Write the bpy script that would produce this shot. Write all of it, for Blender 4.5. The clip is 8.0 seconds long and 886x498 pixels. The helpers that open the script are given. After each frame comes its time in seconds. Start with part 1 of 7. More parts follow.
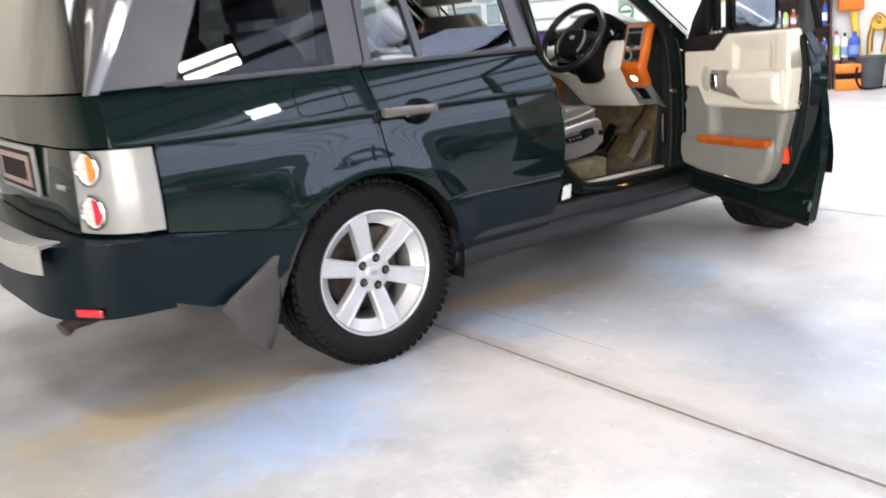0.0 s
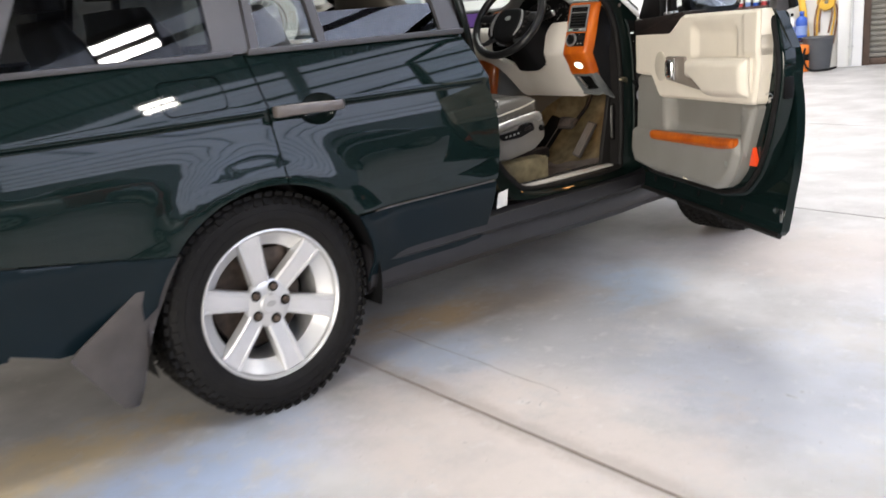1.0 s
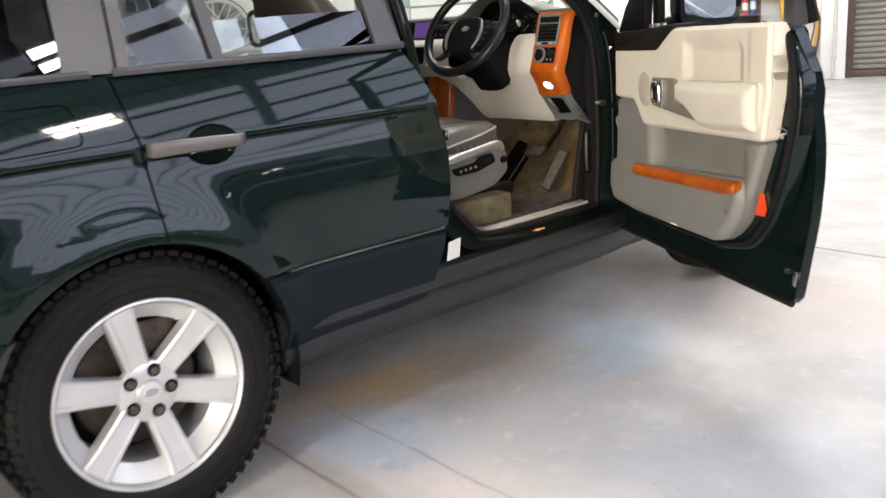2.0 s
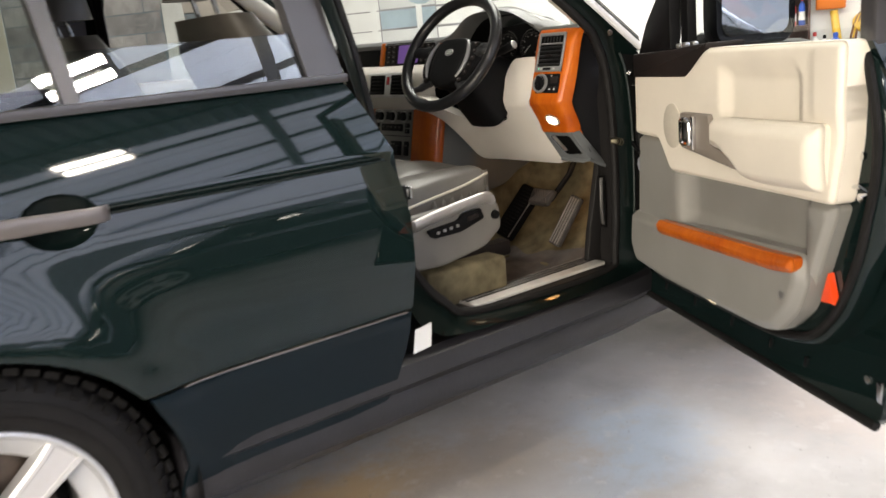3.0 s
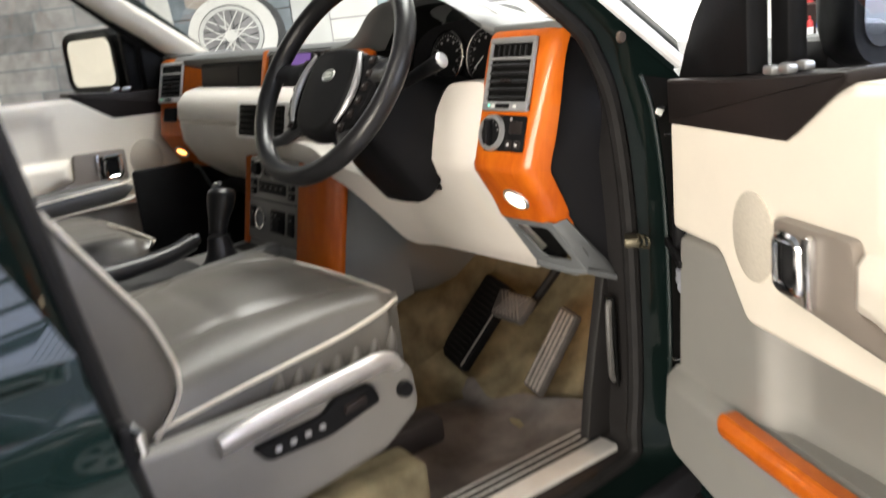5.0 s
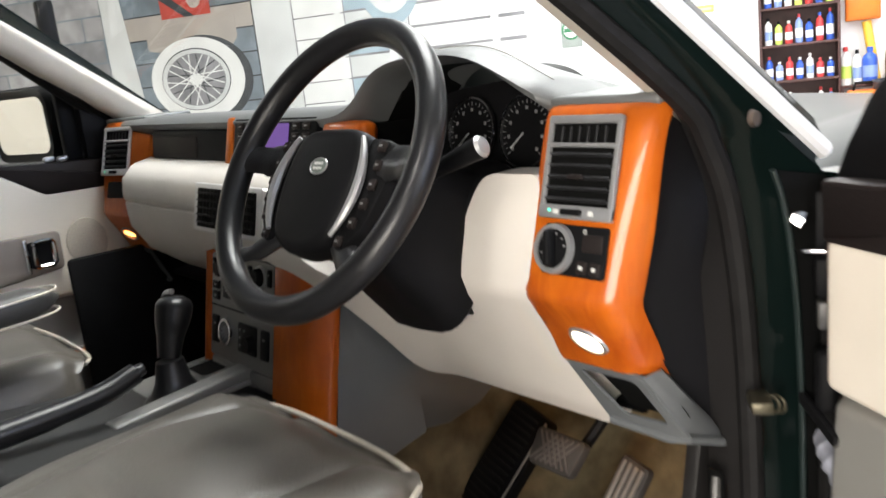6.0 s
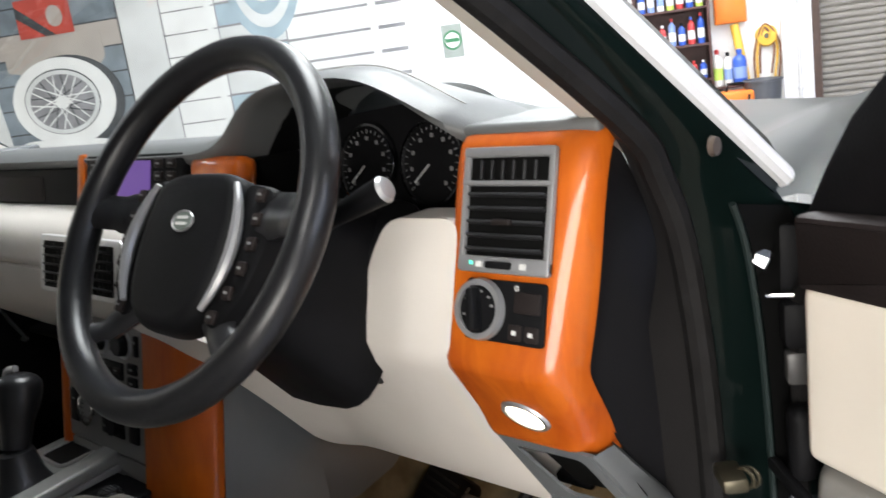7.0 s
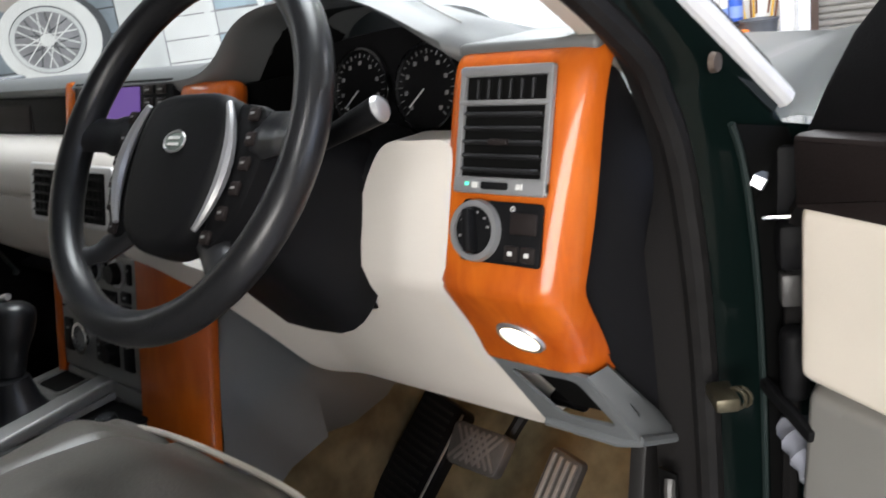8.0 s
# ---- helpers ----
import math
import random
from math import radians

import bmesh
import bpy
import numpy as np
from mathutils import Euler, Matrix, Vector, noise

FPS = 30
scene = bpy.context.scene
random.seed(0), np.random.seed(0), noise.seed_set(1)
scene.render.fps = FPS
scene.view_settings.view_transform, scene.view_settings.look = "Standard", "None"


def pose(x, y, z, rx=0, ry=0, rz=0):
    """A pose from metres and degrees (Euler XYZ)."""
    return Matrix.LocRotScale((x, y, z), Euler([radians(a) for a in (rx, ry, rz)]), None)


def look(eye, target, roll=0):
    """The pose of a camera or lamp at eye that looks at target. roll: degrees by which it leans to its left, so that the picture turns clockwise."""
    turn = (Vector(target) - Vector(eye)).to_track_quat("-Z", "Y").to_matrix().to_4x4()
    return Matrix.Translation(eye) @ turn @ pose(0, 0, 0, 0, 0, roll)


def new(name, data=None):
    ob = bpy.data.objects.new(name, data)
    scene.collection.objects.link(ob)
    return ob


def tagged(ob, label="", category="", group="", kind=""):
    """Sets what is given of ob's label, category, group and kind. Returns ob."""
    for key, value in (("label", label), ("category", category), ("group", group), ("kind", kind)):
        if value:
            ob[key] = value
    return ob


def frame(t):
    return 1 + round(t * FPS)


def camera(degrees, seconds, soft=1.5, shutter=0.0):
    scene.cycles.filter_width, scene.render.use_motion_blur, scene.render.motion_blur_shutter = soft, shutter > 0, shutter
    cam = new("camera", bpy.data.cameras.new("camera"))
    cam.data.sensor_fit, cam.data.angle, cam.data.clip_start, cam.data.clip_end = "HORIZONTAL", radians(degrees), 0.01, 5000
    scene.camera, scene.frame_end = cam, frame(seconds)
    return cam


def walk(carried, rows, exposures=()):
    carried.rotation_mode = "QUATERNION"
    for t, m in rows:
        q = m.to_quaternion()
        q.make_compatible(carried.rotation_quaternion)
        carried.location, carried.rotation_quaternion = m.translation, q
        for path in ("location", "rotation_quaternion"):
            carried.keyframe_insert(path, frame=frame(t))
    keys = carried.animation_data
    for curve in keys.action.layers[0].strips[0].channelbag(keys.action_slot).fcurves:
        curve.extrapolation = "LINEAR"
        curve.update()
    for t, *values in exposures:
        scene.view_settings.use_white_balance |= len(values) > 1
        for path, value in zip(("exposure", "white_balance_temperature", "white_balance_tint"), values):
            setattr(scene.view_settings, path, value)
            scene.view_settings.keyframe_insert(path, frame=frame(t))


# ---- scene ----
from mathutils.geometry import delaunay_2d_cdt

cam = camera(54.0, 8.0, shutter=0.6)
PATH = [
    (0, (3.816, -1.731, 1.274), (2.236, -0.599, 0.802), -4.8),
    (0.5, (3.638, -1.512, 1.258), (2.099, -0.354, 0.717), -5.2),
    (1, (3.418, -1.273, 1.267), (1.918, -0.059, 0.744), -4.8),
    (1.5, (3.192, -1.056, 1.274), (1.731, 0.207, 0.756), -4.2),
    (1.7, (3.116, -0.943, 1.274), (1.659, 0.324, 0.753), -4.1),
    (2.8, (2.714, -0.284, 1.27), (1.187, 0.914, 0.786), -4.8),
    (3, (2.638, -0.172, 1.269), (1.103, 1.019, 0.795), -5.2),
    (3.5, (2.423, 0.041, 1.274), (0.894, 1.234, 0.785), -5.8),
    (4, (2.232, 0.33, 1.285), (0.657, 1.415, 0.7), -5.4),
    (4.5, (2.008, 0.599, 1.281), (0.422, 1.695, 0.746), -4.0),
    (5, (1.809, 0.831, 1.293), (0.246, 1.969, 0.78), -6.4),
    (5.2, (1.732, 0.882, 1.301), (0.162, 2.027, 0.831), -7.8),
    (6.3, (1.318, 1.086, 1.355), (-0.184, 2.334, 0.923), -6.3),
    (6.5, (1.284, 1.109, 1.366), (-0.169, 2.412, 0.929), -7.4),
    (7, (1.254, 1.162, 1.346), (-0.106, 2.559, 0.902), -8.2),
    (7.5, (1.256, 1.167, 1.329), (-0.055, 2.589, 0.817), -8.5),
    (8, (1.249, 1.157, 1.325), (-0.087, 2.531, 0.754), -8.1),
]
EXPOSURES = [(0.0, 0.21, 6600, 10), (1.0, -0.01, 6850, 10), (1.5, 0.03, 6950, 10), (3.0, 0.20, 7350, 10), (4.0, 0.50, 7200, 10), (5.0, 0.80, 7050, 10), (6.5, 0.62, 6600, 10), (8.0, 0.50, 6350, 10)]
walk(cam, [(t, look(eye, target, roll)) for t, eye, target, roll in PATH], EXPOSURES)

# ---------- world and light ----------
world = bpy.data.worlds.new("sky")
scene.world = world
world.use_nodes = True
wn = world.node_tree
sky = wn.nodes.new("ShaderNodeTexSky")
sky.sky_type = "NISHITA"
sky.sun_disc = False
sky.sun_elevation = radians(45)
sky.sun_rotation = radians(120)
wn.links.new(sky.outputs[0], wn.nodes["Background"].inputs[0])
wn.nodes["Background"].inputs[1].default_value = 0.1

PHI = radians(30)                       # the hall stands turned by this against the car
WN = Vector((-math.sin(PHI), math.cos(PHI), 0))
WD = Vector((math.cos(PHI), math.sin(PHI), 0))
NEAR, FAR, LEFT, RIGHT, HIGH = -11.0, 11.8, -12.0, 13.0, 6.0


def hall(a, n, z):
    """A place in the hall: a along the far wall, n towards it, z up."""
    return WD * a + WN * n + Vector((0, 0, z))


def hall_pose(a, n, z):
    return Matrix.Translation(hall(a, n, z)) @ Matrix.Rotation(PHI, 4, "Z")


def area(name, a, n, z, sx, sy, power, colour):
    lamp = bpy.data.lights.new(name, "AREA")
    lamp.shape, lamp.size, lamp.size_y, lamp.energy, lamp.color = "RECTANGLE", sx, sy, power, colour
    ob = new(name, lamp)
    ob.matrix_world = hall_pose(a, n, z)
    return ob


# ---------- materials ----------
def material(name, colour, rough=0.5, metal=0.0, coat=0.0, vary=0.12, scale=9.0, bump=0.0, bump_scale=120.0, spec=0.5, colour2=None, detail=4.0):
    m = bpy.data.materials.new(name)
    m.use_nodes = True
    t = m.node_tree
    b = t.nodes["Principled BSDF"]
    b.inputs["Roughness"].default_value = rough
    b.inputs["Metallic"].default_value = metal
    b.inputs["Coat Weight"].default_value = coat
    b.inputs["Coat Roughness"].default_value = 0.03
    b.inputs["Specular IOR Level"].default_value = spec
    co = t.nodes.new("ShaderNodeTexCoord")
    big = t.nodes.new("ShaderNodeTexNoise")
    big.inputs["Scale"].default_value, big.inputs["Detail"].default_value = scale, detail
    t.links.new(co.outputs["Object"], big.inputs["Vector"])
    ramp = t.nodes.new("ShaderNodeValToRGB")
    c2 = colour2 or [c * (1 - vary) for c in colour]
    ramp.color_ramp.elements[0].color = (*c2, 1)
    ramp.color_ramp.elements[1].color = (*[min(1, c * (1 + vary * 0.5)) for c in colour], 1)
    ramp.color_ramp.elements[0].position, ramp.color_ramp.elements[1].position = 0.32, 0.68
    t.links.new(big.outputs["Fac"], ramp.inputs[0])
    t.links.new(ramp.outputs[0], b.inputs["Base Color"])
    if bump:
        fine = t.nodes.new("ShaderNodeTexNoise")
        fine.inputs["Scale"].default_value, fine.inputs["Detail"].default_value = bump_scale, 3.0
        t.links.new(co.outputs["Object"], fine.inputs["Vector"])
        bp = t.nodes.new("ShaderNodeBump")
        bp.inputs["Strength"].default_value, bp.inputs["Distance"].default_value = bump, 0.004
        t.links.new(fine.outputs["Fac"], bp.inputs["Height"])
        t.links.new(bp.outputs[0], b.inputs["Normal"])
        mr = t.nodes.new("ShaderNodeMapRange")
        mr.inputs[3].default_value, mr.inputs[4].default_value = max(0.02, rough - 0.08), min(1, rough + 0.08)
        t.links.new(fine.outputs["Fac"], mr.inputs[0])
        t.links.new(mr.outputs[0], b.inputs["Roughness"])
    return m


def glowing(name, colour, strength):
    m = bpy.data.materials.new(name)
    m.use_nodes = True
    b = m.node_tree.nodes["Principled BSDF"]
    b.inputs["Base Color"].default_value = (*colour, 1)
    b.inputs["Emission Color"].default_value = (*colour, 1)
    b.inputs["Emission Strength"].default_value = strength
    return m


def glass(name, colour, mix, rough=0.0):
    """A thin pane: part clear, part mirror by angle."""
    m = bpy.data.materials.new(name)
    m.use_nodes = True
    t = m.node_tree
    t.nodes.remove(t.nodes["Principled BSDF"])
    tr, gl, mx, fr = (t.nodes.new("ShaderNode" + k) for k in ("BsdfTransparent", "BsdfGlossy", "MixShader", "Fresnel"))
    tr.inputs[0].default_value = (*colour, 1)
    gl.inputs["Roughness"].default_value = rough
    fr.inputs[0].default_value = mix
    t.links.new(fr.outputs[0], mx.inputs[0])
    t.links.new(tr.outputs[0], mx.inputs[1])
    t.links.new(gl.outputs[0], mx.inputs[2])
    t.links.new(mx.outputs[0], t.nodes["Material Output"].inputs[0])
    return m


def wood_material(name):
    m = material(name, (0.48, 0.115, 0.014), rough=0.4, coat=0.5, vary=0.2, scale=6.0, spec=0.2)
    t = m.node_tree
    b = t.nodes["Principled BSDF"]
    b.inputs["Coat Roughness"].default_value = 0.07
    co = t.nodes.new("ShaderNodeTexCoord")
    ramps = []
    for scale, noise, distortion, dark, light in (((16, 16, 2.6), 2.6, 1.2, (0.33, 0.050, 0.004), (0.58, 0.135, 0.010)), ((5, 5, 3.5), 1.6, 0.8, (0.28, 0.034, 0.003), (0.64, 0.160, 0.012))):
        mp = t.nodes.new("ShaderNodeMapping")
        mp.inputs["Scale"].default_value = scale
        t.links.new(co.outputs["Object"], mp.inputs[0])
        nz = t.nodes.new("ShaderNodeTexNoise")
        nz.inputs["Scale"].default_value, nz.inputs["Detail"].default_value, nz.inputs["Distortion"].default_value = noise, 6.0, distortion
        t.links.new(mp.outputs[0], nz.inputs["Vector"])
        rp = t.nodes.new("ShaderNodeValToRGB")
        rp.color_ramp.elements[0].color, rp.color_ramp.elements[1].color = (*dark, 1), (*light, 1)
        rp.color_ramp.elements[0].position, rp.color_ramp.elements[1].position = 0.25, 0.75
        t.links.new(nz.outputs["Fac"], rp.inputs[0])
        ramps.append(rp)
    mx = t.nodes.new("ShaderNodeMix")
    mx.data_type = "RGBA"
    mx.inputs[0].default_value = 0.5
    t.links.new(ramps[0].outputs[0], mx.inputs[6])
    t.links.new(ramps[1].outputs[0], mx.inputs[7])
    t.links.new(mx.outputs[2], b.inputs["Base Color"])
    return m


def floor_material():
    m = material("floor_concrete", (0.47, 0.46, 0.46), rough=0.45, vary=0.26, scale=2.4, bump=0.12, bump_scale=45, detail=9.0)
    t = m.node_tree
    b = t.nodes["Principled BSDF"]
    base = b.inputs["Base Color"].links[0].from_socket
    geo = t.nodes.new("ShaderNodeNewGeometry")
    warp = t.nodes.new("ShaderNodeTexNoise")
    warp.inputs["Scale"].default_value, warp.inputs["Detail"].default_value = 2.2, 6.0
    t.links.new(geo.outputs["Position"], warp.inputs["Vector"])
    spot = t.nodes.new("ShaderNodeTexNoise")
    spot.inputs["Scale"].default_value, spot.inputs["Detail"].default_value, spot.inputs["Roughness"].default_value = 9.0, 10.0, 0.78
    t.links.new(geo.outputs["Position"], spot.inputs["Vector"])
    # worn paint and old stains: place, reach, colour, strength
    for x, y, rx, ry, col, amount in (
        (1.20, -0.55, 0.34, 0.62, (0.36, 0.46, 0.66), 0.8), (1.0, -0.08, 0.22, 0.25, (0.42, 0.49, 0.62), 0.7),
        (0.66, -0.85, 0.22, 0.75, (0.56, 0.44, 0.27), 0.9), (1.05, -1.3, 0.4, 0.3, (0.52, 0.45, 0.34), 0.6),
        (0.62, 0.92, 0.22, 0.45, (0.50, 0.34, 0.17), 0.85), (0.95, 0.65, 0.35, 0.3, (0.40, 0.47, 0.60), 0.75),
        (2.05, 1.15, 0.7, 0.55, (0.42, 0.47, 0.58), 0.5), (0.95, 1.75, 0.3, 0.4, (0.40, 0.50, 0.62), 0.7),
        (2.3, 2.6, 0.8, 0.7, (0.44, 0.50, 0.62), 0.6), (0.75, 1.4, 0.3, 0.4, (0.42, 0.35, 0.28), 0.7),
        (1.7, 0.35, 0.8, 0.6, (0.56, 0.49, 0.45), 0.8), (1.4, 2.6, 0.8, 0.6, (0.50, 0.44, 0.41), 0.7),
        (2.5, -0.6, 0.9, 0.5, (0.60, 0.55, 0.52), 0.7), (1.2, 1.1, 0.5, 0.35, (0.30, 0.30, 0.32), 0.6), (1.7, 0.43, 1.7, 0.07, (0.36, 0.315, 0.29), 0.75),
    ):
        sub = t.nodes.new("ShaderNodeVectorMath")
        sub.operation = "SUBTRACT"
        sub.inputs[1].default_value = (x, y, 0)
        t.links.new(geo.outputs["Position"], sub.inputs[0])
        scl = t.nodes.new("ShaderNodeVectorMath")
        scl.operation = "MULTIPLY"
        scl.inputs[1].default_value = (1 / rx, 1 / ry, 0)
        t.links.new(sub.outputs[0], scl.inputs[0])
        ln = t.nodes.new("ShaderNodeVectorMath")
        ln.operation = "LENGTH"
        t.links.new(scl.outputs[0], ln.inputs[0])
        ad = t.nodes.new("ShaderNodeMath")
        ad.operation = "MULTIPLY_ADD"
        ad.inputs[1].default_value = 1.5
        t.links.new(warp.outputs["Fac"], ad.inputs[0])
        t.links.new(ln.outputs["Value"], ad.inputs[2])
        ad2 = t.nodes.new("ShaderNodeMath")
        ad2.operation = "MULTIPLY_ADD"
        ad2.inputs[1].default_value = 2.2
        t.links.new(spot.outputs["Fac"], ad2.inputs[0])
        t.links.new(ad.outputs[0], ad2.inputs[2])
        mr = t.nodes.new("ShaderNodeMapRange")
        mr.interpolation_type = "SMOOTHSTEP"
        mr.inputs[1].default_value, mr.inputs[2].default_value = 2.2, 3.1
        mr.inputs[3].default_value, mr.inputs[4].default_value = amount, 0.0
        t.links.new(ad2.outputs[0], mr.inputs[0])
        mx = t.nodes.new("ShaderNodeMix")
        mx.data_type = "RGBA"
        t.links.new(mr.outputs[0], mx.inputs[0])
        t.links.new(base, mx.inputs[6])
        mx.inputs[7].default_value = (*col, 1)
        base = mx.outputs[2]
    # fine grime: small dark flecks and a cloudy film
    for scale, lo, hi, col, amount in ((38.0, 0.66, 0.72, (0.16, 0.15, 0.145), 0.6), (3.2, 0.50, 0.72, (0.33, 0.32, 0.32), 0.45), (11.0, 0.58, 0.75, (0.62, 0.61, 0.60), 0.5), (5.5, 0.705, 0.73, (0.15, 0.14, 0.14), 0.7)):
        nz = t.nodes.new("ShaderNodeTexNoise")
        nz.inputs["Scale"].default_value, nz.inputs["Detail"].default_value, nz.inputs["Roughness"].default_value = scale, 5.0, 0.62
        t.links.new(geo.outputs["Position"], nz.inputs["Vector"])
        mr = t.nodes.new("ShaderNodeMapRange")
        mr.inputs[1].default_value, mr.inputs[2].default_value, mr.inputs[4].default_value = lo, hi, amount
        t.links.new(nz.outputs["Fac"], mr.inputs[0])
        mx = t.nodes.new("ShaderNodeMix")
        mx.data_type = "RGBA"
        t.links.new(mr.outputs[0], mx.inputs[0])
        t.links.new(base, mx.inputs[6])
        mx.inputs[7].default_value = (*col, 1)
        base = mx.outputs[2]
    t.links.new(base, b.inputs["Base Color"])
    return m


PAINT = material("green_paint", (0.0034, 0.0094, 0.0090), rough=0.5, coat=0.72, vary=0.12, scale=3.0, spec=0.02)
# body green for low panels, bluish floor reflection mixed into its colour
PAINT_LOW_TINT = material("lower_paint_reflection_tint", (0.0035, 0.0085, 0.0120), rough=0.5, coat=0.28, vary=0.12, scale=3.0, spec=0.05)
PAINT.node_tree.nodes["Principled BSDF"].inputs["Coat Roughness"].default_value = 0.035
# the body green again, darker and duller: shade put into the colour
PAINT_SHADE = material("green_paint_shade", (0.0024, 0.0058, 0.0052), rough=0.5, coat=0.3, vary=0.12, scale=3.0, spec=0.02)
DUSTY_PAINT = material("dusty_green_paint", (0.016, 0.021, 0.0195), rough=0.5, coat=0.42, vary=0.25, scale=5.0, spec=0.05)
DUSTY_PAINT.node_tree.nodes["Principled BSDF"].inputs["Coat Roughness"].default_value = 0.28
SATIN = material("satin_pillar", (0.05, 0.048, 0.052), rough=0.32, vary=0.12, scale=6.0)
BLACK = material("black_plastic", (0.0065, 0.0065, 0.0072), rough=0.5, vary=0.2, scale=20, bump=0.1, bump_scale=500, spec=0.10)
RUBBER = material("rubber", (0.0095, 0.009, 0.009), rough=0.6, vary=0.25, scale=30, bump=0.15, bump_scale=200, spec=0.16)
FLAP = material("mud_flap_rubber", (0.055, 0.048, 0.045), rough=0.55, vary=0.25, scale=12, bump=0.12, bump_scale=140)
SILL = material("sill_plastic", (0.011, 0.0105, 0.0125), rough=0.42, vary=0.3, scale=10, bump=0.1, bump_scale=90)
ALLOY = material("wheel_silver", (0.60, 0.60, 0.605), rough=0.32, metal=0.5, vary=0.06, scale=12)
STEEL = material("brake_steel", (0.10, 0.075, 0.06), rough=0.6, metal=0.5, vary=0.5, scale=25)
CHROME = material("chrome", (0.75, 0.75, 0.76), rough=0.1, metal=1.0, vary=0.03)
SATIN_SILVER = material("satin_silver", (0.42, 0.42, 0.42), rough=0.33, metal=0.75, vary=0.05, scale=30)
BRIGHT_SILVER = material("bright_silver", (0.33, 0.33, 0.335), rough=0.30, metal=0.5, vary=0.04, scale=30)
# brighter copy of the vent silver, with the light on it put into the colour
LIT_SILVER = material("lit_silver", (0.62, 0.61, 0.60), rough=0.35, metal=0.3, vary=0.04, scale=30)
HANDLE = material("grey_handle", (0.13, 0.115, 0.11), rough=0.4, metal=0.3, vary=0.1, scale=18)
CREAM = material("cream_trim", (0.74, 0.68, 0.585), rough=0.5, vary=0.05, scale=7, bump=0.07, bump_scale=420)
CREAM_DASH = material("cream_dash", (0.66, 0.615, 0.56), rough=0.5, vary=0.05, scale=7, bump=0.07, bump_scale=420)
GREY_TRIM = material("grey_trim", (0.225, 0.218, 0.203), rough=0.5, vary=0.07, scale=8, bump=0.06, bump_scale=420)
SEAT_GREY = material("seat_plastic_grey", (0.175, 0.165, 0.15), rough=0.5, vary=0.07, scale=8, bump=0.06, bump_scale=420)
COOL_GREY = material("cool_grey_trim", (0.112, 0.119, 0.123), rough=0.5, vary=0.08, scale=8, bump=0.06, bump_scale=420)
DASH_TOP = material("dash_top_grey", (0.118, 0.122, 0.122), rough=0.45, vary=0.08, scale=9, bump=0.08, bump_scale=420)
DARK_GREY = material("dark_grey_plastic", (0.06, 0.058, 0.056), rough=0.4, vary=0.1)
KICK = material("dark_kick_plastic", (0.0145, 0.0135, 0.0135), rough=0.45, vary=0.15, scale=9, bump=0.12, bump_scale=400, spec=0.25)
DARK_TRIM = material("dark_brown_trim", (0.017, 0.0135, 0.013), rough=0.5, vary=0.15, scale=9, bump=0.12, bump_scale=400, spec=0.14)
LEATHER = material("grey_leather", (0.088, 0.079, 0.068), rough=0.42, vary=0.12, scale=14, bump=0.12, bump_scale=260)
BLACK_LEATHER = material("black_leather", (0.011, 0.011, 0.012), rough=0.30, vary=0.15, scale=40, bump=0.05, bump_scale=900, spec=0.35)
PIPING = material("cream_piping", (0.55, 0.50, 0.42), rough=0.5, vary=0.05)
CARPET = material("tan_carpet", (0.205, 0.172, 0.108), rough=0.95, vary=0.35, scale=22, bump=1.0, bump_scale=700, spec=0.1)
MAT = material("grey_mat", (0.16, 0.143, 0.135), rough=0.9, vary=0.35, scale=14, bump=0.8, bump_scale=600, spec=0.1)
WOOD = wood_material("cherry_wood")
SCREEN_GLASS = glass("windscreen_glass", (0.88, 0.91, 0.90), 1.25)
GLASS = glass("window_glass", (0.84, 0.88, 0.87), 1.72)
DARK_GLASS = glass("tinted_glass", (0.16, 0.17, 0.18), 1.38)
LENS_GLASS = material("clear_lens", (0.27, 0.265, 0.26), rough=0.3, coat=0.35, vary=0.06, scale=20)
AMBER = material("amber_lens", (0.75, 0.22, 0.03), rough=0.15, coat=1.0, vary=0.15, scale=60)
RED = material("red_lens", (0.50, 0.02, 0.03), rough=0.2, coat=1.0, vary=0.15, scale=60)
REFLECT = material("red_reflector", (0.85, 0.07, 0.015), rough=0.3, coat=0.5, vary=0.05)
STICKER = material("paper_sticker", (0.62, 0.63, 0.62), rough=0.6, vary=0.05)
SCREEN = glowing("screen_violet", (0.075, 0.035, 0.16), 0.9)
COURTESY = glowing("courtesy_lamp", (1.0, 0.82, 0.58), 6.0)
SLIVER = glowing("amber_courtesy_lamp", (1.0, 0.45, 0.12), 3.0)
SILL_ALU = material("sill_aluminium", (0.58, 0.56, 0.53), rough=0.5, metal=0.2, vary=0.08, scale=30)
GLOW_WARM = glowing("footwell_lamp", (1.0, 0.50, 0.16), 14.0)
DIM_PRINT = material("grey_print", (0.20, 0.20, 0.20), rough=0.6, vary=0.03)
PRINT = material("white_print", (0.60, 0.60, 0.58), rough=0.6, vary=0.03)
GREEN_BADGE = material("green_badge", (0.14, 0.17, 0.15), rough=0.3, coat=0.5)
MIRROR = material("mirror_glass", (0.85, 0.86, 0.87), rough=0.02, metal=1.0, vary=0.01)
CONCRETE = floor_material()
WALL_WHITE = material("white_wall", (0.80, 0.80, 0.79), rough=0.7, vary=0.06, scale=1.5, bump=0.15, bump_scale=40)
WALL_GREY = material("grey_wall", (0.07, 0.075, 0.08), rough=0.8, vary=0.12, scale=0.8)
WALL_CREAM = material("cream_wall", (0.72, 0.65, 0.53), rough=0.7, vary=0.1, scale=1.2, bump=0.15, bump_scale=40)
ROOF_GLOW = glowing("roof_light_sheet", (0.70, 0.78, 1.0), 2.9)
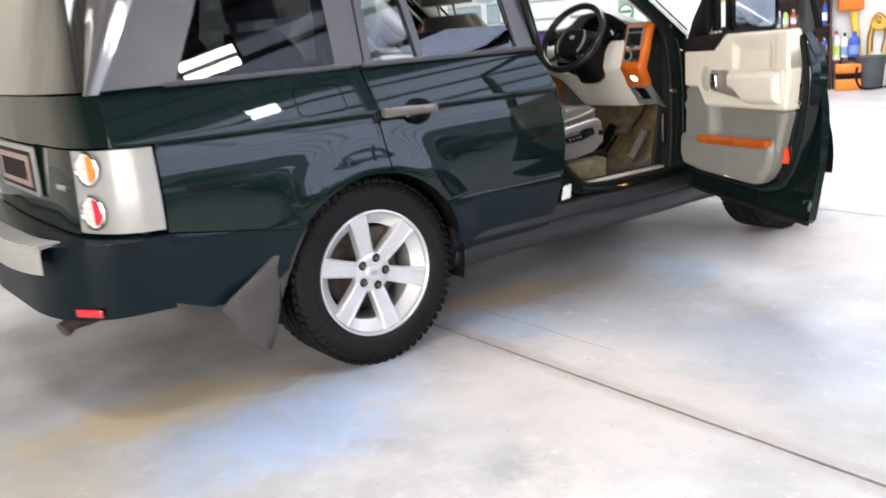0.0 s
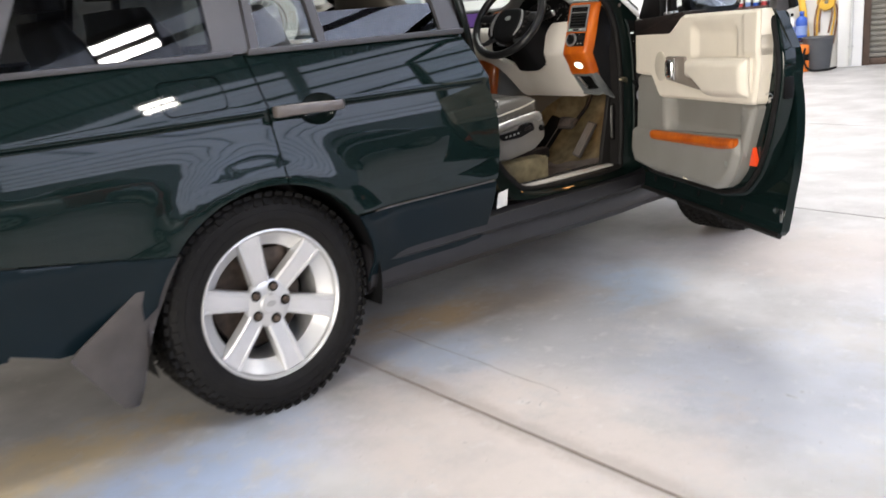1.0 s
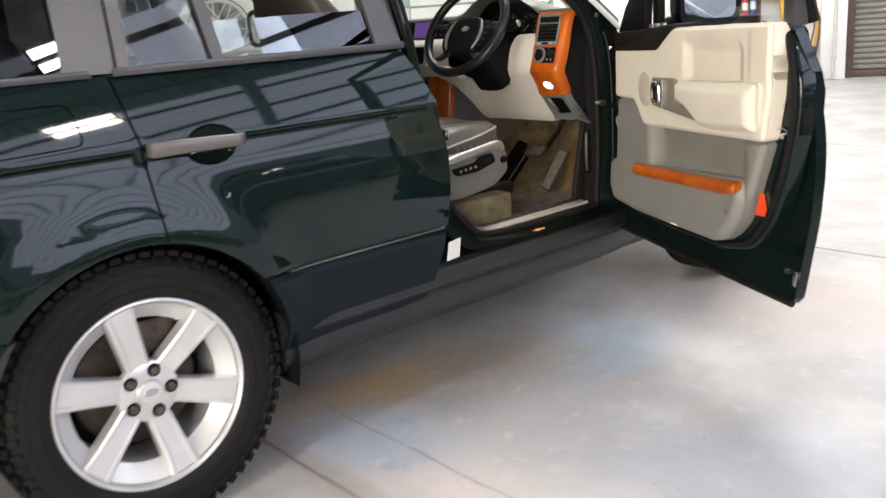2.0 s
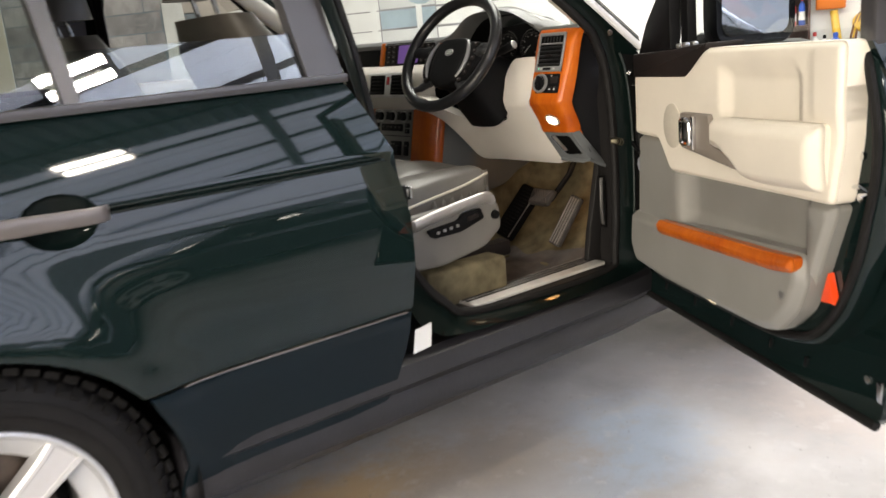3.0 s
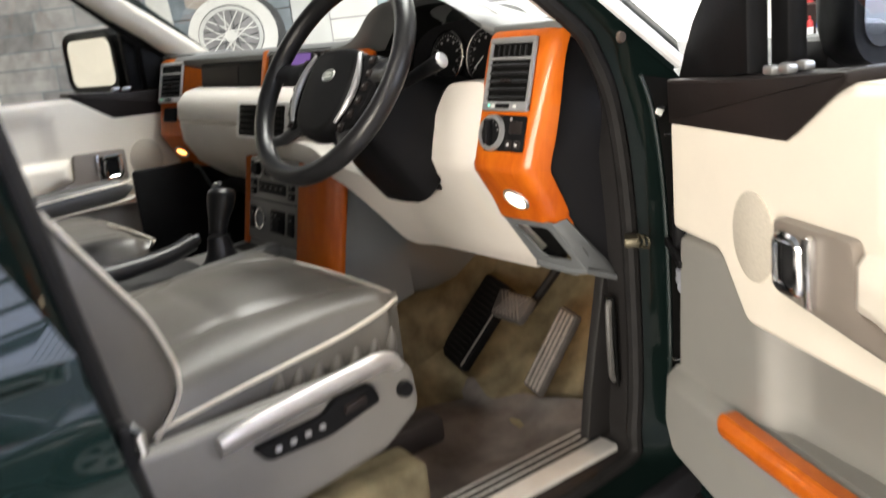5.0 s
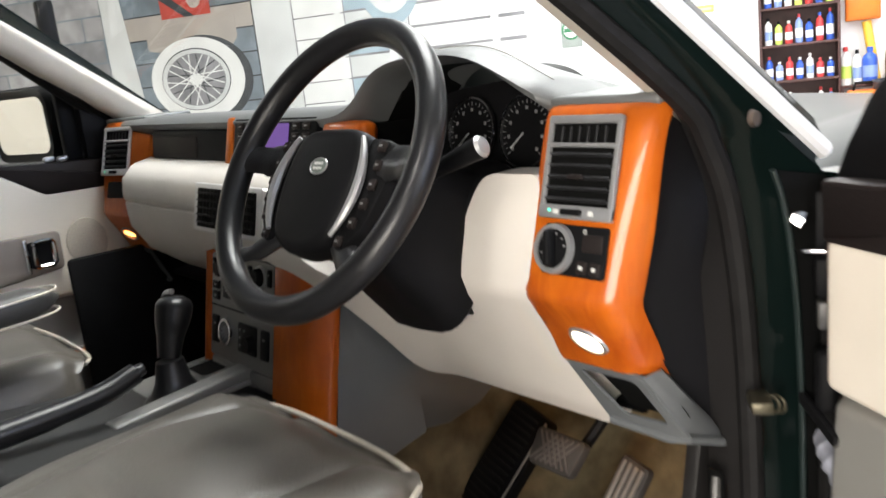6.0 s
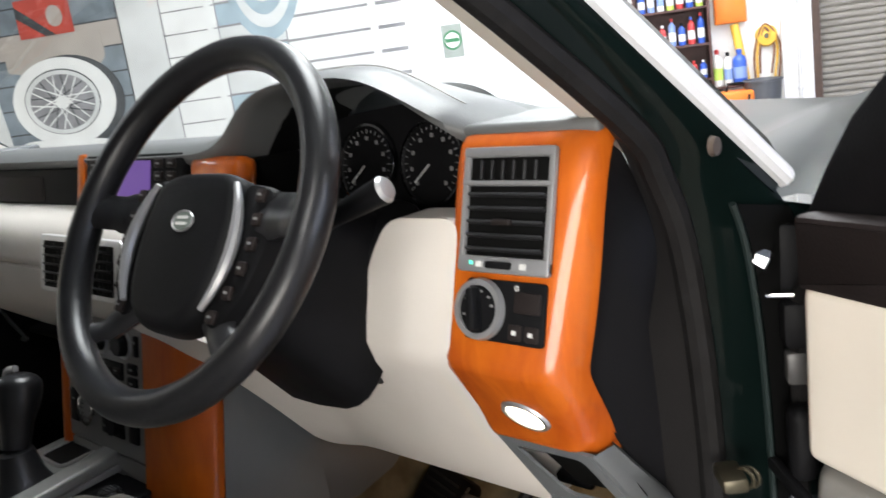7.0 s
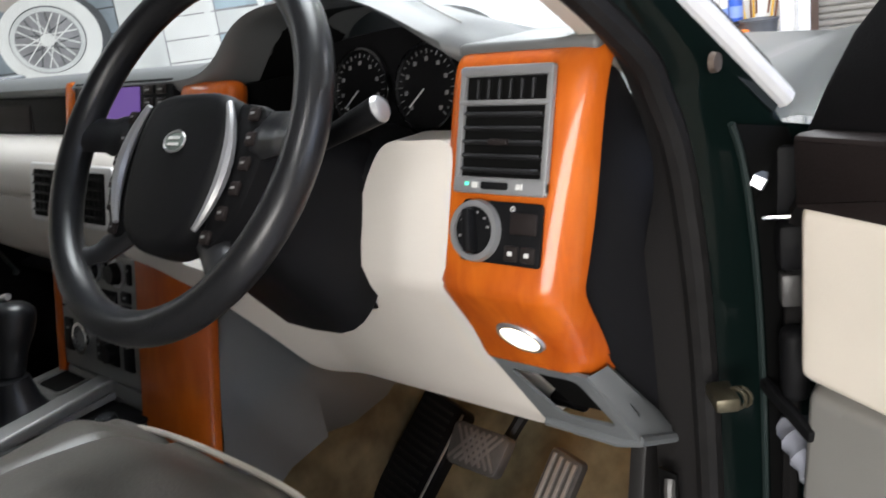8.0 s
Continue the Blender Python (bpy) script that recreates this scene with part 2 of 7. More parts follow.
RED_STEEL = material("red_steel", (0.45, 0.035, 0.02), rough=0.45, vary=0.2, scale=8)
ROOF_SHEET = material("roof_sheet", (0.22, 0.25, 0.28), rough=0.6, metal=0.0, vary=0.15, scale=1.0)
WALL_BLUE = material("pale_blue_wall", (0.34, 0.38, 0.46), rough=0.6, vary=0.12, scale=0.8)
SHUTTER = material("shutter_grey", (0.22, 0.205, 0.18), rough=0.5, metal=0.2, vary=0.12, scale=2.0)
SHUTTER_RAIL = material("shutter_rail", (0.10, 0.065, 0.05), rough=0.5, metal=0.3, vary=0.2)


# ---------- mesh helpers ----------
def mesh_object(name, verts, faces, mat, smooth=None, normals=None):
    me = bpy.data.meshes.new(name)
    me.from_pydata([tuple(v) for v in verts], [], [tuple(f) for f in faces])
    for m in (mat if isinstance(mat, (list, tuple)) else (mat,)):
        me.materials.append(m)
    if smooth is not None:
        for p in me.polygons:
            p.use_smooth = True
        me.set_sharp_from_angle(angle=radians(smooth))
    if normals is not None:
        me.normals_split_custom_set_from_vertices([tuple(n) for n in normals])
    return new(name, me)


def under(ob, parent, label=""):
    """Parts are modelled in place; only the top empty stands away from the origin."""
    if parent is not None:
        ob.parent = parent
        ob.matrix_parent_inverse = parent.matrix_basis.inverted() if parent.parent is None else Matrix.Identity(4)
    if label:
        ob["label"] = label
    return ob


def thing(name, place, label, category, group="", kind=""):
    ob = new(name)
    ob.empty_display_size = 0.1
    ob.matrix_basis = Matrix.Translation(place)
    return tagged(ob, label, category, group, kind)


def part(name, bm, mat, parent, label="", smooth=35):
    me = bpy.data.meshes.new(name)
    bmesh.ops.recalc_face_normals(bm, faces=bm.faces)
    bm.to_mesh(me)
    bm.free()
    me.materials.append(mat)
    if smooth is not None:
        for p in me.polygons:
            p.use_smooth = len(p.vertices) < 5
        me.set_sharp_from_angle(angle=radians(smooth))
    return under(new(name, me), parent, label)


def raw(name, verts, faces, mat, parent, label="", smooth=35, normals=None):
    return under(mesh_object(name, verts, faces, mat, smooth, normals), parent, label)


def box(size, bevel=0.0, m=None, seg=2, bm=None):
    """A block with rounded edges, laid by the pose m."""
    one = bmesh.new()
    bmesh.ops.create_cube(one, size=1.0, matrix=Matrix.Diagonal((*size, 1)))
    if bevel:
        bmesh.ops.bevel(one, geom=list(one.edges), offset=bevel, segments=seg, affect="EDGES", profile=0.5)
    bmesh.ops.transform(one, matrix=m or Matrix.Identity(4), verts=one.verts)
    if bm is None:
        return one
    join(bm, one)
    return bm


def join(bm, other):
    me = bpy.data.meshes.new("joined")
    other.to_mesh(me)
    other.free()
    bm.from_mesh(me)
    bpy.data.meshes.remove(me)


def prism(outline, depth, m, bevel=0.0, seg=2, bm=None):
    """A flat plate with the outline (u, v) in the pose's x and y, from 0 to depth along its z; its front edge is rounded."""
    one = bmesh.new()
    vs = [one.verts.new((u, v, 0)) for u, v in outline]
    face = one.faces.new(vs)
    made = bmesh.ops.extrude_face_region(one, geom=[face])
    top = [v for v in made["geom"] if isinstance(v, bmesh.types.BMVert)]
    bmesh.ops.translate(one, vec=(0, 0, depth), verts=top)
    if bevel:
        tops = set(top)
        edges = [e for e in one.edges if e.verts[0] in tops and e.verts[1] in tops]
        bmesh.ops.bevel(one, geom=edges, offset=bevel, segments=seg, affect="EDGES", profile=0.5)
    bmesh.ops.recalc_face_normals(one, faces=one.faces)
    bmesh.ops.transform(one, matrix=m, verts=one.verts)
    if bm is None:
        return one
    join(bm, one)
    return bm


def rounded(w, h, r, n=5, cx=0.0, cy=0.0):
    """The outline of a rectangle with round corners."""
    pts = []
    for k, (sx, sy) in enumerate(((1, 1), (-1, 1), (-1, -1), (1, -1))):
        for i in range(n + 1):
            a = math.pi / 2 * (k + i / n)
            pts.append((cx + sx * (w / 2 - r) + r * math.cos(a), cy + sy * (h / 2 - r) + r * math.sin(a)))
    return pts


def softened(points, r, n=4):
    """A polygon with its corners rounded."""
    out = []
    for i, p in enumerate(points):
        p, a, b = Vector(p), Vector(points[i - 1]), Vector(points[(i + 1) % len(points)])
        da, db = (a - p), (b - p)
        ra, rb = min(r, da.length * 0.45), min(r, db.length * 0.45)
        s, e = p + da.normalized() * ra, p + db.normalized() * rb
        for k in range(n + 1):
            t = k / n
            out.append(tuple(s * (1 - t) ** 2 + p * 2 * t * (1 - t) + e * t * t))
    return out


def lathe(profile, m, seg=48, bm=None, closed=False):
    """Profile of (radius, height), turned round the pose's z."""
    one = bmesh.new()
    rings = []
    for k in range(seg):
        a = 2 * math.pi * k / seg
        rings.append([one.verts.new((r * math.cos(a), r * math.sin(a), h)) for r, h in profile])
    n = len(profile)
    for k in range(seg):
        p, q = rings[k], rings[(k + 1) % seg]
        for i in range(n if closed else n - 1):
            one.faces.new((p[i], q[i], q[(i + 1) % n], p[(i + 1) % n]))
    bmesh.ops.remove_doubles(one, verts=one.verts, dist=1e-6)
    bmesh.ops.recalc_face_normals(one, faces=one.faces)
    bmesh.ops.transform(one, matrix=m, verts=one.verts)
    if bm is None:
        return one
    join(bm, one)
    return bm


def tube(points, radius, seg=10, closed=False, bm=None, flat=1.0):
    """A round bar along the points; radius may be a list."""
    one = bmesh.new()
    pts = [Vector(p) for p in points]
    n = len(pts)
    side = None
    rings = []
    for i, p in enumerate(pts):
        a = pts[(i - 1) % n] if closed or i else p
        b = pts[(i + 1) % n] if closed or i < n - 1 else p
        t = (b - a).normalized()
        if side is None:
            side = t.orthogonal().normalized()
        side = (side - t * side.dot(t)).normalized()
        up = t.cross(side)
        r = radius[i] if isinstance(radius, (list, tuple)) else radius
        rings.append([one.verts.new(p + side * (r * math.cos(2 * math.pi * k / seg)) + up * (flat * r * math.sin(2 * math.pi * k / seg))) for k in range(seg)])
    for i in range(n if closed else n - 1):
        p, q = rings[i], rings[(i + 1) % n]
        for k in range(seg):
            one.faces.new((p[k], p[(k + 1) % seg], q[(k + 1) % seg], q[k]))
    if not closed:
        one.faces.new(rings[0][::-1])
        one.faces.new(rings[-1])
    bmesh.ops.recalc_face_normals(one, faces=one.faces)
    if bm is None:
        return one
    join(bm, one)
    return bm


def loft(sections, closed_ring=True, caps=True, bm=None):
    """Skin over rings of points of equal count."""
    one = bmesh.new()
    rings = [[one.verts.new(p) for p in s] for s in sections]
    n = len(rings[0])
    for p, q in zip(rings, rings[1:]):
        for k in range(n if closed_ring else n - 1):
            one.faces.new((p[k], p[(k + 1) % n], q[(k + 1) % n], q[k]))
    if caps and closed_ring:
        one.faces.new(rings[0][::-1])
        one.faces.new(rings[-1])
    bmesh.ops.recalc_face_normals(one, faces=one.faces)
    if bm is None:
        return one
    join(bm, one)
    return bm


def curve(points, n):
    """A smooth line (Catmull-Rom) through the points."""
    pts = [Vector(p) for p in points]
    ext = [pts[0] * 2 - pts[1], *pts, pts[-1] * 2 - pts[-2]]
    out = []
    for i in range(len(pts) - 1):
        a, b, c, d = ext[i:i + 4]
        for k in range(n):
            t = k / n
            out.append(0.5 * ((2 * b) + (c - a) * t + (2 * a - 5 * b + 4 * c - d) * t * t + (3 * b - a - 3 * c + d) * t ** 3))
    return out + [pts[-1]]


def inside(p, poly):
    x, y = p
    hit = False
    for (ax, ay), (bx, by) in zip(poly, poly[1:] + poly[:1]):
        if (ay > y) != (by > y) and x < (bx - ax) * (y - ay) / (by - ay) + ax:
            hit = not hit
    return hit


def edge_distance(p, poly):
    p = np.array(p)
    a = np.array(poly)
    b = np.roll(a, -1, 0)
    d = b - a
    t = np.clip(((p - a) * d).sum(1) / np.maximum((d * d).sum(1), 1e-12), 0, 1)
    return np.sqrt((((a + d * t[:, None]) - p) ** 2).sum(1).min())


def dense(poly, step):
    out = []
    for (ax, ay), (bx, by) in zip(poly, poly[1:] + poly[:1]):
        n = max(1, int(math.hypot(bx - ax, by - ay) / step + 0.5))
        out += [(ax + (bx - ax) * k / n, ay + (by - ay) * k / n) for k in range(n)]
    return out


def sheet(name, outline, fn, mat, parent, label="", step=0.05, holes=(), thick=0.01, inward=None, rows=(), inset=()):
    """A curved panel: the outline in (u, v) laid by fn(u, v), with true normals and folded edges of the depth thick."""
    loops = [dense([tuple(p) for p in outline], step)] + [dense([tuple(p) for p in h], step) for h in holes]
    pts, edges = [], []
    for lp in loops:
        b = len(pts)
        pts += lp
        edges += [(b + i, b + (i + 1) % len(lp)) for i in range(len(lp))]
    us, vs = [p[0] for p in loops[0]], [p[1] for p in loops[0]]
    away = max([step * 0.3] + [1.3 * d for d in inset])
    for d in inset:
        lp = loops[0]
        turn = sum(lp[i - 1][0] * lp[i][1] - lp[i][0] * lp[i - 1][1] for i in range(len(lp)))
        for i in range(len(lp)):
            along = (Vector(lp[(i + 1) % len(lp)]) - Vector(lp[i - 1])).normalized()
            p = tuple(Vector(lp[i]) + Vector((-along.y, along.x)) * (d if turn > 0 else -d))
            if inside(p, lp) and edge_distance(p, lp) > 0.93 * d:
                pts.append(p)
    gv = sorted(set([min(vs) + step * (k + 0.5) for k in range(int((max(vs) - min(vs)) / step) + 1)] + list(rows)))
    for v in gv:
        for k in range(int((max(us) - min(us)) / step) + 1):
            p = (min(us) + step * (k + 0.5), v)
            if inside(p, loops[0]) and not any(inside(p, h) for h in loops[1:]) and min(edge_distance(p, lp) for lp in loops) > away:
                pts.append(p)
    got = delaunay_2d_cdt([Vector(p) for p in pts], edges, [], 0, 1e-6)
    flat, faces = got[0], got[2]
    keep = []
    for fc in faces:
        c = sum((flat[i] for i in fc), Vector((0, 0))) / len(fc)
        if inside(tuple(c), loops[0]) and not any(inside(tuple(c), h) for h in loops[1:]):
            keep.append(list(fc))
    h = 0.002
    verts, normals = [], []
    for p in flat:
        q = Vector(fn(p[0], p[1]))
        du = Vector(fn(p[0] + h, p[1])) - Vector(fn(p[0] - h, p[1]))
        dv = Vector(fn(p[0], p[1] + h)) - Vector(fn(p[0], p[1] - h))
        verts.append(q)
        normals.append(du.cross(dv).normalized())
    if inward is None:
        inward = -sum(normals, Vector()) / len(normals)
    else:
        inward = Vector(inward)
    if sum(normals, Vector()).dot(inward) > 0:
        normals = [-n for n in normals]
        keep = [f[::-1] for f in keep]
    inward = inward.normalized()
    # the order of corners follows the outer side
    f = max(keep, key=lambda f: (verts[f[1]] - verts[f[0]]).cross(verts[f[2]] - verts[f[0]]).length)
    if (verts[f[1]] - verts[f[0]]).cross(verts[f[2]] - verts[f[0]]).dot(normals[f[0]]) < 0:
        keep = [f[::-1] for f in keep]
    if thick:
        n = len(verts)
        verts += [v + inward * thick for v in verts[:n]]
        normals += [-k for k in normals[:n]]
        back = [[i + n for i in f[::-1]] for f in keep]
        count = {}
        for f in keep:
            for i in range(len(f)):
                count[(f[i], f[(i + 1) % len(f)])] = 1
        rim = []
        for a, b in list(count):
            if (b, a) not in count:
                k = len(verts)
                va, vb = verts[a], verts[b]
                nn = inward.cross(vb - va).normalized()
                verts += [va, vb, vb + inward * thick, va + inward * thick]
                normals += [nn] * 4
                rim.append([k + 1, k, k + 3, k + 2])
        keep = keep + back + rim
    return raw(name, verts, keep, mat, parent, label, 180, normals)


# ---------- the hall ----------
def slab(name, a0, a1, n0, n1, z0, z1, mat, label, category, bevel=0.0):
    ob = part(name, box((a1 - a0, n1 - n0, z1 - z0), bevel, hall_pose((a0 + a1) / 2, (n0 + n1) / 2, (z0 + z1) / 2)), mat, None)
    return tagged(ob, label, category, kind="structure")


def build_floor():
    # slabs of concrete with narrow joints between them, the joints run along the car's x
    ob = thing("floor", (0, 0, 0), "worn grey concrete workshop floor with blue and tan stains", "floor", kind="structure")
    cuts = [-14.0, -2.6, 0.425, 3.45, 6.5, 16.0]
    for y0, y1 in zip(cuts, cuts[1:]):
        g = 0.008
        raw("slab", [(-18, y0 + g, 0), (18, y0 + g, 0), (18, y1 - g, 0), (-18, y1 - g, 0), (-18, y0 + g, -0.05), (18, y0 + g, -0.05), (18, y1 - g, -0.05), (-18, y1 - g, -0.05)],
            [(0, 1, 2, 3), (4, 5, 1, 0), (6, 7, 3, 2), (5, 6, 2, 1), (7, 4, 0, 3)], CONCRETE, ob, smooth=None)
    # an old crack that runs beside the joint
    verts, faces = [], []
    rnd = random.Random(4)
    for k in range(30):
        x, y, w = 0.55 + 0.034 * k, 0.70 + 0.003 * math.sin(k * 0.5) + rnd.uniform(-0.0015, 0.0015), rnd.uniform(0.0008, 0.0028)
        verts += [(x, y - w, 0.0035), (x, y + w, 0.0035)]
        if k:
            faces.append((2 * k - 2, 2 * k, 2 * k + 1, 2 * k - 1))
    raw("floor_crack", verts, faces, CRACK, ob, "dirty crack in the concrete", smooth=None)
    raw("joint_filler", [(-18, -14, -0.006), (18, -14, -0.006), (18, 16, -0.006), (-18, 16, -0.006)], [(0, 1, 2, 3)], JOINT, ob, "dark dirt in the floor joints", smooth=None)
    return ob


def build_hall():
    build_floor()
    slab("wall_near", LEFT, -3.0, NEAR - 0.2, NEAR, 0, HIGH, WALL_GREY, "plain grey workshop wall beside the open entrance", "wall")
    slab("wall_near_end", 5.0, RIGHT, NEAR - 0.2, NEAR, 0, HIGH, WALL_GREY, "plain grey workshop wall beside the open entrance", "wall")
    slab("wall_near_top", -3.0, 5.0, NEAR - 0.2, NEAR, 4.4, HIGH, WALL_GREY, "plain grey wall over the open entrance", "wall")
    slab("wall_left", LEFT - 0.2, LEFT, NEAR, FAR, 0, HIGH, WALL_CREAM, "plain cream workshop side wall", "wall")
    slab("wall_right", RIGHT, RIGHT + 0.2, NEAR, FAR, 0, HIGH, WALL_BLUE, "pale blue-grey workshop side wall", "wall")
    slab("wall_far", LEFT, 3.66, FAR, FAR + 0.2, 0, HIGH, WALL_WHITE, "white painted workshop wall with a mural", "wall")
    slab("wall_far_end", 7.7, RIGHT, FAR, FAR + 0.2, 0, HIGH, WALL_WHITE, "white painted workshop wall beside the shutter", "wall")
    slab("wall_far_top", 3.66, 7.7, FAR, FAR + 0.2, 4.2, HIGH, WALL_WHITE, "white painted wall over the roller shutter", "wall")
    # corrugated roof sheets on purlins
    verts, faces = [], []
    k = 0
    n = NEAR
    while n < FAR + 0.01:
        z = HIGH + 0.04 * (k % 2)
        verts += [hall(LEFT, n, z), hall(RIGHT, n, z)]
        if k:
            faces.append((2 * k - 2, 2 * k - 1, 2 * k + 1, 2 * k))
        n += 0.12
        k += 1
    tagged(mesh_object("ceiling", verts, faces, ROOF_SHEET), "corrugated grey metal roof sheeting over the workshop", "ceiling", kind="structure")
    # roller shutter: curved slats in two rails
    shutter = thing("door_1", hall(5.68, FAR, 0), "closed brown-grey steel roller shutter", "roller shutter", kind="structure")
    for i in range(52):
        z = 0.1 + i * 0.078
        sec = []
        for a in (3.74, 7.62):
            sec.append([hall(a, FAR + 0.06 - d, z + h) for d, h in ((0.0, 0.0), (0.02, 0.016), (0.026, 0.038), (0.02, 0.06), (0.0, 0.076))])
        part("slat", loft(sec, closed_ring=False), SHUTTER, shutter)
    part("bottom_bar", box((3.9, 0.06, 0.1), 0.01, hall_pose(5.68, FAR + 0.04, 0.05)), SHUTTER_RAIL, shutter)
    for a in (3.70, 7.66):
        part("rail", box((0.1, 0.14, 4.2), 0.008, hall_pose(a, FAR + 0.01, 2.1)), SHUTTER_RAIL, shutter)
    # dark purlins under the roof sheets, and two trusses across
    for k in range(20):
        a = LEFT + 0.7 + 1.25 * k
        tagged(part("purlin", box((0.07, FAR - NEAR, 0.11), 0.01, hall_pose(a, (NEAR + FAR) / 2, HIGH - 0.065)), PURLIN, None), "dark steel purlin under the roof sheets", "roof beam", "roof purlins", "structure")
    for n in (-6.0, 0.5, 7.0):
        tagged(part("roof_beam", box((RIGHT - LEFT, 0.16, 0.34), 0.02, hall_pose((LEFT + RIGHT) / 2, n, HIGH - 0.36)), PURLIN, None), "dark steel roof beam across the hall", "roof beam", "roof beams", "structure")


PURLIN = material("purlin_steel", (0.035, 0.035, 0.045), rough=0.5, vary=0.2)
CRACK = material("crack_dirt", (0.24, 0.215, 0.195), rough=0.9, vary=0.3, scale=6)
JOINT = material("joint_dirt", (0.30, 0.26, 0.24), rough=0.9, vary=0.3, scale=6)
build_hall()
# daylight: the wide open entrance at the near end, and the roof lights
def area_through(name, a, n, z, w, h, power, colour):
    ob = area(name, a, n, z, w, h, power, colour)
    ob.matrix_world = hall_pose(a, n, z) @ Matrix.Rotation(radians(90), 4, "X")
    return ob


area_through("entrance_daylight", 1.0, NEAR + 0.05, 2.2, 7.6, 4.2, 1300, (1.0, 0.95, 0.88))
for a, n, power in ((-9.5, -2.0, 150), (-9.5, 6.0, 150), (0.6, 8.8, 430), (1.8, 3.4, 430)):
    area("skylight", a, n, HIGH - 0.22, 2.4, 3.6, power, (0.97, 0.98, 1.0))


def roof_lamp(a, n):
    """A twin lamp hung under the purlins."""
    lamp = thing("ceiling_light", hall(a, n, HIGH - 0.5), "white twin roof lamp hung under the purlins", "ceiling light", "roof lamps")
    part("housing", box((0.66, 0.84, 0.08), 0.01, hall_pose(a, n, HIGH - 0.24)), PURLIN, lamp)
    for o in (-0.17, 0.17):
        part("lamp_panel", box((0.19, 0.76, 0.02), 0.004, hall_pose(a + o, n, HIGH - 0.29)), TUBE, lamp)


def roof_light(a, n0, n1):
    """One translucent corrugated sheet let into the roof, daylight shining through."""
    ob = part("roof_light", box((0.41, n1 - n0, 0.02), 0.004, hall_pose(a, (n0 + n1) / 2, HIGH - 0.03)), ROOF_GLOW, None)
    tagged(ob, "translucent bluish roof light sheet with daylight behind it", "roof light", "roof lights", "structure")


for k in range(10):
    roof_light(8.52 + 0.45 * k, -7.6, 6.6)


def build_wall_lights():
    """Translucent cladding sheets high in the side wall, one strip above the other."""
    for k in range(7):
        ob = part("wall_light", box((0.03, 15.0, 0.40), 0.008, hall_pose(RIGHT - 0.02, -0.6, 2.72 + 0.47 * k)), ROOF_GLOW, None)
        tagged(ob, "translucent bluish cladding strip with daylight behind it", "wall light", "wall lights", "structure")


build_wall_lights()


def build_red_post():
    post = thing("rack_post", hall(LEFT + 0.35, 8.95, 0), "red steel rack post standing at the cream wall", "rack post")
    part("upright", box((0.20, 0.14, 3.6), 0.01, hall_pose(LEFT + 0.35, 8.95, 1.8)), RED_STEEL, post)
    part("foot_plate", box((0.34, 0.3, 0.02), 0.004, hall_pose(LEFT + 0.35, 8.95, 0.01)), RED_STEEL, post)


build_red_post()
TUBE = glowing("lamp_panel_glow", (1.0, 0.98, 0.95), 130.0)
for a, n in ((8.12, -1.5), (8.12, 4.6), (8.12, -7.4), (4.2, 7.6), (1.3, -3.3)):
    roof_lamp(a, n)

# ---------- the car: forward is +y, its rear axle stands over the origin ----------
car = thing("car", (0, 1.4, 0), "dark green off-road estate car with its driver's door wide open", "car")
WHEEL_Z, ARCH = 0.378, 0.412


def ease(a, b, v):
    t = min(1, max(0, (v - a) / (b - a)))
    return t * t * (3 - 2 * t)


PROFILE = [(0.28, 0.880), (0.36, 0.915), (0.48, 0.938), (0.60, 0.958), (0.64, 0.968)] + [(z, 0.977 - 0.62 * (z - 0.80) ** 2) for z in np.linspace(0.68, 0.990, 16)] + [(1.001, 0.9525), (1.008, 0.9700)] + [(1.009 + h, 0.9720 - 0.33 * h - 0.10 * h ** 2.5 / (2.5 * 0.183 ** 1.5)) for h in np.linspace(0.012, 0.192, 16)] + [(1.3, 0.86)]


def profile(z):
    for (z0, x0), (z1, x1) in zip(PROFILE, PROFILE[1:]):
        if z <= z1:
            t = max(0, (z - z0) / (z1 - z0))
            return x0 + (x1 - x0) * t
    return PROFILE[-1][1]


def half_width(y, z):
    """How far the car's side stands out."""
    x = sum(profile(z + d) * w for d, w in ((-0.004, 1), (0, 2), (0.004, 1))) / 4
    if y < -0.2:
        x -= 0.034 * ((-0.2 - y) / 0.6) ** 2
    if y > 2.4:
        x -= 0.17 * ((y - 2.4) / 1.0) ** 2
    for cy in (0.0, 2.88):
        r = math.hypot(y - cy, z - WHEEL_Z)
        if z > 0.3:
            x += 0.028 * math.exp(-((r - ARCH) / 0.085) ** 2) * ease(0.35, 0.5, z)
    return x


def side(s, y, z, lift=0.0):
    return (s * (half_width(y, z) + lift), y, z)


def arch(cy, a0, a1, n=26, r=ARCH):
    return [(cy + r * math.cos(radians(a0 + (a1 - a0) * k / n)), WHEEL_Z + r * math.sin(radians(a0 + (a1 - a0) * k / n))) for k in range(n + 1)]


GLASS_Z = 1.195
HALF_DOWN = 1.305
SEAM = [(0.031, GLASS_Z - 0.005), (0.055, 1.053), (0.066, 0.998), (0.074, 0.847), (0.077, 0.782)]
DOOR_FRONT = [(0.925, GLASS_Z - 0.005), (0.968, 1.10), (1.003, 1.02), (1.030, 0.86), (1.030, 0.73), (1.018, 0.625), (0.992, 0.53), (0.955, 0.422), (0.93, 0.37)]
FLAP_LINE = softened([(-0.277, 1.138), (-0.078, 1.138), (-0.064, 1.040), (-0.27, 1.034)], 0.025)


def glass_x(z):
    return 0.905 - (z - 1.19) * 0.30


def upper(s, y, z, lift=0.0):
    return (s * (glass_x(z) + lift), y, z)


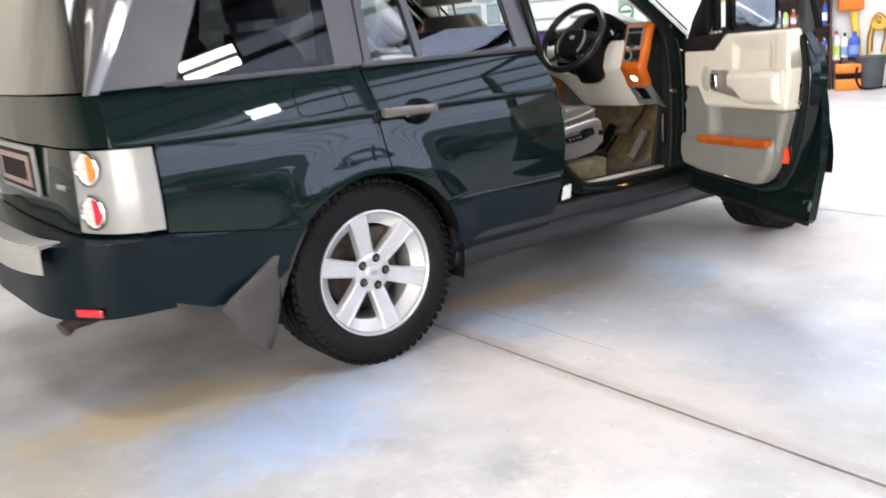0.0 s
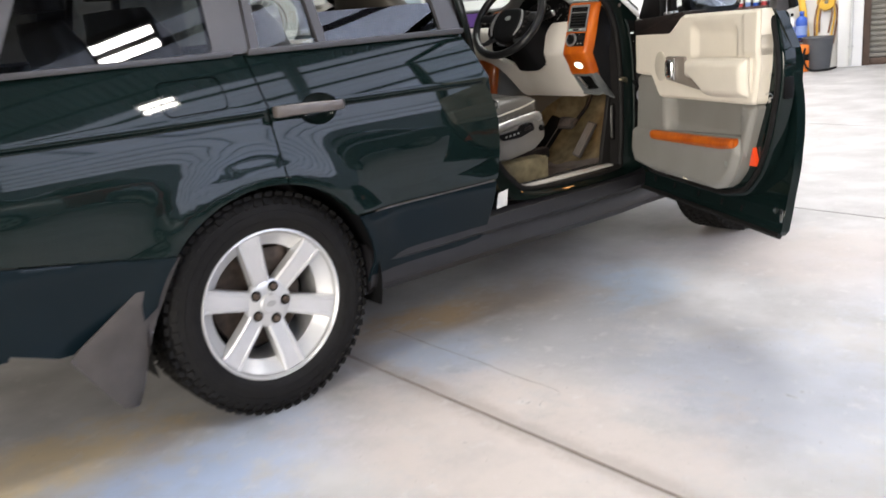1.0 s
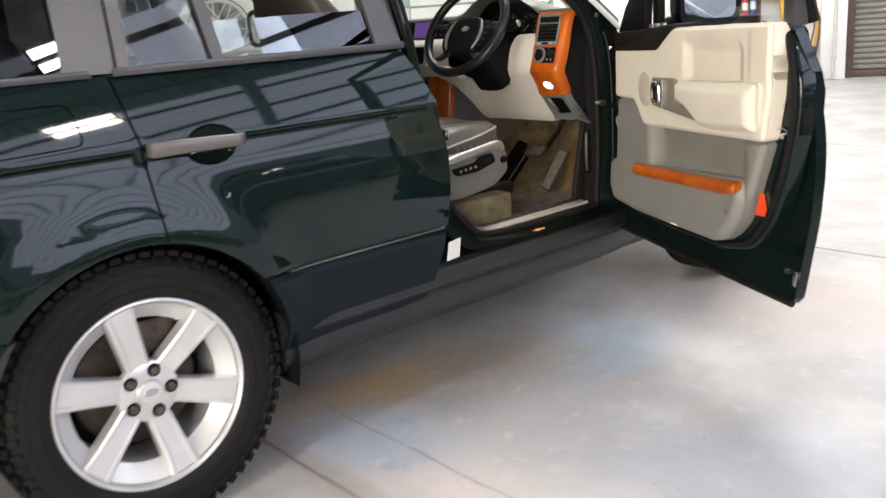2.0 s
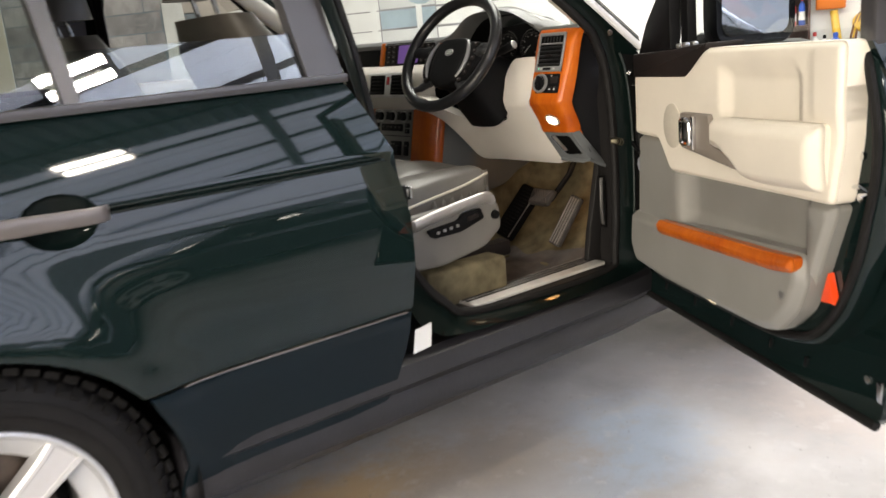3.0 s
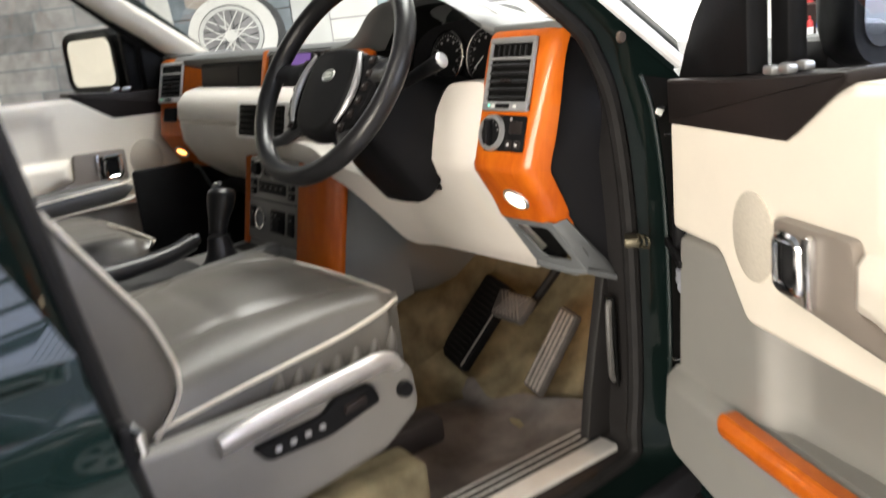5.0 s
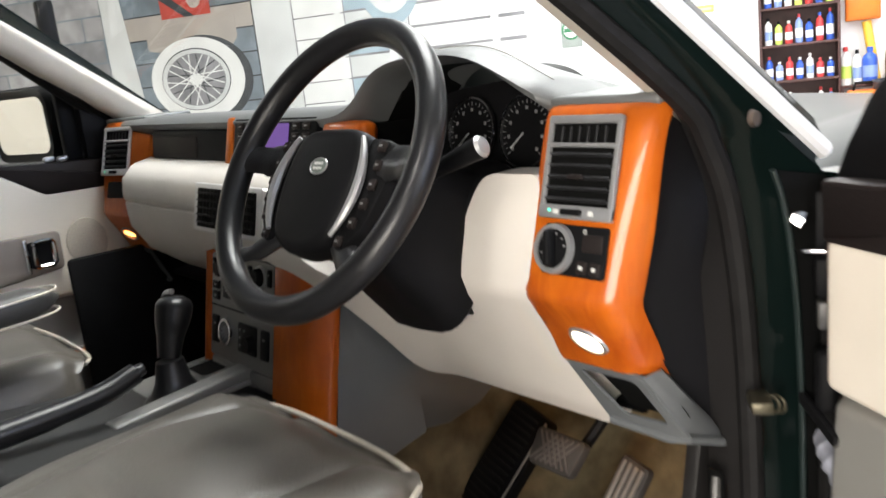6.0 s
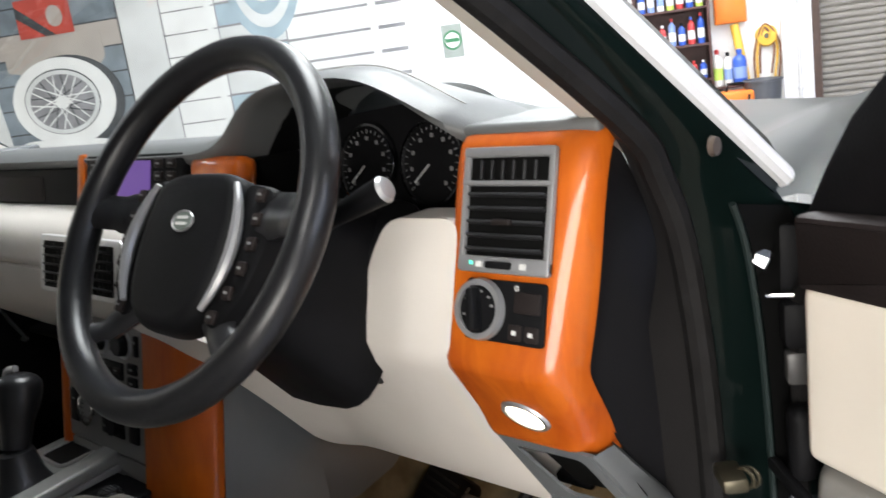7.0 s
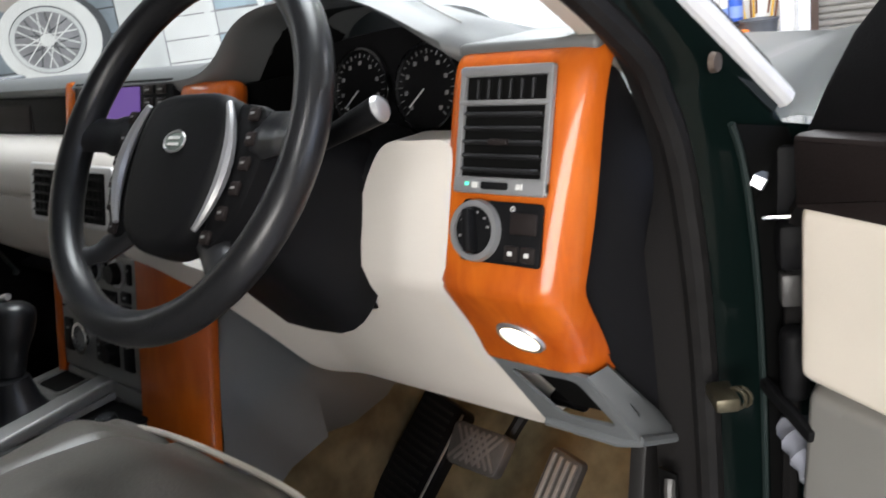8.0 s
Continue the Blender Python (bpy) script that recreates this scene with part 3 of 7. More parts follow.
def build_side(s):
    """The fixed panels and the rear door of one side; s is +1 on the driver's side."""
    f = lambda y, z: side(s, y, z)
    inw = (-s, 0, 0)
    g = 0.003
    # quarter panel: from the tail lamp to the rear door, over the wheel
    ring = arch(0.0, 79, 141)
    quarter = [(-0.795, 0.71), (-0.345, 0.640)] + ring[::-1] + [(y - g, z) for y, z in SEAM[::-1]] + [(-0.93, GLASS_Z - 0.005), (-0.93, 1.012), (-0.795, 1.012)]
    q = sheet("quarter_panel", quarter, f, PAINT, car, step=0.035, holes=[FLAP_LINE] if s > 0 else (), inward=inw, rows=(0.994, 1.000, 1.004, 1.008, 1.013, 1.025))
    if s > 0:
        cx, cy = (sum(p[k] for p in FLAP_LINE) / len(FLAP_LINE) for k in (0, 1))
        small = [(cx + (y - cx) * 0.965, cy + (z - cy) * 0.94) for y, z in FLAP_LINE]
        sheet("fuel_flap", small, f, PAINT, q, "fuel flap with a thin dark gap round it", step=0.03, inward=inw)
        sheet("fuel_flap_recess", FLAP_LINE, lambda y, z: side(s, y, z, -0.012), BLACK, q, step=0.05, thick=0)
    # rear door skin with the lower moulding in the bluer copy of the body paint, and the handle's cup
    door_low = arch(0.0, 8, 79, 22)
    edge = door_low[::-1]
    cut = next(i for i, p in enumerate(edge) if p[1] < 0.622)
    front_hi = [p for p in DOOR_FRONT if p[1] > 0.63]
    front_lo = [p for p in DOOR_FRONT if p[1] < 0.63]
    cup = [(0.245 + 0.075 * math.cos(a * math.pi / 9), 0.999 + 0.052 * math.sin(a * math.pi / 9)) for a in range(18)]
    sharp = [(y + g, z) for y, z in SEAM] + edge[1:cut] + [(edge[cut][0], 0.626), (1.016, 0.626)] + front_hi[::-1]
    door = sheet("rear_door", sharp, f, PAINT, car, "closed dark green rear door", step=0.035, holes=[cup], thick=0.03, inward=inw, rows=(0.994, 1.000, 1.004, 1.008, 1.013, 1.025))
    low = [(edge[cut][0] + 0.001, 0.618), *edge[cut + 1:], (0.40, 0.40), (0.395, 0.36), (0.93, 0.40), *front_lo[::-1][1:-1], (1.012, 0.618)]
    sheet("lower_moulding", low, lambda y, z: side(s, y, z, 0.010 * ease(0.622, 0.60, z)), PAINT_LOW_TINT, door, "lower door moulding with a thin bright upper edge", step=0.04, inward=inw)
    part("moulding_edge", tube([side(s, 0.418 + 0.02 * k, 0.6215, 0.004) for k in range(30)], 0.0025, 6), HANDLE, door)
    verts, faces = [], []
    for r in range(5):
        rr = math.cos(r / 4 * math.pi / 2)
        verts += [side(s, 0.245 + 0.078 * rr * math.cos(a * math.pi / 9), 0.999 + 0.054 * rr * math.sin(a * math.pi / 9), -0.03 * math.sin(r / 4 * math.pi / 2)) for a in range(18)]
    for r in range(4):
        faces += [(18 * r + a, 18 * r + (a + 1) % 18, 18 * r + 18 + (a + 1) % 18, 18 * r + 18 + a) for a in range(18)]
    raw("handle_cup", verts, faces, PAINT_SHADE, door, "", 60)
    bar = curve([(s * 1.000, 0.080, 1.010), (s * 1.006, 0.13, 1.011), (s * 1.008, 0.22, 1.009), (s * 1.005, 0.30, 1.006), (s * 0.985, 0.328, 1.005)], 6)
    secs = []
    for i, p in enumerate(bar):
        t = i / (len(bar) - 1)
        h = 0.019 - 0.004 * t
        secs.append([p + Vector((s * 0.007 * math.cos(k * math.pi / 6), 0, h * math.copysign(abs(math.sin(k * math.pi / 6)) ** 0.5, math.sin(k * math.pi / 6)))) for k in range(12)])
    part("door_handle", loft(secs), HANDLE, door, "grey pull handle", 50)
    if s > 0:
        part("handle_end", box((0.034, 0.03, 0.036), 0.006, pose(s * 0.988, 0.064 + 0.02, 1.010)), HANDLE, door)
    # glass and frames above the belt
    u = lambda y, z: upper(s, y, z)
    TOP = 1.73
    frame_out = [(0.055, GLASS_Z), (0.075, 1.45), (0.10, TOP), (0.895, TOP), (0.925, GLASS_Z)]
    w1 = [(0.088, GLASS_Z + 0.012), (0.105, 1.45), (0.125, TOP - 0.05), (0.26, TOP - 0.05), (0.285, 1.45), (0.305, GLASS_Z + 0.012)]
    w2 = [(0.338, GLASS_Z + 0.012), (0.318, 1.45), (0.292, TOP - 0.05), (0.79, TOP - 0.05), (0.832, GLASS_Z + 0.012)]
    sheet("window_frame", frame_out, lambda y, z: upper(s, y, z, 0.012), SATIN, door, "satin dark grey window surround", step=0.08, holes=[w1, w2], thick=0.035, inward=inw)
    for w in (w1, w2):
        shown = w if w is w1 or s < 0 else [(0.338, GLASS_Z + 0.012), (0.330, HALF_DOWN - 0.002), (0.822, HALF_DOWN), (0.832, GLASS_Z + 0.012)]
        sheet("pane", shown, u, GLASS, door, "window pane wound half down" if w is w2 and s > 0 else "", step=0.2, thick=0 if w is w1 else 0.004, inward=inw)
    part("belt_strip", box((0.012, 0.89, 0.020), 0.004, pose(s * 0.919, 0.485, GLASS_Z + 0.002)), SATIN, door)
    # C and D pillar, rear side window
    pillar = [(-0.935, GLASS_Z), (-0.60, TOP + 0.02), (0.094, TOP + 0.02), (0.07, 1.45), (0.050, GLASS_Z)]
    w3 = softened([(-0.685, GLASS_Z + 0.01), (-0.43, TOP - 0.05), (-0.03, TOP - 0.05), (-0.055, 1.45), (-0.068, GLASS_Z + 0.01)], 0.02)
    cq = sheet("rear_pillar", pillar, lambda y, z: upper(s, y, z, 0.004), SATIN, car, "satin dark grey rear pillars round the side window", step=0.08, holes=[w3], thick=0.03, inward=inw)
    sheet("pane", w3, u, DARK_GLASS, cq, step=0.2, thick=0)
    part("belt_strip", box((0.010, 0.72, 0.018), 0.004, pose(s * 0.914, -0.37, GLASS_Z + 0.002)), SATIN, cq)
    # front wing, from the front door to the nose
    wing = [(2.055, 1.13), (2.045, 0.85), (2.06, 0.40), *arch(2.88, 176, 8, 40), (3.45, 0.42), (3.62, 0.75), (3.60, 1.02), (3.2, 1.10)]
    sheet("front_wing", wing, f, PAINT, car, step=0.06, inward=inw)
    # sill with its ribbed plastic skirt
    secs = []
    for y in np.linspace(0.40, 2.42, 12):
        w = 0.0 if y < 2.0 else -0.02
        secs.append([(s * (x + w), y, z) for x, z in ((0.70, 0.30), (0.885, 0.30), (0.925, 0.335), (0.935, 0.375), (0.928, 0.405), (0.944, 0.425), (0.940, 0.475), (0.915, 0.492), (0.70, 0.492))])
    part("sill_skirt", loft(secs), SILL, car, "dull dark plastic sill skirt", 30)


def build_tail():
    """Tailgate, tail lamps, bumper, rear screen and roof."""
    def plan(t, z, out=0.0):
        """Round the rear from one flank (t = 0) to the other (t = 1)."""
        s = 1 if t < 0.5 else -1
        k = 2 * min(t, 1 - t)
        x0 = half_width(-0.80, z)
        if z > 0.71:
            P, mid = [Vector((x0, -0.80)), Vector((x0 - 0.01, -0.93)), Vector((x0 - 0.135, -1.025)), Vector((0.56, -1.035))], -1.05
        else:
            P, mid = [Vector((x0, -0.80)), Vector((x0 - 0.03, -1.03)), Vector((x0 - 0.13, -1.115)), Vector((0.52, -1.14))], -1.16
        if k < 0.5:
            q = k / 0.5
            p = P[0] * (1 - q) ** 3 + P[1] * 3 * q * (1 - q) ** 2 + P[2] * 3 * q * q * (1 - q) + P[3] * q ** 3
        else:
            p = P[3].lerp(Vector((0.0, mid)), (k - 0.5) / 0.5)
        lean = 0.02 * max(0, (z - 0.75) / 0.45)
        n = Vector((math.sin(math.pi / 2 * (1 - min(1, k / 0.45))), -1 * min(1, k / 0.35))).normalized()
        return (s * (p.x + n.x * out), p.y + n.y * out + lean * min(1, k / 0.4), z)

    def band(name, t0, t1, z0, z1, mat, parent, label="", out=0.0, thick=0.012, step=0.02):
        n = max(3, int((t1 - t0) / step))
        verts, faces, m = [], [], 6
        for k in range(n + 1):
            for i in range(m + 1):
                tt = t0 + (t1 - t0) * k / n
                verts.append(plan(tt, z0 + (z1 - z0) * i / m, out * (0.35 + 0.65 * ease(0.0, 0.10, min(tt, 1 - tt))) if out > 0.02 else out))
        for k in range(n):
            for i in range(m):
                a = k * (m + 1) + i
                faces.append((a, a + m + 1, a + m + 2, a + 1))
        bm = bmesh.new()
        vs = [bm.verts.new(v) for v in verts]
        for fc in faces:
            bm.faces.new([vs[i] for i in fc])
        bmesh.ops.recalc_face_normals(bm, faces=bm.faces)
        bmesh.ops.solidify(bm, geom=bm.faces, thickness=thick)
        return part(name, bm, mat, parent, label, 35)

    gate = band("tailgate", 0.197, 0.803, 0.715, 1.005, PAINT, car, "dark green lower tailgate")
    band("rear_corner", 0.0, 1.0, 1.012, 1.185, PAINT, car, "dark green band over the tail lamps")
    for t0, t1 in ((0.004, 0.192), (0.808, 0.996)):
        lamp = band("tail_lamp", t0, t1, 0.725, 1.003, LENS_GLASS, car, "clear tail lamp with amber and red rounds", 0.004)
        s = 1 if t0 < 0.5 else -1
        tc = 0.150 if s > 0 else 0.850
        for z, mat in ((0.945, AMBER), (0.80, RED)):
            c, e = Vector(plan(tc, z, 0.006)), Vector(plan(tc + 0.01 * s, z, 0.006))
            d = (e - c).normalized()
            nrm = d.cross(Vector((0, 0, 1))) * (1 if s > 0 else -1)
            if nrm.y > 0 and abs(nrm.y) > abs(nrm.x):
                nrm = -nrm
            if nrm.x * s < 0:
                nrm = -nrm
            m = Matrix.Translation(c) @ nrm.to_track_quat("Z", "Y").to_matrix().to_4x4()
            part("lamp_ring", lathe([(0.058, 0.0), (0.060, 0.010), (0.054, 0.013), (0.050, 0.006), (0.050, 0.0)], m, 32), CHROME, lamp)
            part("lamp_bowl", lathe([(0.0, 0.004), (0.03, 0.006), (0.052, 0.008)], m, 32), STRIPED, lamp, "clear ribbed half of the lamp")
            half = [(0.046 * math.cos(radians(a)), 0.046 * math.sin(radians(a))) for a in range(-80, 81, 10)]
            part("lamp_colour", prism([(0.002 + u * 0.98, v) for u, v in half], 0.006, m @ pose(0, 0, 0.008, 0, 0, 0 if s > 0 else 180), 0.002), mat, lamp)
    # number plate in a bright frame; its writing is left as bars
    plate = part("plate_frame", prism(rounded(0.66, 0.19, 0.012), 0.012, pose(0.0, -1.045, 0.91, 90, 0, 0), 0.003), SATIN_SILVER, gate)
    part("plate_bed", prism(rounded(0.60, 0.150, 0.010), 0.003, pose(0.0, -1.0572, 0.91, 90, 0, 0)), BLACK, gate)
    part("number_plate", prism(rounded(0.54, 0.12, 0.008), 0.004, pose(0.0, -1.0595, 0.91, 90, 0, 0)), PLATE, gate, "pinkish grey number plate with plain bars")
    for k in range(6):
        part("plate_bar", box((0.05, 0.004, 0.075), 0.0, pose(-0.19 + k * 0.075, -1.0655, 0.91)), BLACK, gate)
    for k in range(4):
        a = Vector(plan(0.228 + 0.010 * k, 0.872, 0.004))
        part("badge_bar", box((0.018, 0.006, 0.022), 0.002, Matrix.Translation(a)), SATIN_SILVER, gate)
    # rear screen
    def screen(u, v):
        k = (v - 1.19) / 0.55
        x = (glass_x(v) - 0.005) * u
        return (x, -1.06 + 0.16 * k + 0.125 * abs(u) ** 4 * (1 - 0.1 * k), v)
    sheet("rear_screen", [(-0.97, 1.195), (0.97, 1.195), (0.97, 1.72), (-0.97, 1.72)], screen, DARK_SCREEN, car, "rear screen reflecting the hall", step=0.06, thick=0.006, inward=(0, 1, 0))
    for s in (1, -1):
        secs = []
        for z in np.linspace(1.185, 1.76, 8):
            a = Vector(screen(0.94 * s, z)) + Vector((0, -0.006, 0))
            b = Vector(upper(s, -0.935 + (z - 1.195) * 0.63, z, 0.006))
            mid = (a + b) / 2 + Vector((s * 0.03, -0.03, 0))
            secs.append([tuple(v) for v in curve([a, mid, b], 5)])
        part("rear_corner_pillar", loft(secs, closed_ring=False), GLOSS_GREY, car, "glossy dark corner pillar", 60)
    # bumper from wheel arch to wheel arch, in body colour, with a ribbed step
    for s in (1, -1):
        bump = [(-0.80, 0.705), (-0.80, 0.455), (-0.675, 0.41), (-0.50, 0.41), *arch(0.0, 163, 141, 6), (-0.345, 0.640)]
        sheet("bumper_side", bump, lambda y, z: side(s, y, z, 0.012 * ease(0.71, 0.67, z)), PAINT_LOW_TINT, car, step=0.04, inward=(-s, 0, 0))
    bum = band("rear_bumper", 0.0, 1.0, 0.44, 0.705, PAINT_LOW_TINT, car, "dark green rear bumper", 0.035, 0.02)
    verts, faces = [], []
    n = 40
    for k in range(n + 1):
        t = 0.03 + 0.94 * k / n
        verts += [plan(t, 0.705, 0.05), plan(t, 0.709, 0.035), plan(t, 0.709, -0.13)]
        if k:
            a = 3 * k
            faces += [(a - 3, a, a + 1, a - 2), (a - 2, a + 1, a + 2, a - 1)]
    raw("bumper_ledge", verts, faces, PAINT_LOW_TINT, bum, "", 40)
    for k in range(7):
        o = 0.085 - k * 0.012
        pts = [Vector(plan(0.17 + 0.66 * i / 30, 0.70, o)) + Vector((0, 0, 0.012)) for i in range(31)]
        part("step_rib", tube(pts, 0.006, 6), STEP, bum)
    verts, faces = [], []
    for i in range(31):
        t = 0.165 + 0.67 * i / 30
        verts += [plan(t, 0.62, 0.098), plan(t, 0.70, 0.096), plan(t, 0.708, 0.09), plan(t, 0.708, -0.01)]
        if i:
            a = 4 * i
            faces += [(a - 4 + j, a + j, a + j + 1, a - 3 + j) for j in range(3)]
    raw("bumper_step", verts, faces, STEP, bum, "light grey ribbed bumper step", 40)
    for s in (1, -1):
        c = Vector(plan(0.12 if s > 0 else 0.88, 0.47, 0.04))
        part("bumper_reflector", box((0.11, 0.012, 0.028), 0.004, Matrix.Translation(c) @ pose(0, 0, 0, 0, 0, s * 32)), RED, bum, "red bumper reflector")
    part("exhaust_tip", tube([(0.55, -0.85, 0.40), (0.60, -1.08, 0.395), (0.615, -1.12, 0.375)], 0.03, 12), STEEL, car)
    # floor pan under the tail
    part("underbody", box((1.5, 3.7, 0.10), 0.03, pose(0, 1.55, 0.36)), BLACK, car)
    # roof with rounded edges
    secs = []
    for y, z in ((-0.98, 1.745), (-0.9, 1.80), (-0.5, 1.835), (0.3, 1.845), (0.9, 1.83), (1.2, 1.79), (1.32, 1.745)):
        ring = []
        for k in range(17):
            u = -1 + k / 8
            ring.append((u * 0.745, y, z - 0.05 * abs(u) ** 3 - 0.03 * abs(u) ** 12))
        secs.append(ring)
    bm = loft(secs, closed_ring=False)
    bmesh.ops.solidify(bm, geom=bm.faces, thickness=0.03)
    part("roof", bm, PAINT, car, "", 40)
    # bonnet with raised edges, nose and windscreen
    secs = []
    for y, z in ((2.08, 1.128), (2.3, 1.160), (2.7, 1.165), (3.2, 1.135), (3.55, 1.06), (3.66, 0.97)):
        ring = []
        for x, dz in ((-0.93, -0.10), (-0.925, -0.05), (-0.90, -0.012), (-0.85, 0.0), (-0.74, 0.004), (-0.70, -0.012), (-0.64, -0.016), (-0.3, -0.004), (0, 0), (0.3, -0.004), (0.64, -0.016), (0.70, -0.012), (0.74, 0.004), (0.85, 0.0), (0.90, -0.012), (0.925, -0.05), (0.93, -0.10)):
            w = 1 - 0.18 * max(0, (y - 2.4)) ** 2
            ring.append((x * w, y, z + dz))
        secs.append(ring)
    bm = loft(secs, closed_ring=False)
    bmesh.ops.solidify(bm, geom=bm.faces, thickness=0.02)
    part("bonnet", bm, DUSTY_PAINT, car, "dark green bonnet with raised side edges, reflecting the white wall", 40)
    secs = []
    for z, y, w in ((0.35, 3.62, 0.68), (0.5, 3.72, 0.72), (0.8, 3.74, 0.73), (0.98, 3.66, 0.72)):
        secs.append([(w * u, y - 0.25 * abs(u) ** 4, z) for u in np.linspace(-1, 1, 15)])
    bm = loft(secs, closed_ring=False)
    bmesh.ops.solidify(bm, geom=bm.faces, thickness=0.03)
    part("front_end", bm, PAINT_LOW_TINT, car, "", 40)
    def shield(u, v):
        z = 1.15 + v * 0.62
        return (u * (0.83 - 0.10 * v), 2.08 - v * 0.76 - 0.14 * u * u * (1 - 0.4 * v) + 0.10 * (1 - v), z)
    sheet("windscreen", [(-1, 0), (1, 0), (1, 1), (-1, 1)], shield, SCREEN_GLASS, car, step=0.2, thick=0)


STRIPED = material("ribbed_lens", (0.62, 0.60, 0.58), rough=0.15, coat=1.0, vary=0.3, scale=60, bump=0.6, bump_scale=90)
DARK_SCREEN = material("rear_screen_glass", (0.02, 0.02, 0.018), rough=0.04, coat=1.0, vary=0.05)
GLOSS_GREY = material("gloss_pillar", (0.07, 0.065, 0.065), rough=0.16, coat=0.8, vary=0.05)
PLATE = material("plate_grey", (0.30, 0.20, 0.19), rough=0.5, vary=0.2, scale=14)
STEP = material("bumper_step", (0.28, 0.275, 0.26), rough=0.5, vary=0.12, scale=14, bump=0.15, bump_scale=200)


def build_wheel(cy, s):
    """One wheel: tyre with tread blocks, six broad spokes, hub and nuts."""
    X = lambda d: s * (0.675 + d)          # d: from the inner face outwards
    base = pose(X(0.0), cy, WHEEL_Z, 0, 90 * s, 0)   # z points outwards
    wheel = part("wheel", lathe([(0.236, 0.01), (0.262, 0.004), (0.30, 0.0), (0.340, 0.008), (0.362, 0.022), (0.370, 0.045), (0.372, 0.128), (0.370, 0.211), (0.362, 0.234),
                                 (0.348, 0.247), (0.335, 0.2485), (0.328, 0.2525), (0.30, 0.256), (0.276, 0.253), (0.263, 0.247), (0.257, 0.240), (0.242, 0.235)], base, 72), RUBBER, car, "road wheel with a black all-terrain tyre", 40)
    bm = bmesh.new()
    n = 62
    for k in range(n):
        a = 360 * k / n
        for w, (z, wid, off, tw) in enumerate(((0.030, 0.034, 0.0, 12), (0.072, 0.030, 0.5, -16), (0.128, 0.034, 0.0, 14), (0.184, 0.030, 0.5, 16), (0.226, 0.034, 0.0, -12))):
            m = base @ pose(0, 0, 0, 0, 0, a + off * 360 / n) @ pose(0.3725 - (0.006 if w in (0, 4) else 0), 0, z, 0, (-18 if w == 0 else 18 if w == 4 else 0), 0) @ pose(0, 0, 0, tw, 0, 0)
            box((0.013, 0.0265, wid), 0.0, m, bm=bm)
    tagged(part("tread", bm, RUBBER, wheel, "", None), kind="stuff")
    bm = bmesh.new()
    for k in range(62):
        m = base @ pose(0, 0, 0, 0, 0, 360 * (k + 0.5) / 62) @ pose(0.349, 0, 0.2465, 0, 30, 0)
        box((0.022, 0.012 if k % 2 else 0.018, 0.008), 0.0, m, bm=bm)
    tagged(part("tyre_shoulder", bm, RUBBER, wheel, "", None), kind="stuff")
    # rim barrel and lip
    part("rim", lathe([(0.215, 0.02), (0.20, 0.06), (0.198, 0.19), (0.228, 0.215), (0.242, 0.226), (0.244, 0.240), (0.250, 0.2465), (0.256, 0.245), (0.258, 0.238), (0.254, 0.232)], base, 72), ALLOY, wheel, "silver six-spoke alloy rim", 40)
    part("brake_disc", lathe([(0.05, 0.10), (0.165, 0.10), (0.165, 0.125), (0.05, 0.125)], base, 40), STEEL, wheel)
    part("brake_caliper", box((0.10, 0.13, 0.09), 0.02, base @ pose(-0.13, 0.06, 0.12)), STEEL, wheel)
    part("wheel_back", lathe([(0.0, 0.06), (0.205, 0.06)], base, 40), BLACK, wheel)
    th0 = -17.0
    for k in range(6):
        m = base @ pose(0, 0, 0, 0, 0, 90 + s * (th0 + 60 * k)) if s > 0 else base @ pose(0, 0, 0, 0, 0, 60 * k)
        secs = []
        for r, w, z in ((0.060, 0.062, 0.208), (0.10, 0.065, 0.217), (0.16, 0.070, 0.227), (0.205, 0.076, 0.2345), (0.242, 0.086, 0.237)):
            h, c = w / 2, 0.006
            secs.append([(r, -h, z - 0.045), (r, -h, z - c), (r, -h + c, z), (r, -h * 0.62, z), (r, -h * 0.56, z - 0.003), (r, h * 0.56, z - 0.003), (r, h * 0.62, z), (r, h - c, z), (r, h, z - c), (r, h, z - 0.045)])
        bm = loft(secs)
        bmesh.ops.transform(bm, matrix=m, verts=bm.verts)
        part("spoke", bm, ALLOY, wheel, "", 30)
    # raised writing on the tyre's side, as bars
    for a0, count in ((20, 7), (200, 9)):
        for k in range(count):
            m = base @ pose(0, 0, 0, 0, 0, a0 + 4.2 * k) @ pose(0.302, 0, 0.2562)
            part("tyre_mark", box((0.018, 0.010 if k % 3 else 0.014, 0.0014), 0.0, m), RUBBER, wheel)
    for r in (0.288, 0.318):
        part("tyre_rib", tube([base @ Vector((r * math.cos(a), r * math.sin(a), 0.2553 - (0.0005 if r > 0.3 else 0))) for a in np.linspace(0, 2 * math.pi, 61)[:-1]], 0.0014, 5, closed=True), RUBBER, wheel)
    hub = part("hub", lathe([(0.0, 0.222), (0.030, 0.222), (0.033, 0.218), (0.036, 0.212), (0.074, 0.211), (0.082, 0.206), (0.085, 0.19)], base, 40), ALLOY, wheel)
    for k in range(5):
        m = base @ pose(0, 0, 0, 0, 0, 72 * k + 16) @ pose(0.059, 0, 0.205)
        part("nut_well", lathe([(0.0, 0.0068), (0.0165, 0.0068), (0.0185, 0.0085)], m, 16), BLACK, wheel)
        part("wheel_nut", lathe([(0.0, 0.020), (0.009, 0.020), (0.0115, 0.016), (0.0115, 0.0068)], m, 6), STEEL, wheel)
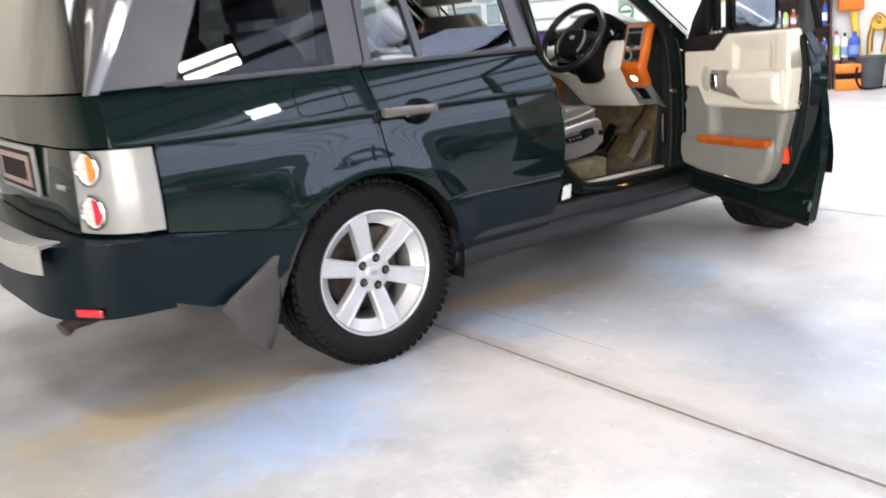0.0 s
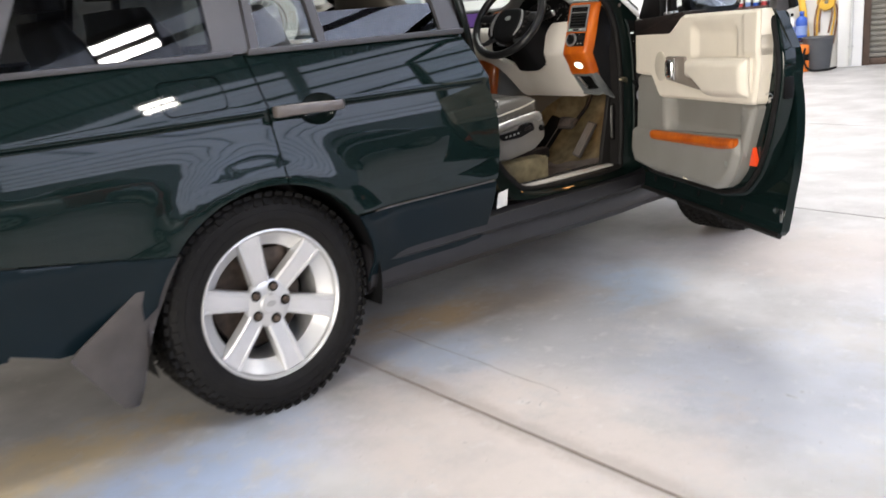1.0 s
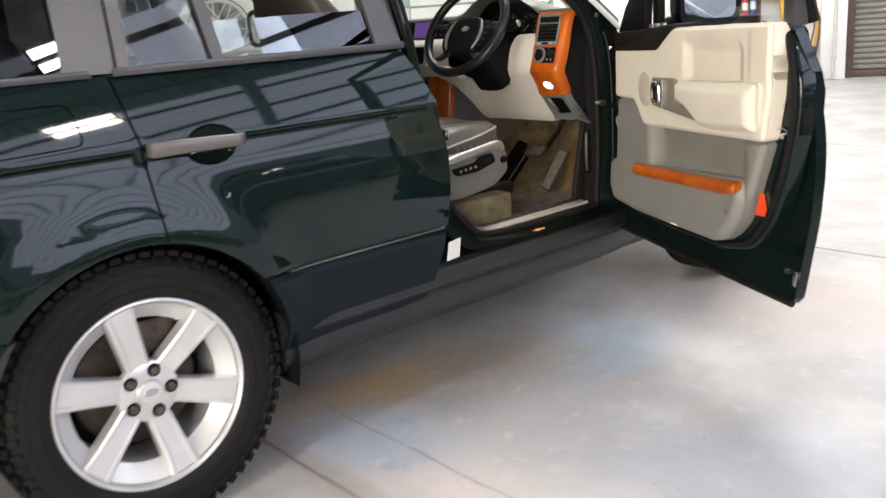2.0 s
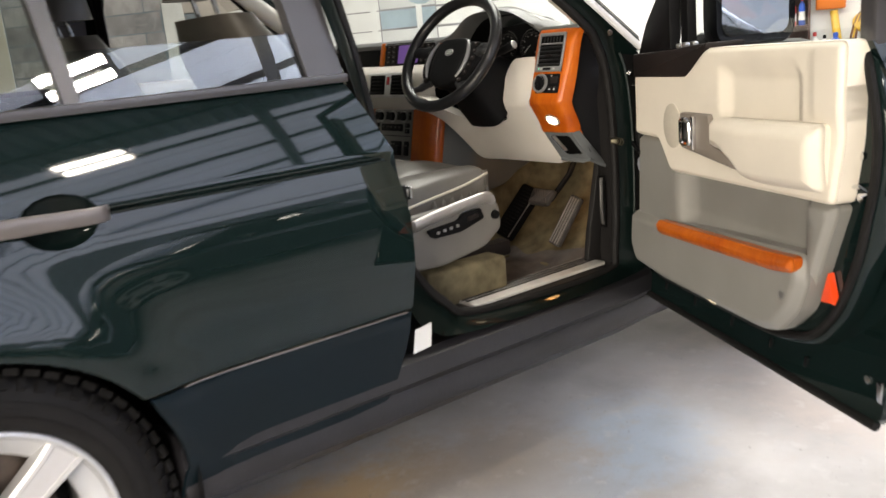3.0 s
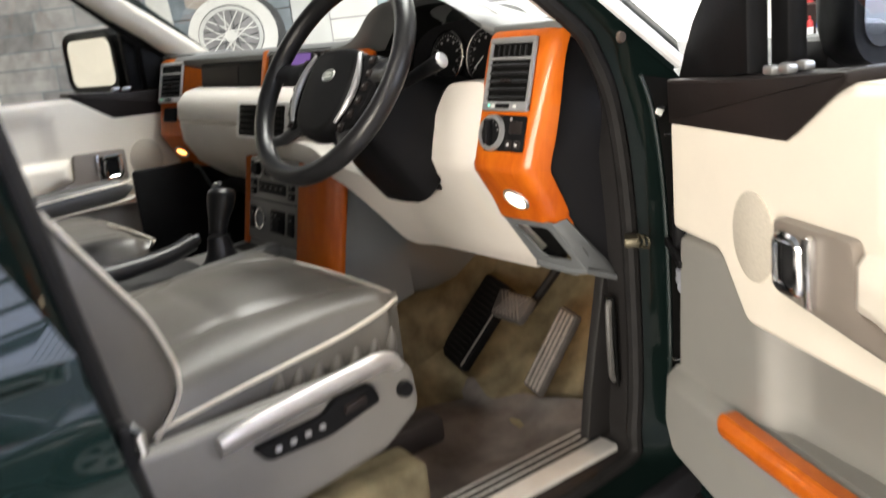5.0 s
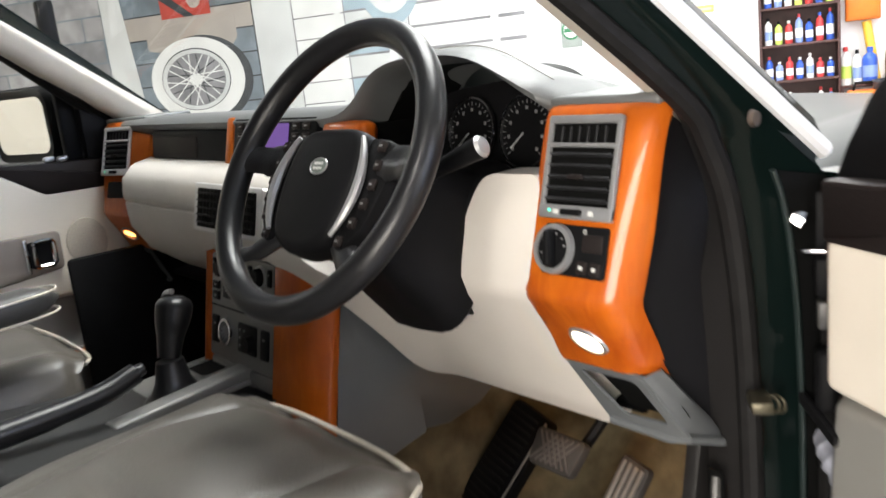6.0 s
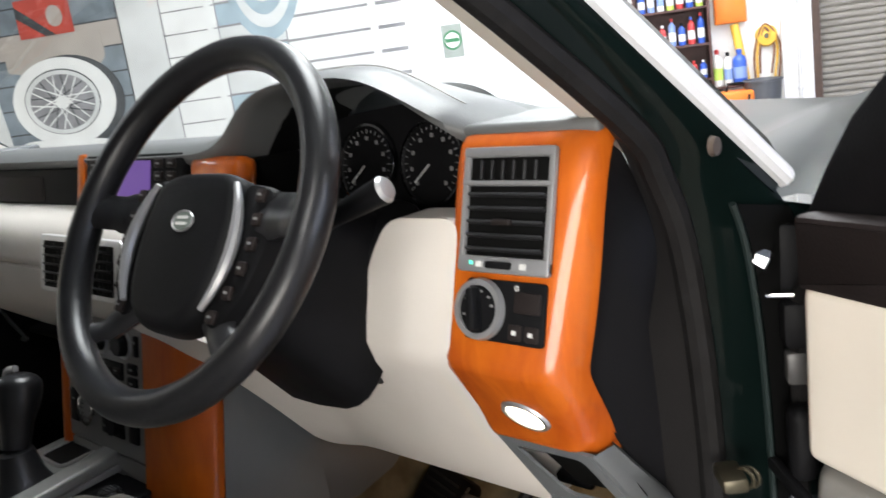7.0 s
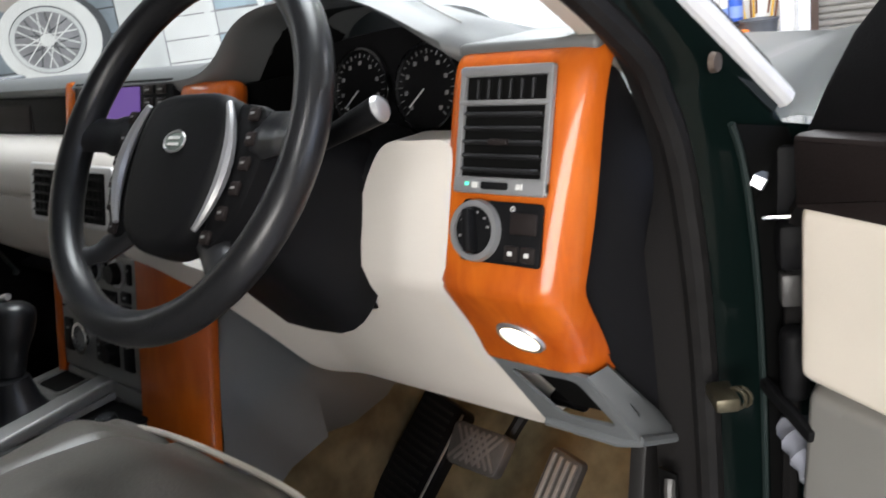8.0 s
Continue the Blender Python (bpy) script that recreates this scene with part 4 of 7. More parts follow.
    part("hub_badge", lathe([(0.0, 0.2245), (0.014, 0.2240), (0.016, 0.2222)], base @ Matrix.Diagonal((0.65, 1.2, 1, 1)), 24), SATIN_SILVER, wheel)


def build_arch_liner(cy, s):
    secs = []
    for x in (0.50, 0.80, 0.955):
        secs.append([(s * x, cy + 0.43 * math.cos(a), WHEEL_Z + 0.43 * math.sin(a)) for a in np.linspace(-0.25, math.pi + 0.25, 30)])
    part("wheel_arch_liner", loft(secs, closed_ring=False), BLACK, car, "", 60)
    part("liner_wall", prism([(0.43 * math.cos(a), 0.43 * math.sin(a)) for a in np.linspace(-0.25, math.pi + 0.25, 30)], 0.01, pose(s * 0.50, cy, WHEEL_Z, 90, 0, 90)), BLACK, car)


for s in (1, -1):
    build_side(s)
    for cy in (0.0, 2.88):
        build_wheel(cy + 0.012, s)
        build_arch_liner(cy, s)
build_tail()


def build_mud_flap(s):
    """A moulded flap: narrow at the bumper, broad at half height, rounded at its foot."""
    left = curve([(-0.345, 0.632, 0), (-0.45, 0.555, 0), (-0.575, 0.47, 0), (-0.655, 0.412, 0), (-0.64, 0.375, 0), (-0.585, 0.285, 0), (-0.53, 0.212, 0)], 3)
    right = curve([(-0.296, 0.632, 0), (-0.325, 0.58, 0), (-0.367, 0.50, 0), (-0.407, 0.42, 0), (-0.435, 0.34, 0), (-0.455, 0.26, 0), (-0.478, 0.200, 0)], 3)
    secs = []
    for a, b in zip(left, right):
        t = (0.637 - a.y) / 0.43
        x0, x1 = 0.978 - 0.035 * t, 0.968 - 0.045 * t
        pa, pb = Vector((s * x0, a.x, a.y)), Vector((s * x1, b.x, b.y))
        sec = [pa, pa.lerp(pb, 0.25) + Vector((s * 0.010, 0, 0)), pa.lerp(pb, 0.75) + Vector((s * 0.012, 0, 0)), pb, pb + Vector((-s * 0.03, 0, 0)), pa.lerp(pb, 0.5) + Vector((-s * 0.012, 0, 0)), pa + Vector((-s * 0.012, 0.004, 0))]
        secs.append([tuple(v) for v in sec])
    part("mud_flap", loft(secs), FLAP, car, "dusty grey rubber mud flap behind the rear wheel", 50)


build_mud_flap(1)
build_mud_flap(-1)
# sill sticker below the rear door's front corner
verts = [side(1, 1.022, 0.565, 0.004), side(1, 1.075, 0.572, 0.004), side(1, 1.075, 0.505, 0.004), side(1, 1.018, 0.50, 0.004)]
raw("sill_sticker", verts, [(0, 1, 2, 3)], STICKER, car, "small pale paper sticker", None)

# ---------- driver's door opening ----------
OUTER = [(0.86, 1.72), (0.90, 1.40), (0.94, 1.18), (0.985, 0.90), (1.00, 0.75), (1.02, 0.64), (1.08, 0.545), (1.25, 0.497), (1.90, 0.497), (1.99, 0.58), (2.015, 0.85), (2.00, 1.08), (1.962, 1.172), (1.82, 1.288), (1.30, 1.70)]
INNER = [(0.93, 1.70), (0.97, 1.40), (1.00, 1.18), (1.04, 0.92), (1.06, 0.78), (1.10, 0.68), (1.185, 0.58), (1.31, 0.520), (1.82, 0.507), (1.885, 0.58), (1.90, 0.84), (1.888, 1.065), (1.845, 1.205), (1.745, 1.312), (1.28, 1.69)]


def jamb_x(z, inner):
    return (0.862 - 0.30 * max(0, z - 1.27)) if inner else (0.935 - 0.17 * max(0, z - 1.10) - 0.10 * max(0, z - 1.27))


def build_opening(s):
    a = curve([(s * jamb_x(z, False), y, z) for y, z in OUTER], 6)
    c = curve([(s * jamb_x(z, True), y, z) for y, z in INNER], 6)
    mid = [p.lerp(q, 0.62) + Vector((s * 0.018, 0, 0)) for p, q in zip(a, c)]
    low = [p + Vector((-s * 0.012, 0, 0)) for p in c]
    frame_ob = part("door_frame", loft([a, mid, c], closed_ring=False), PAINT_SHADE, car, "dark green door opening with a black rubber seal", 60)
    part("door_seal", tube([p + Vector((s * 0.006, 0, 0)) for p in c], 0.014, 10), RUBBER, frame_ob, "thick black rubber seal")
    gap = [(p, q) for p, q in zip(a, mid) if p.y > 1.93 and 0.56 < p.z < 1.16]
    # black sheet drawn for the shade in the hinge gap
    part("hinge_gap_shade", loft([[p + Vector((s * 0.004, -0.004, 0)) for p, q in gap], [q.lerp(p, 0.08) + Vector((s * 0.004, -0.004, 0)) for p, q in gap]], closed_ring=False), BLACK_DEEP, frame_ob, "black sheet for the shade between the hinge pillar and the door", 60)
    # paler tube: the fold's glint is put into its colour
    part("jamb_crease_glint", tube([q + Vector((s * 0.003, -0.003, 0)) for p, q in gap], 0.0035, 6), CREASE_GLINT, frame_ob)
    inner = [Vector((s * (0.80 + 0.035 * ease(1.0, 1.15, p.z) * (p.y > 1.5) - 0.30 * max(0, p.z - 1.27)), p.y + 0.012 * (p.y > 1.5), p.z)) for p in c]
    part("pillar_trim", loft([c, low, inner], closed_ring=False), KICK, frame_ob, "dark inner pillar trim", 60)
    # screen pillar: light trim inside, dark painted outside with a bright strip along the screen
    p0, p1 = Vector((s * 0.795, 1.99, 1.165)), Vector((s * 0.745, 1.36, 1.62))
    secs = []
    for k in range(7):
        p = p0.lerp(p1, k / 6)
        secs.append([p + Vector(v) for v in ((s * 0.055, -0.03, 0.0), (s * 0.02, -0.022, 0.0), (-s * 0.005, 0.0, 0.012), (-s * 0.004, 0.03, 0.035), (s * 0.04, 0.03, 0.035))])
    part("screen_pillar", loft(secs), CREAM, car, "pale cream screen pillar trim", 60)
    q0, q1 = Vector((s * 0.923, 1.956, 1.172)), Vector((s * 0.800, 1.30, 1.70))
    secs = []
    for k in range(7):
        p = q0.lerp(q1, k / 6)
        secs.append([p + Vector(v) for v in ((0.0, 0.0, 0.0), (s * 0.006, 0.014, 0.02), (-s * 0.02, 0.04, 0.045), (-s * 0.09, 0.05, 0.045), (-s * 0.09, 0.01, 0.0))])
    part("outer_screen_pillar", loft(secs), PAINT_SHADE, car, "", 60)
    part("drip_strip", tube([q0 + Vector((s * 0.003, 0.016, 0.012)), q1 + Vector((s * 0.003, 0.016, 0.016))], 0.011, 10), DRIP, car, "bright pale strip along the screen pillar")
    part("pillar_bolt", lathe([(0.0, 0.006), (0.008, 0.005), (0.009, 0.0)], pose(s * 0.918, 1.845, 1.236, 0, 90 * s, 0), 12), STEEL, car)
    # sill step plate with ribs
    plate = part("sill_plate", prism(rounded(0.098, 0.555, 0.012), 0.008, pose(s * 0.790, 1.600, 0.519) , 0.003), SILL_ALU, car, "brushed aluminium sill plate with dark grooves")
    for k in range(3):
        part("groove", box((0.008, 0.545, 0.003), 0.0, pose(s * (0.756 + 0.0175 * k), 1.600, 0.5275)), BLACK, plate)
    part("sill_inner", prism([(0.70, 0.42), (0.86, 0.42), (0.86, 0.515), (0.765, 0.520), (0.755, 0.47)], 0.74, pose(0, 1.92, 0, 90, 0, 0) if s > 0 else pose(0, 1.92, 0, 90, 0, 0) @ Matrix.Diagonal((-1, 1, 1, 1)), 0.0), DARK_TRIM, car)


def build_rear_latch(s):
    """The latch on the rear door's front edge."""
    latch = part("rear_door_latch", box((0.030, 0.016, 0.050), 0.004, pose(s * 0.940, 1.034, 0.905)), BLACK, car, "black rear door latch with a chrome loop")
    part("latch_loop", tube([(s * 0.948, 1.040, 0.925), (s * 0.962, 1.046, 0.920), (s * 0.962, 1.046, 0.900), (s * 0.948, 1.040, 0.895)], 0.005, 8), CHROME, latch)


build_rear_latch(1)
DRIP = material("drip_strip", (0.72, 0.72, 0.74), rough=0.18, coat=0.6, vary=0.04)
BRASS = material("dull_brass", (0.085, 0.075, 0.05), rough=0.4, metal=0.7, vary=0.2, scale=40)
BOOT = material("cable_boot_grey", (0.30, 0.31, 0.36), rough=0.5, vary=0.15, scale=30)
CREASE_GLINT = material("jamb_crease_glint", (0.014, 0.022, 0.021), rough=0.35, coat=0.4, vary=0.1)
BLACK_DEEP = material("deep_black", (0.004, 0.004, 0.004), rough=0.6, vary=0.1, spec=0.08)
build_opening(1)
build_opening(-1)

# ---------- doors ----------
HINGE, DIR, NRM = Vector((0.93, 2.02, 0)), Vector((0.895, -0.446, 0)).normalized(), Vector((0.446, 0.895, 0)).normalized()
N0 = HINGE.dot(NRM)
DOOR = Matrix(((DIR.x, 0, -NRM.x, HINGE.x), (DIR.y, 0, -NRM.y, HINGE.y), (0, 1, 0, 0), (0, 0, 0, 1)))   # x along the door, y up, z to its inner side
CLOSED = Matrix(((0, 0, 1, -0.93), (-1, 0, 0, 2.02), (0, 1, 0, 0), (0, 0, 0, 1)))


def build_front_door(M, label, plain=False):
    """A front door with trim; M lays (along, up, inwards) into the world. The hinge line is at along = 0."""
    flip = M.to_3x3().determinant() < 0
    at = lambda s, z, d: M @ Vector((s, z, d))
    skin_line = [(0.0, 1.16), (-0.03, 0.85), (-0.02, 0.43), (0.10, 0.400), (1.058, 0.405), (1.076, 0.425), (1.080, 0.66), (1.080, 0.9), (1.076, 1.06), (1.05, 1.19)]
    skin_at = lambda z: 0.93 - profile(z)
    door = sheet("front_door", skin_line, lambda u, v: tuple(at(u, v, skin_at(v))), PAINT, car, label, step=0.05, thick=0.032, inward=tuple(at(0, 0, 1) - at(0, 0, 0)))
    shell = softened([(-0.01, 1.13), (-0.02, 0.85), (-0.005, 0.51), (0.10, 0.480), (0.735, 0.490), (0.890, 0.525), (0.982, 0.62), (1.040, 0.755), (1.083, 0.93), (1.085, 1.035), (1.055, 1.12), (1.04, 1.185)], 0.045)
    part("door_shell", prism(shell, 0.050, M @ pose(0, 0, -0.002), 0.012, 3), PAINT, door, "dark green painted inner door shell", 40)
    # rubber seal round the trim
    line = softened([(0.04, 1.10), (0.02, 0.70), (0.10, 0.505), (0.728, 0.508), (0.880, 0.545), (0.966, 0.636), (1.024, 0.763), (1.066, 0.935), (1.066, 1.03), (1.024, 1.19)], 0.05, 6)
    part("door_seal", tube([at(s, z, 0.052) for s, z in line], 0.010, 8), RUBBER, door)
    back = tuple(at(0, 0, -1) - at(0, 0, 0))
    def padded(outline, deep, shape, soft=0.014, fall=0.014):
        """A surface over the door's plane that rolls off at its outline."""
        line = [tuple(p) for p in outline]
        def f(u, v):
            e = min(1.0, edge_distance((u, v), line) / soft)
            return tuple(at(u, v, deep + shape(u, v) - fall * (1 - e) ** 2))
        return f
    low = softened([(0.085, 0.935), (0.072, 0.80), (0.064, 0.70), (0.052, 0.61), (0.085, 0.545), (0.26, 0.532), (0.75, 0.536), (0.820, 0.553), (0.885, 0.612), (0.930, 0.700), (0.968, 0.796), (0.998, 0.868), (0.36, 0.868), (0.31, 0.945)], 0.022, 5)
    dip = lambda u, v: -0.040 * ease(0.320, 0.375, u) * ease(0.690, 0.735, v) * ease(0.915, 0.865, u)
    trim = sheet("lower_trim", low, padded(low, 0.095, dip, 0.02, 0.02), GREY_TRIM, door, "grey lower door trim with a map pocket", step=0.03, thick=0.05, inward=back, inset=(0.005, 0.011, 0.020))
    pocket = softened([(0.060, 0.703), (0.046, 0.605), (0.080, 0.540), (0.26, 0.527), (0.75, 0.531), (0.822, 0.549), (0.888, 0.613), (0.924, 0.69), (0.912, 0.750), (0.263, 0.708)], 0.02, 5)
    sheet("pocket_front", pocket, padded(pocket, 0.122, lambda u, v: 0.0, 0.030, 0.030), GREY_TRIM, trim, step=0.03, thick=0.03, inward=back, inset=(0.006, 0.015, 0.030))
    top = softened([(0.092, 1.112), (0.405, 1.120), (0.500, 1.183), (1.035, 1.195), (1.026, 1.0), (1.0, 0.870), (0.305, 0.850), (0.235, 0.936), (0.088, 0.936)], 0.018, 5)
    sunk = lambda u, v: -0.016 * ease(0.575, 0.612, u) * ease(0.905, 0.868, u) * ease(1.020, 1.030, v) * ease(1.152, 1.120, v) + 0.006 * ease(0.93, 0.955, u) * ease(1.02, 1.06, v)
    cream = sheet("upper_trim", top, padded(top, 0.104, sunk), CREAM, door, "cream upper door trim with a sunk panel", step=0.022, thick=0.06, inward=back, inset=(0.004, 0.008, 0.014))
    # armrest: a broad bolster that grows out of the panel
    rest_line = softened([(0.548, 1.020), (0.998, 1.036), (0.993, 0.95), (0.985, 0.892), (0.78, 0.880), (0.70, 0.882), (0.655, 0.915), (0.60, 0.938), (0.548, 0.942)], 0.016, 5)
    swell = lambda u, v: 0.016 * ease(0.55, 0.75, u) * ease(0.87, 0.98, v)
    sheet("armrest", rest_line, padded(rest_line, 0.134, swell, 0.034, 0.034), CREAM, cream, "cream padded armrest", step=0.018, thick=0.02, inward=back, inset=(0.007, 0.016, 0.034))
    part("grip_panel", prism(softened([(0.395, 1.022), (0.545, 1.025), (0.555, 0.950), (0.69, 0.925), (0.69, 0.900), (0.398, 0.930)], 0.012), 0.018, M @ pose(0, 0, 0.100), 0.006), TAUPE, cream, "taupe grip panel")
    part("handle_recess", prism(rounded(0.060, 0.066, 0.012, cx=0.448, cy=0.975), 0.003, M @ pose(0, 0, 0.1175)), BLACK, cream)
    part("inner_handle", tube([at(s, z, 0.124) for s, z in rounded(0.044, 0.062, 0.010, 4, 0.440, 0.975)], 0.0065, 8, closed=True), CHROME, cream, "chrome inner door handle")
    part("inner_handle_bar", box((0.010, 0.085, 0.014), 0.004, M @ pose(0.482, 0.975, 0.124)), CHROME, cream)
    part("speaker_grille", prism([(0.332 + 0.050 * math.cos(2 * math.pi * k / 28), 0.980 + 0.060 * math.sin(2 * math.pi * k / 28)) for k in range(28)], 0.005, M @ pose(0, 0, 0.102), 0.002), SPEAKER, cream, "round speaker grille")
    strip = softened([(0.262, 0.710), (0.80, 0.738), (0.912, 0.747), (0.908, 0.711), (0.82, 0.698), (0.270, 0.672)], 0.016)
    sheet("wood_strip", strip, padded(strip, 0.137, lambda u, v: 0.0, 0.022, 0.014), WOOD, door, "glossy cherry wood strip", step=0.012, thick=0.02, inward=back, inset=(0.004, 0.008, 0.012))
    part("trim_screw", lathe([(0.0, 0.004), (0.010, 0.003), (0.012, 0.0)], M @ pose(0.86, 0.650, 0.119), 14), SATIN_SILVER, door)
    tri = [(0.914, 0.643), (0.960, 0.648), (0.938, 0.712)]
    part("door_reflector", prism(tri, 0.016, M @ pose(0.005, 0, 0.0505), 0.002), REFLECT, door, "red triangular door reflector")
    part("door_lamp", prism(rounded(0.05, 0.012, 0.005, cx=0.535, cy=0.546), 0.004, M @ pose(0, 0, 0.106)), COURTESY, door, "small lit lamp in the lower edge")
    # latch and screws on the shut face
    part("latch", box((0.012, 0.075, 0.036), 0.004, M @ pose(1.080, 0.93, 0.022)), BLACK, door)
    part("latch_loop", tube([at(1.0, 0.905, 0.056), at(1.03, 0.91, 0.062), at(1.05, 0.90, 0.056), at(1.03, 0.892, 0.058)], 0.005, 6), CHROME, door)
    for u, z in ((1.020, 0.969), (1.020, 0.885)):
        part("screw", lathe([(0.0, 0.005), (0.009, 0.004), (0.010, 0.0)], M @ pose(u, z, 0.0495), 12), CHROME, door)
    part("screw", lathe([(0.0, 0.006), (0.009, 0.005), (0.010, 0.0)], M @ pose(1.022, 0.494, skin_at(0.494) + 0.0315), 12), CHROME, door)
    # added chrome chip: draws the white reflection on the flange's curved end
    part("edge_glint", box((0.016, 0.045, 0.006), 0.002, M @ pose(1.062, 0.480, skin_at(0.480) + 0.034)), CHROME, door, "chrome chip standing in for a white reflection in the lower corner")
    for s in (0.12, 0.30, 0.50, 0.68, 0.82):
        part("drain_plug", box((0.010, 0.026, 0.010), 0.003, M @ pose(s, 0.462, skin_at(0.462) + 0.034, 0, 0, -12)), BLACK, door)
    part("bottom_seal", tube([at(s, 0.408, skin_at(0.408) + 0.030) for s in (0.0, 0.5, 1.066)], 0.011, 8), RUBBER, door, "worn rubber strip along the bottom edge")
    # black upper part: sail, window frame, glass, switches
    part("belt_trim", prism(softened([(0.094, 1.102), (0.405, 1.110), (0.515, 1.184), (0.515, 1.197), (0.35, 1.182), (0.092, 1.168)], 0.006), 0.105, M @ pose(0, 0, 0.0), 0.006), DARK_TRIM, door, "dark brown trim under the mirror sail")
    part("mirror_sail", prism([(0.08, 1.16), (0.283, 1.18), (0.283, 1.40), (0.25, 1.36), (0.165, 1.28), (0.135, 1.25), (0.105, 1.205)], 0.03, M @ pose(0, 0, 0.052), 0.006), BLACK, door, "black mirror sail panel")
    part("sail_post", box((0.042, 0.40, 0.03), 0.008, M @ pose(0.302, 1.37, 0.035, 0, 0, 0)), BLACK, door)
    for k in range(4):
        part("window_switch", box((0.022, 0.012, 0.016), 0.004, M @ pose(0.335 + 0.032 * (k // 2) + 0.012 * (k % 2), 1.189 + 0.003 * (k // 2), 0.055 + 0.03 * (k % 2))), SATIN_SILVER, door)
    bars = [[(0.13, 1.20), (0.19, 1.29), (0.34, 1.43), (0.64, 1.67), (0.75, 1.73), (1.00, 1.73), (1.04, 1.45), (1.045, 1.19)]]
    part("window_frame", tube([at(s, z, -0.01 - 0.28 * (z - 1.19) * -1) for s, z in bars[0]], 0.020, 8), BLACK, door, "black window frame")
    pane = [(0.13, 1.19), (0.34, 1.43), (0.64, 1.65), (0.99, 1.71), (1.03, 1.19)]
    sheet("pane", pane, lambda u, v: tuple(at(u, v, -0.01 + 0.28 * (v - 1.19))), GLASS, door, step=0.3, thick=0)
    part("frame_post", box((0.05, 0.56, 0.05), 0.01, M @ pose(1.03, 1.46, 0.03)), SATIN, door)
    # outer mirror
    # the glass runs from its inner edge near the window outwards
    inner_s, outer_s = (0.345, 0.30) if not plain else (0.325, 0.39)
    run = Vector((outer_s - inner_s, 0, -0.226))
    def at_mirror(q, z, back, grow=0.0):
        p = Vector((inner_s, z, -0.034)) + run * q
        return M @ (p + Vector((-back, 0, 0)))
    secs = []
    for back, g in ((-0.006, 0.010), (-0.012, 0.020), (0.0, 0.026), (0.05, 0.024), (0.09, 0.0), (0.115, -0.035)):
        secs.append([at_mirror(0.5 + u * (1 + g / 0.113), 1.2725 + v * (1 + g / 0.0725), back) for u, v in [(a / 0.226, b) for a, b in rounded(0.226, 0.145, 0.035, 5)]])
    mir = part("door_mirror", loft(secs), BLACK, door, "black outer mirror", 50)
    glass_line = [at_mirror(0.5 + u / 0.226, 1.2725 + v, -0.008) for u, v in rounded(0.226, 0.145, 0.03, 6)]
    back_line = [at_mirror(0.5 + u / 0.226, 1.2725 + v, -0.004) for u, v in rounded(0.226, 0.145, 0.03, 6)]
    part("mirror_glass", loft([back_line, glass_line]), MIRROR, mir)
    part("mirror_arm", box((0.07, 0.05, 0.09), 0.014, M @ pose(0.27, 1.19, -0.06)), BLACK, mir)
    return door


TAUPE = material("taupe_plastic", (0.20, 0.17, 0.145), rough=0.45, vary=0.08, scale=10)
SPEAKER = material("speaker_cloth", (0.50, 0.455, 0.38), rough=0.8, vary=0.12, scale=300)
build_front_door(DOOR, "driver's door standing wide open, cream and grey inside")
build_front_door(CLOSED, "closed passenger door with cream trim inside", True)
for z in (0.66, 1.045):
    hinge = part("door_hinge", box((0.055, 0.085, 0.048), 0.008, pose(0.935, 1.985, z, 0, 0, 30)), BLACK, car, "black door hinge with a bright edge")
    part("hinge_edge", box((0.050, 0.006, 0.004), 0.001, pose(0.928, 1.945, z + 0.030, 0, 0, 20)), CHROME, hinge)
    part("hinge_pin", lathe([(0.0, 0.034), (0.008, 0.034), (0.008, -0.034), (0.0, -0.034)], pose(0.955, 1.985, z), 12), STEEL, hinge)
part("hinge_bolt", lathe([(0.0, 0.012), (0.009, 0.012), (0.011, 0.0), (0.02, 0.0)], pose(0.918, 1.937, 1.110, 0, 60, 210), 6), CHROME, car)
part("hinge_bracket", box((0.04, 0.012, 0.07), 0.004, pose(0.922, 1.962, 1.105, 0, 0, 20)), BLACK, car)
strap = part("check_strap", box((0.042, 0.024, 0.015), 0.004, pose(0.905, 1.862, 0.918, 0, 0, -50)), BRASS, car, "dull brass door check strap with a spring clip")
for k in range(2):
    part("strap_spring", tube([pose(0.915, 1.868 + 0.012 * k, 0.916 - 0.004 * k) @ Vector((0.010 * math.cos(a), 0, 0.010 * math.sin(a))) for a in np.linspace(0, 2 * math.pi, 13)[:-1]], 0.0022, 6, closed=True), BRASS, strap)
part("strap_arm", box((0.09, 0.010, 0.014), 0.003, pose(0.945, 1.915, 0.890, 0, 12, -38)), BLACK, car)
part("cable_boot", tube(curve([(0.92, 1.985, 0.845), (0.94, 1.955, 0.840), (0.965, 1.93, 0.825), (0.985, 1.92, 0.80)], 4), [0.015, 0.019, 0.016, 0.020, 0.017, 0.021, 0.017, 0.021, 0.017, 0.020, 0.016, 0.019, 0.015], 14), BOOT, car, "pale grey ribbed cable boot", 40)
part("door_stop", box((0.026, 0.032, 0.075), 0.010, pose(0.945, 1.935, 0.93, 0, 0, 30), 3), BLACK, car)
part("latch_block", box((0.020, 0.022, 0.034), 0.004, pose(0.935, 1.955, 1.00, 0, 0, 30)), DARK_GREY, car)

# ---------- dashboard ----------
dash_y = lambda z: float(np.interp(z, [0.82, 0.862, 0.948, 0.985, 1.028, 1.045, 1.065, 1.15, 1.20], [1.868, 1.835, 1.7895, 1.7715, 1.747, 1.740, 1.743, 1.769, 1.785]))


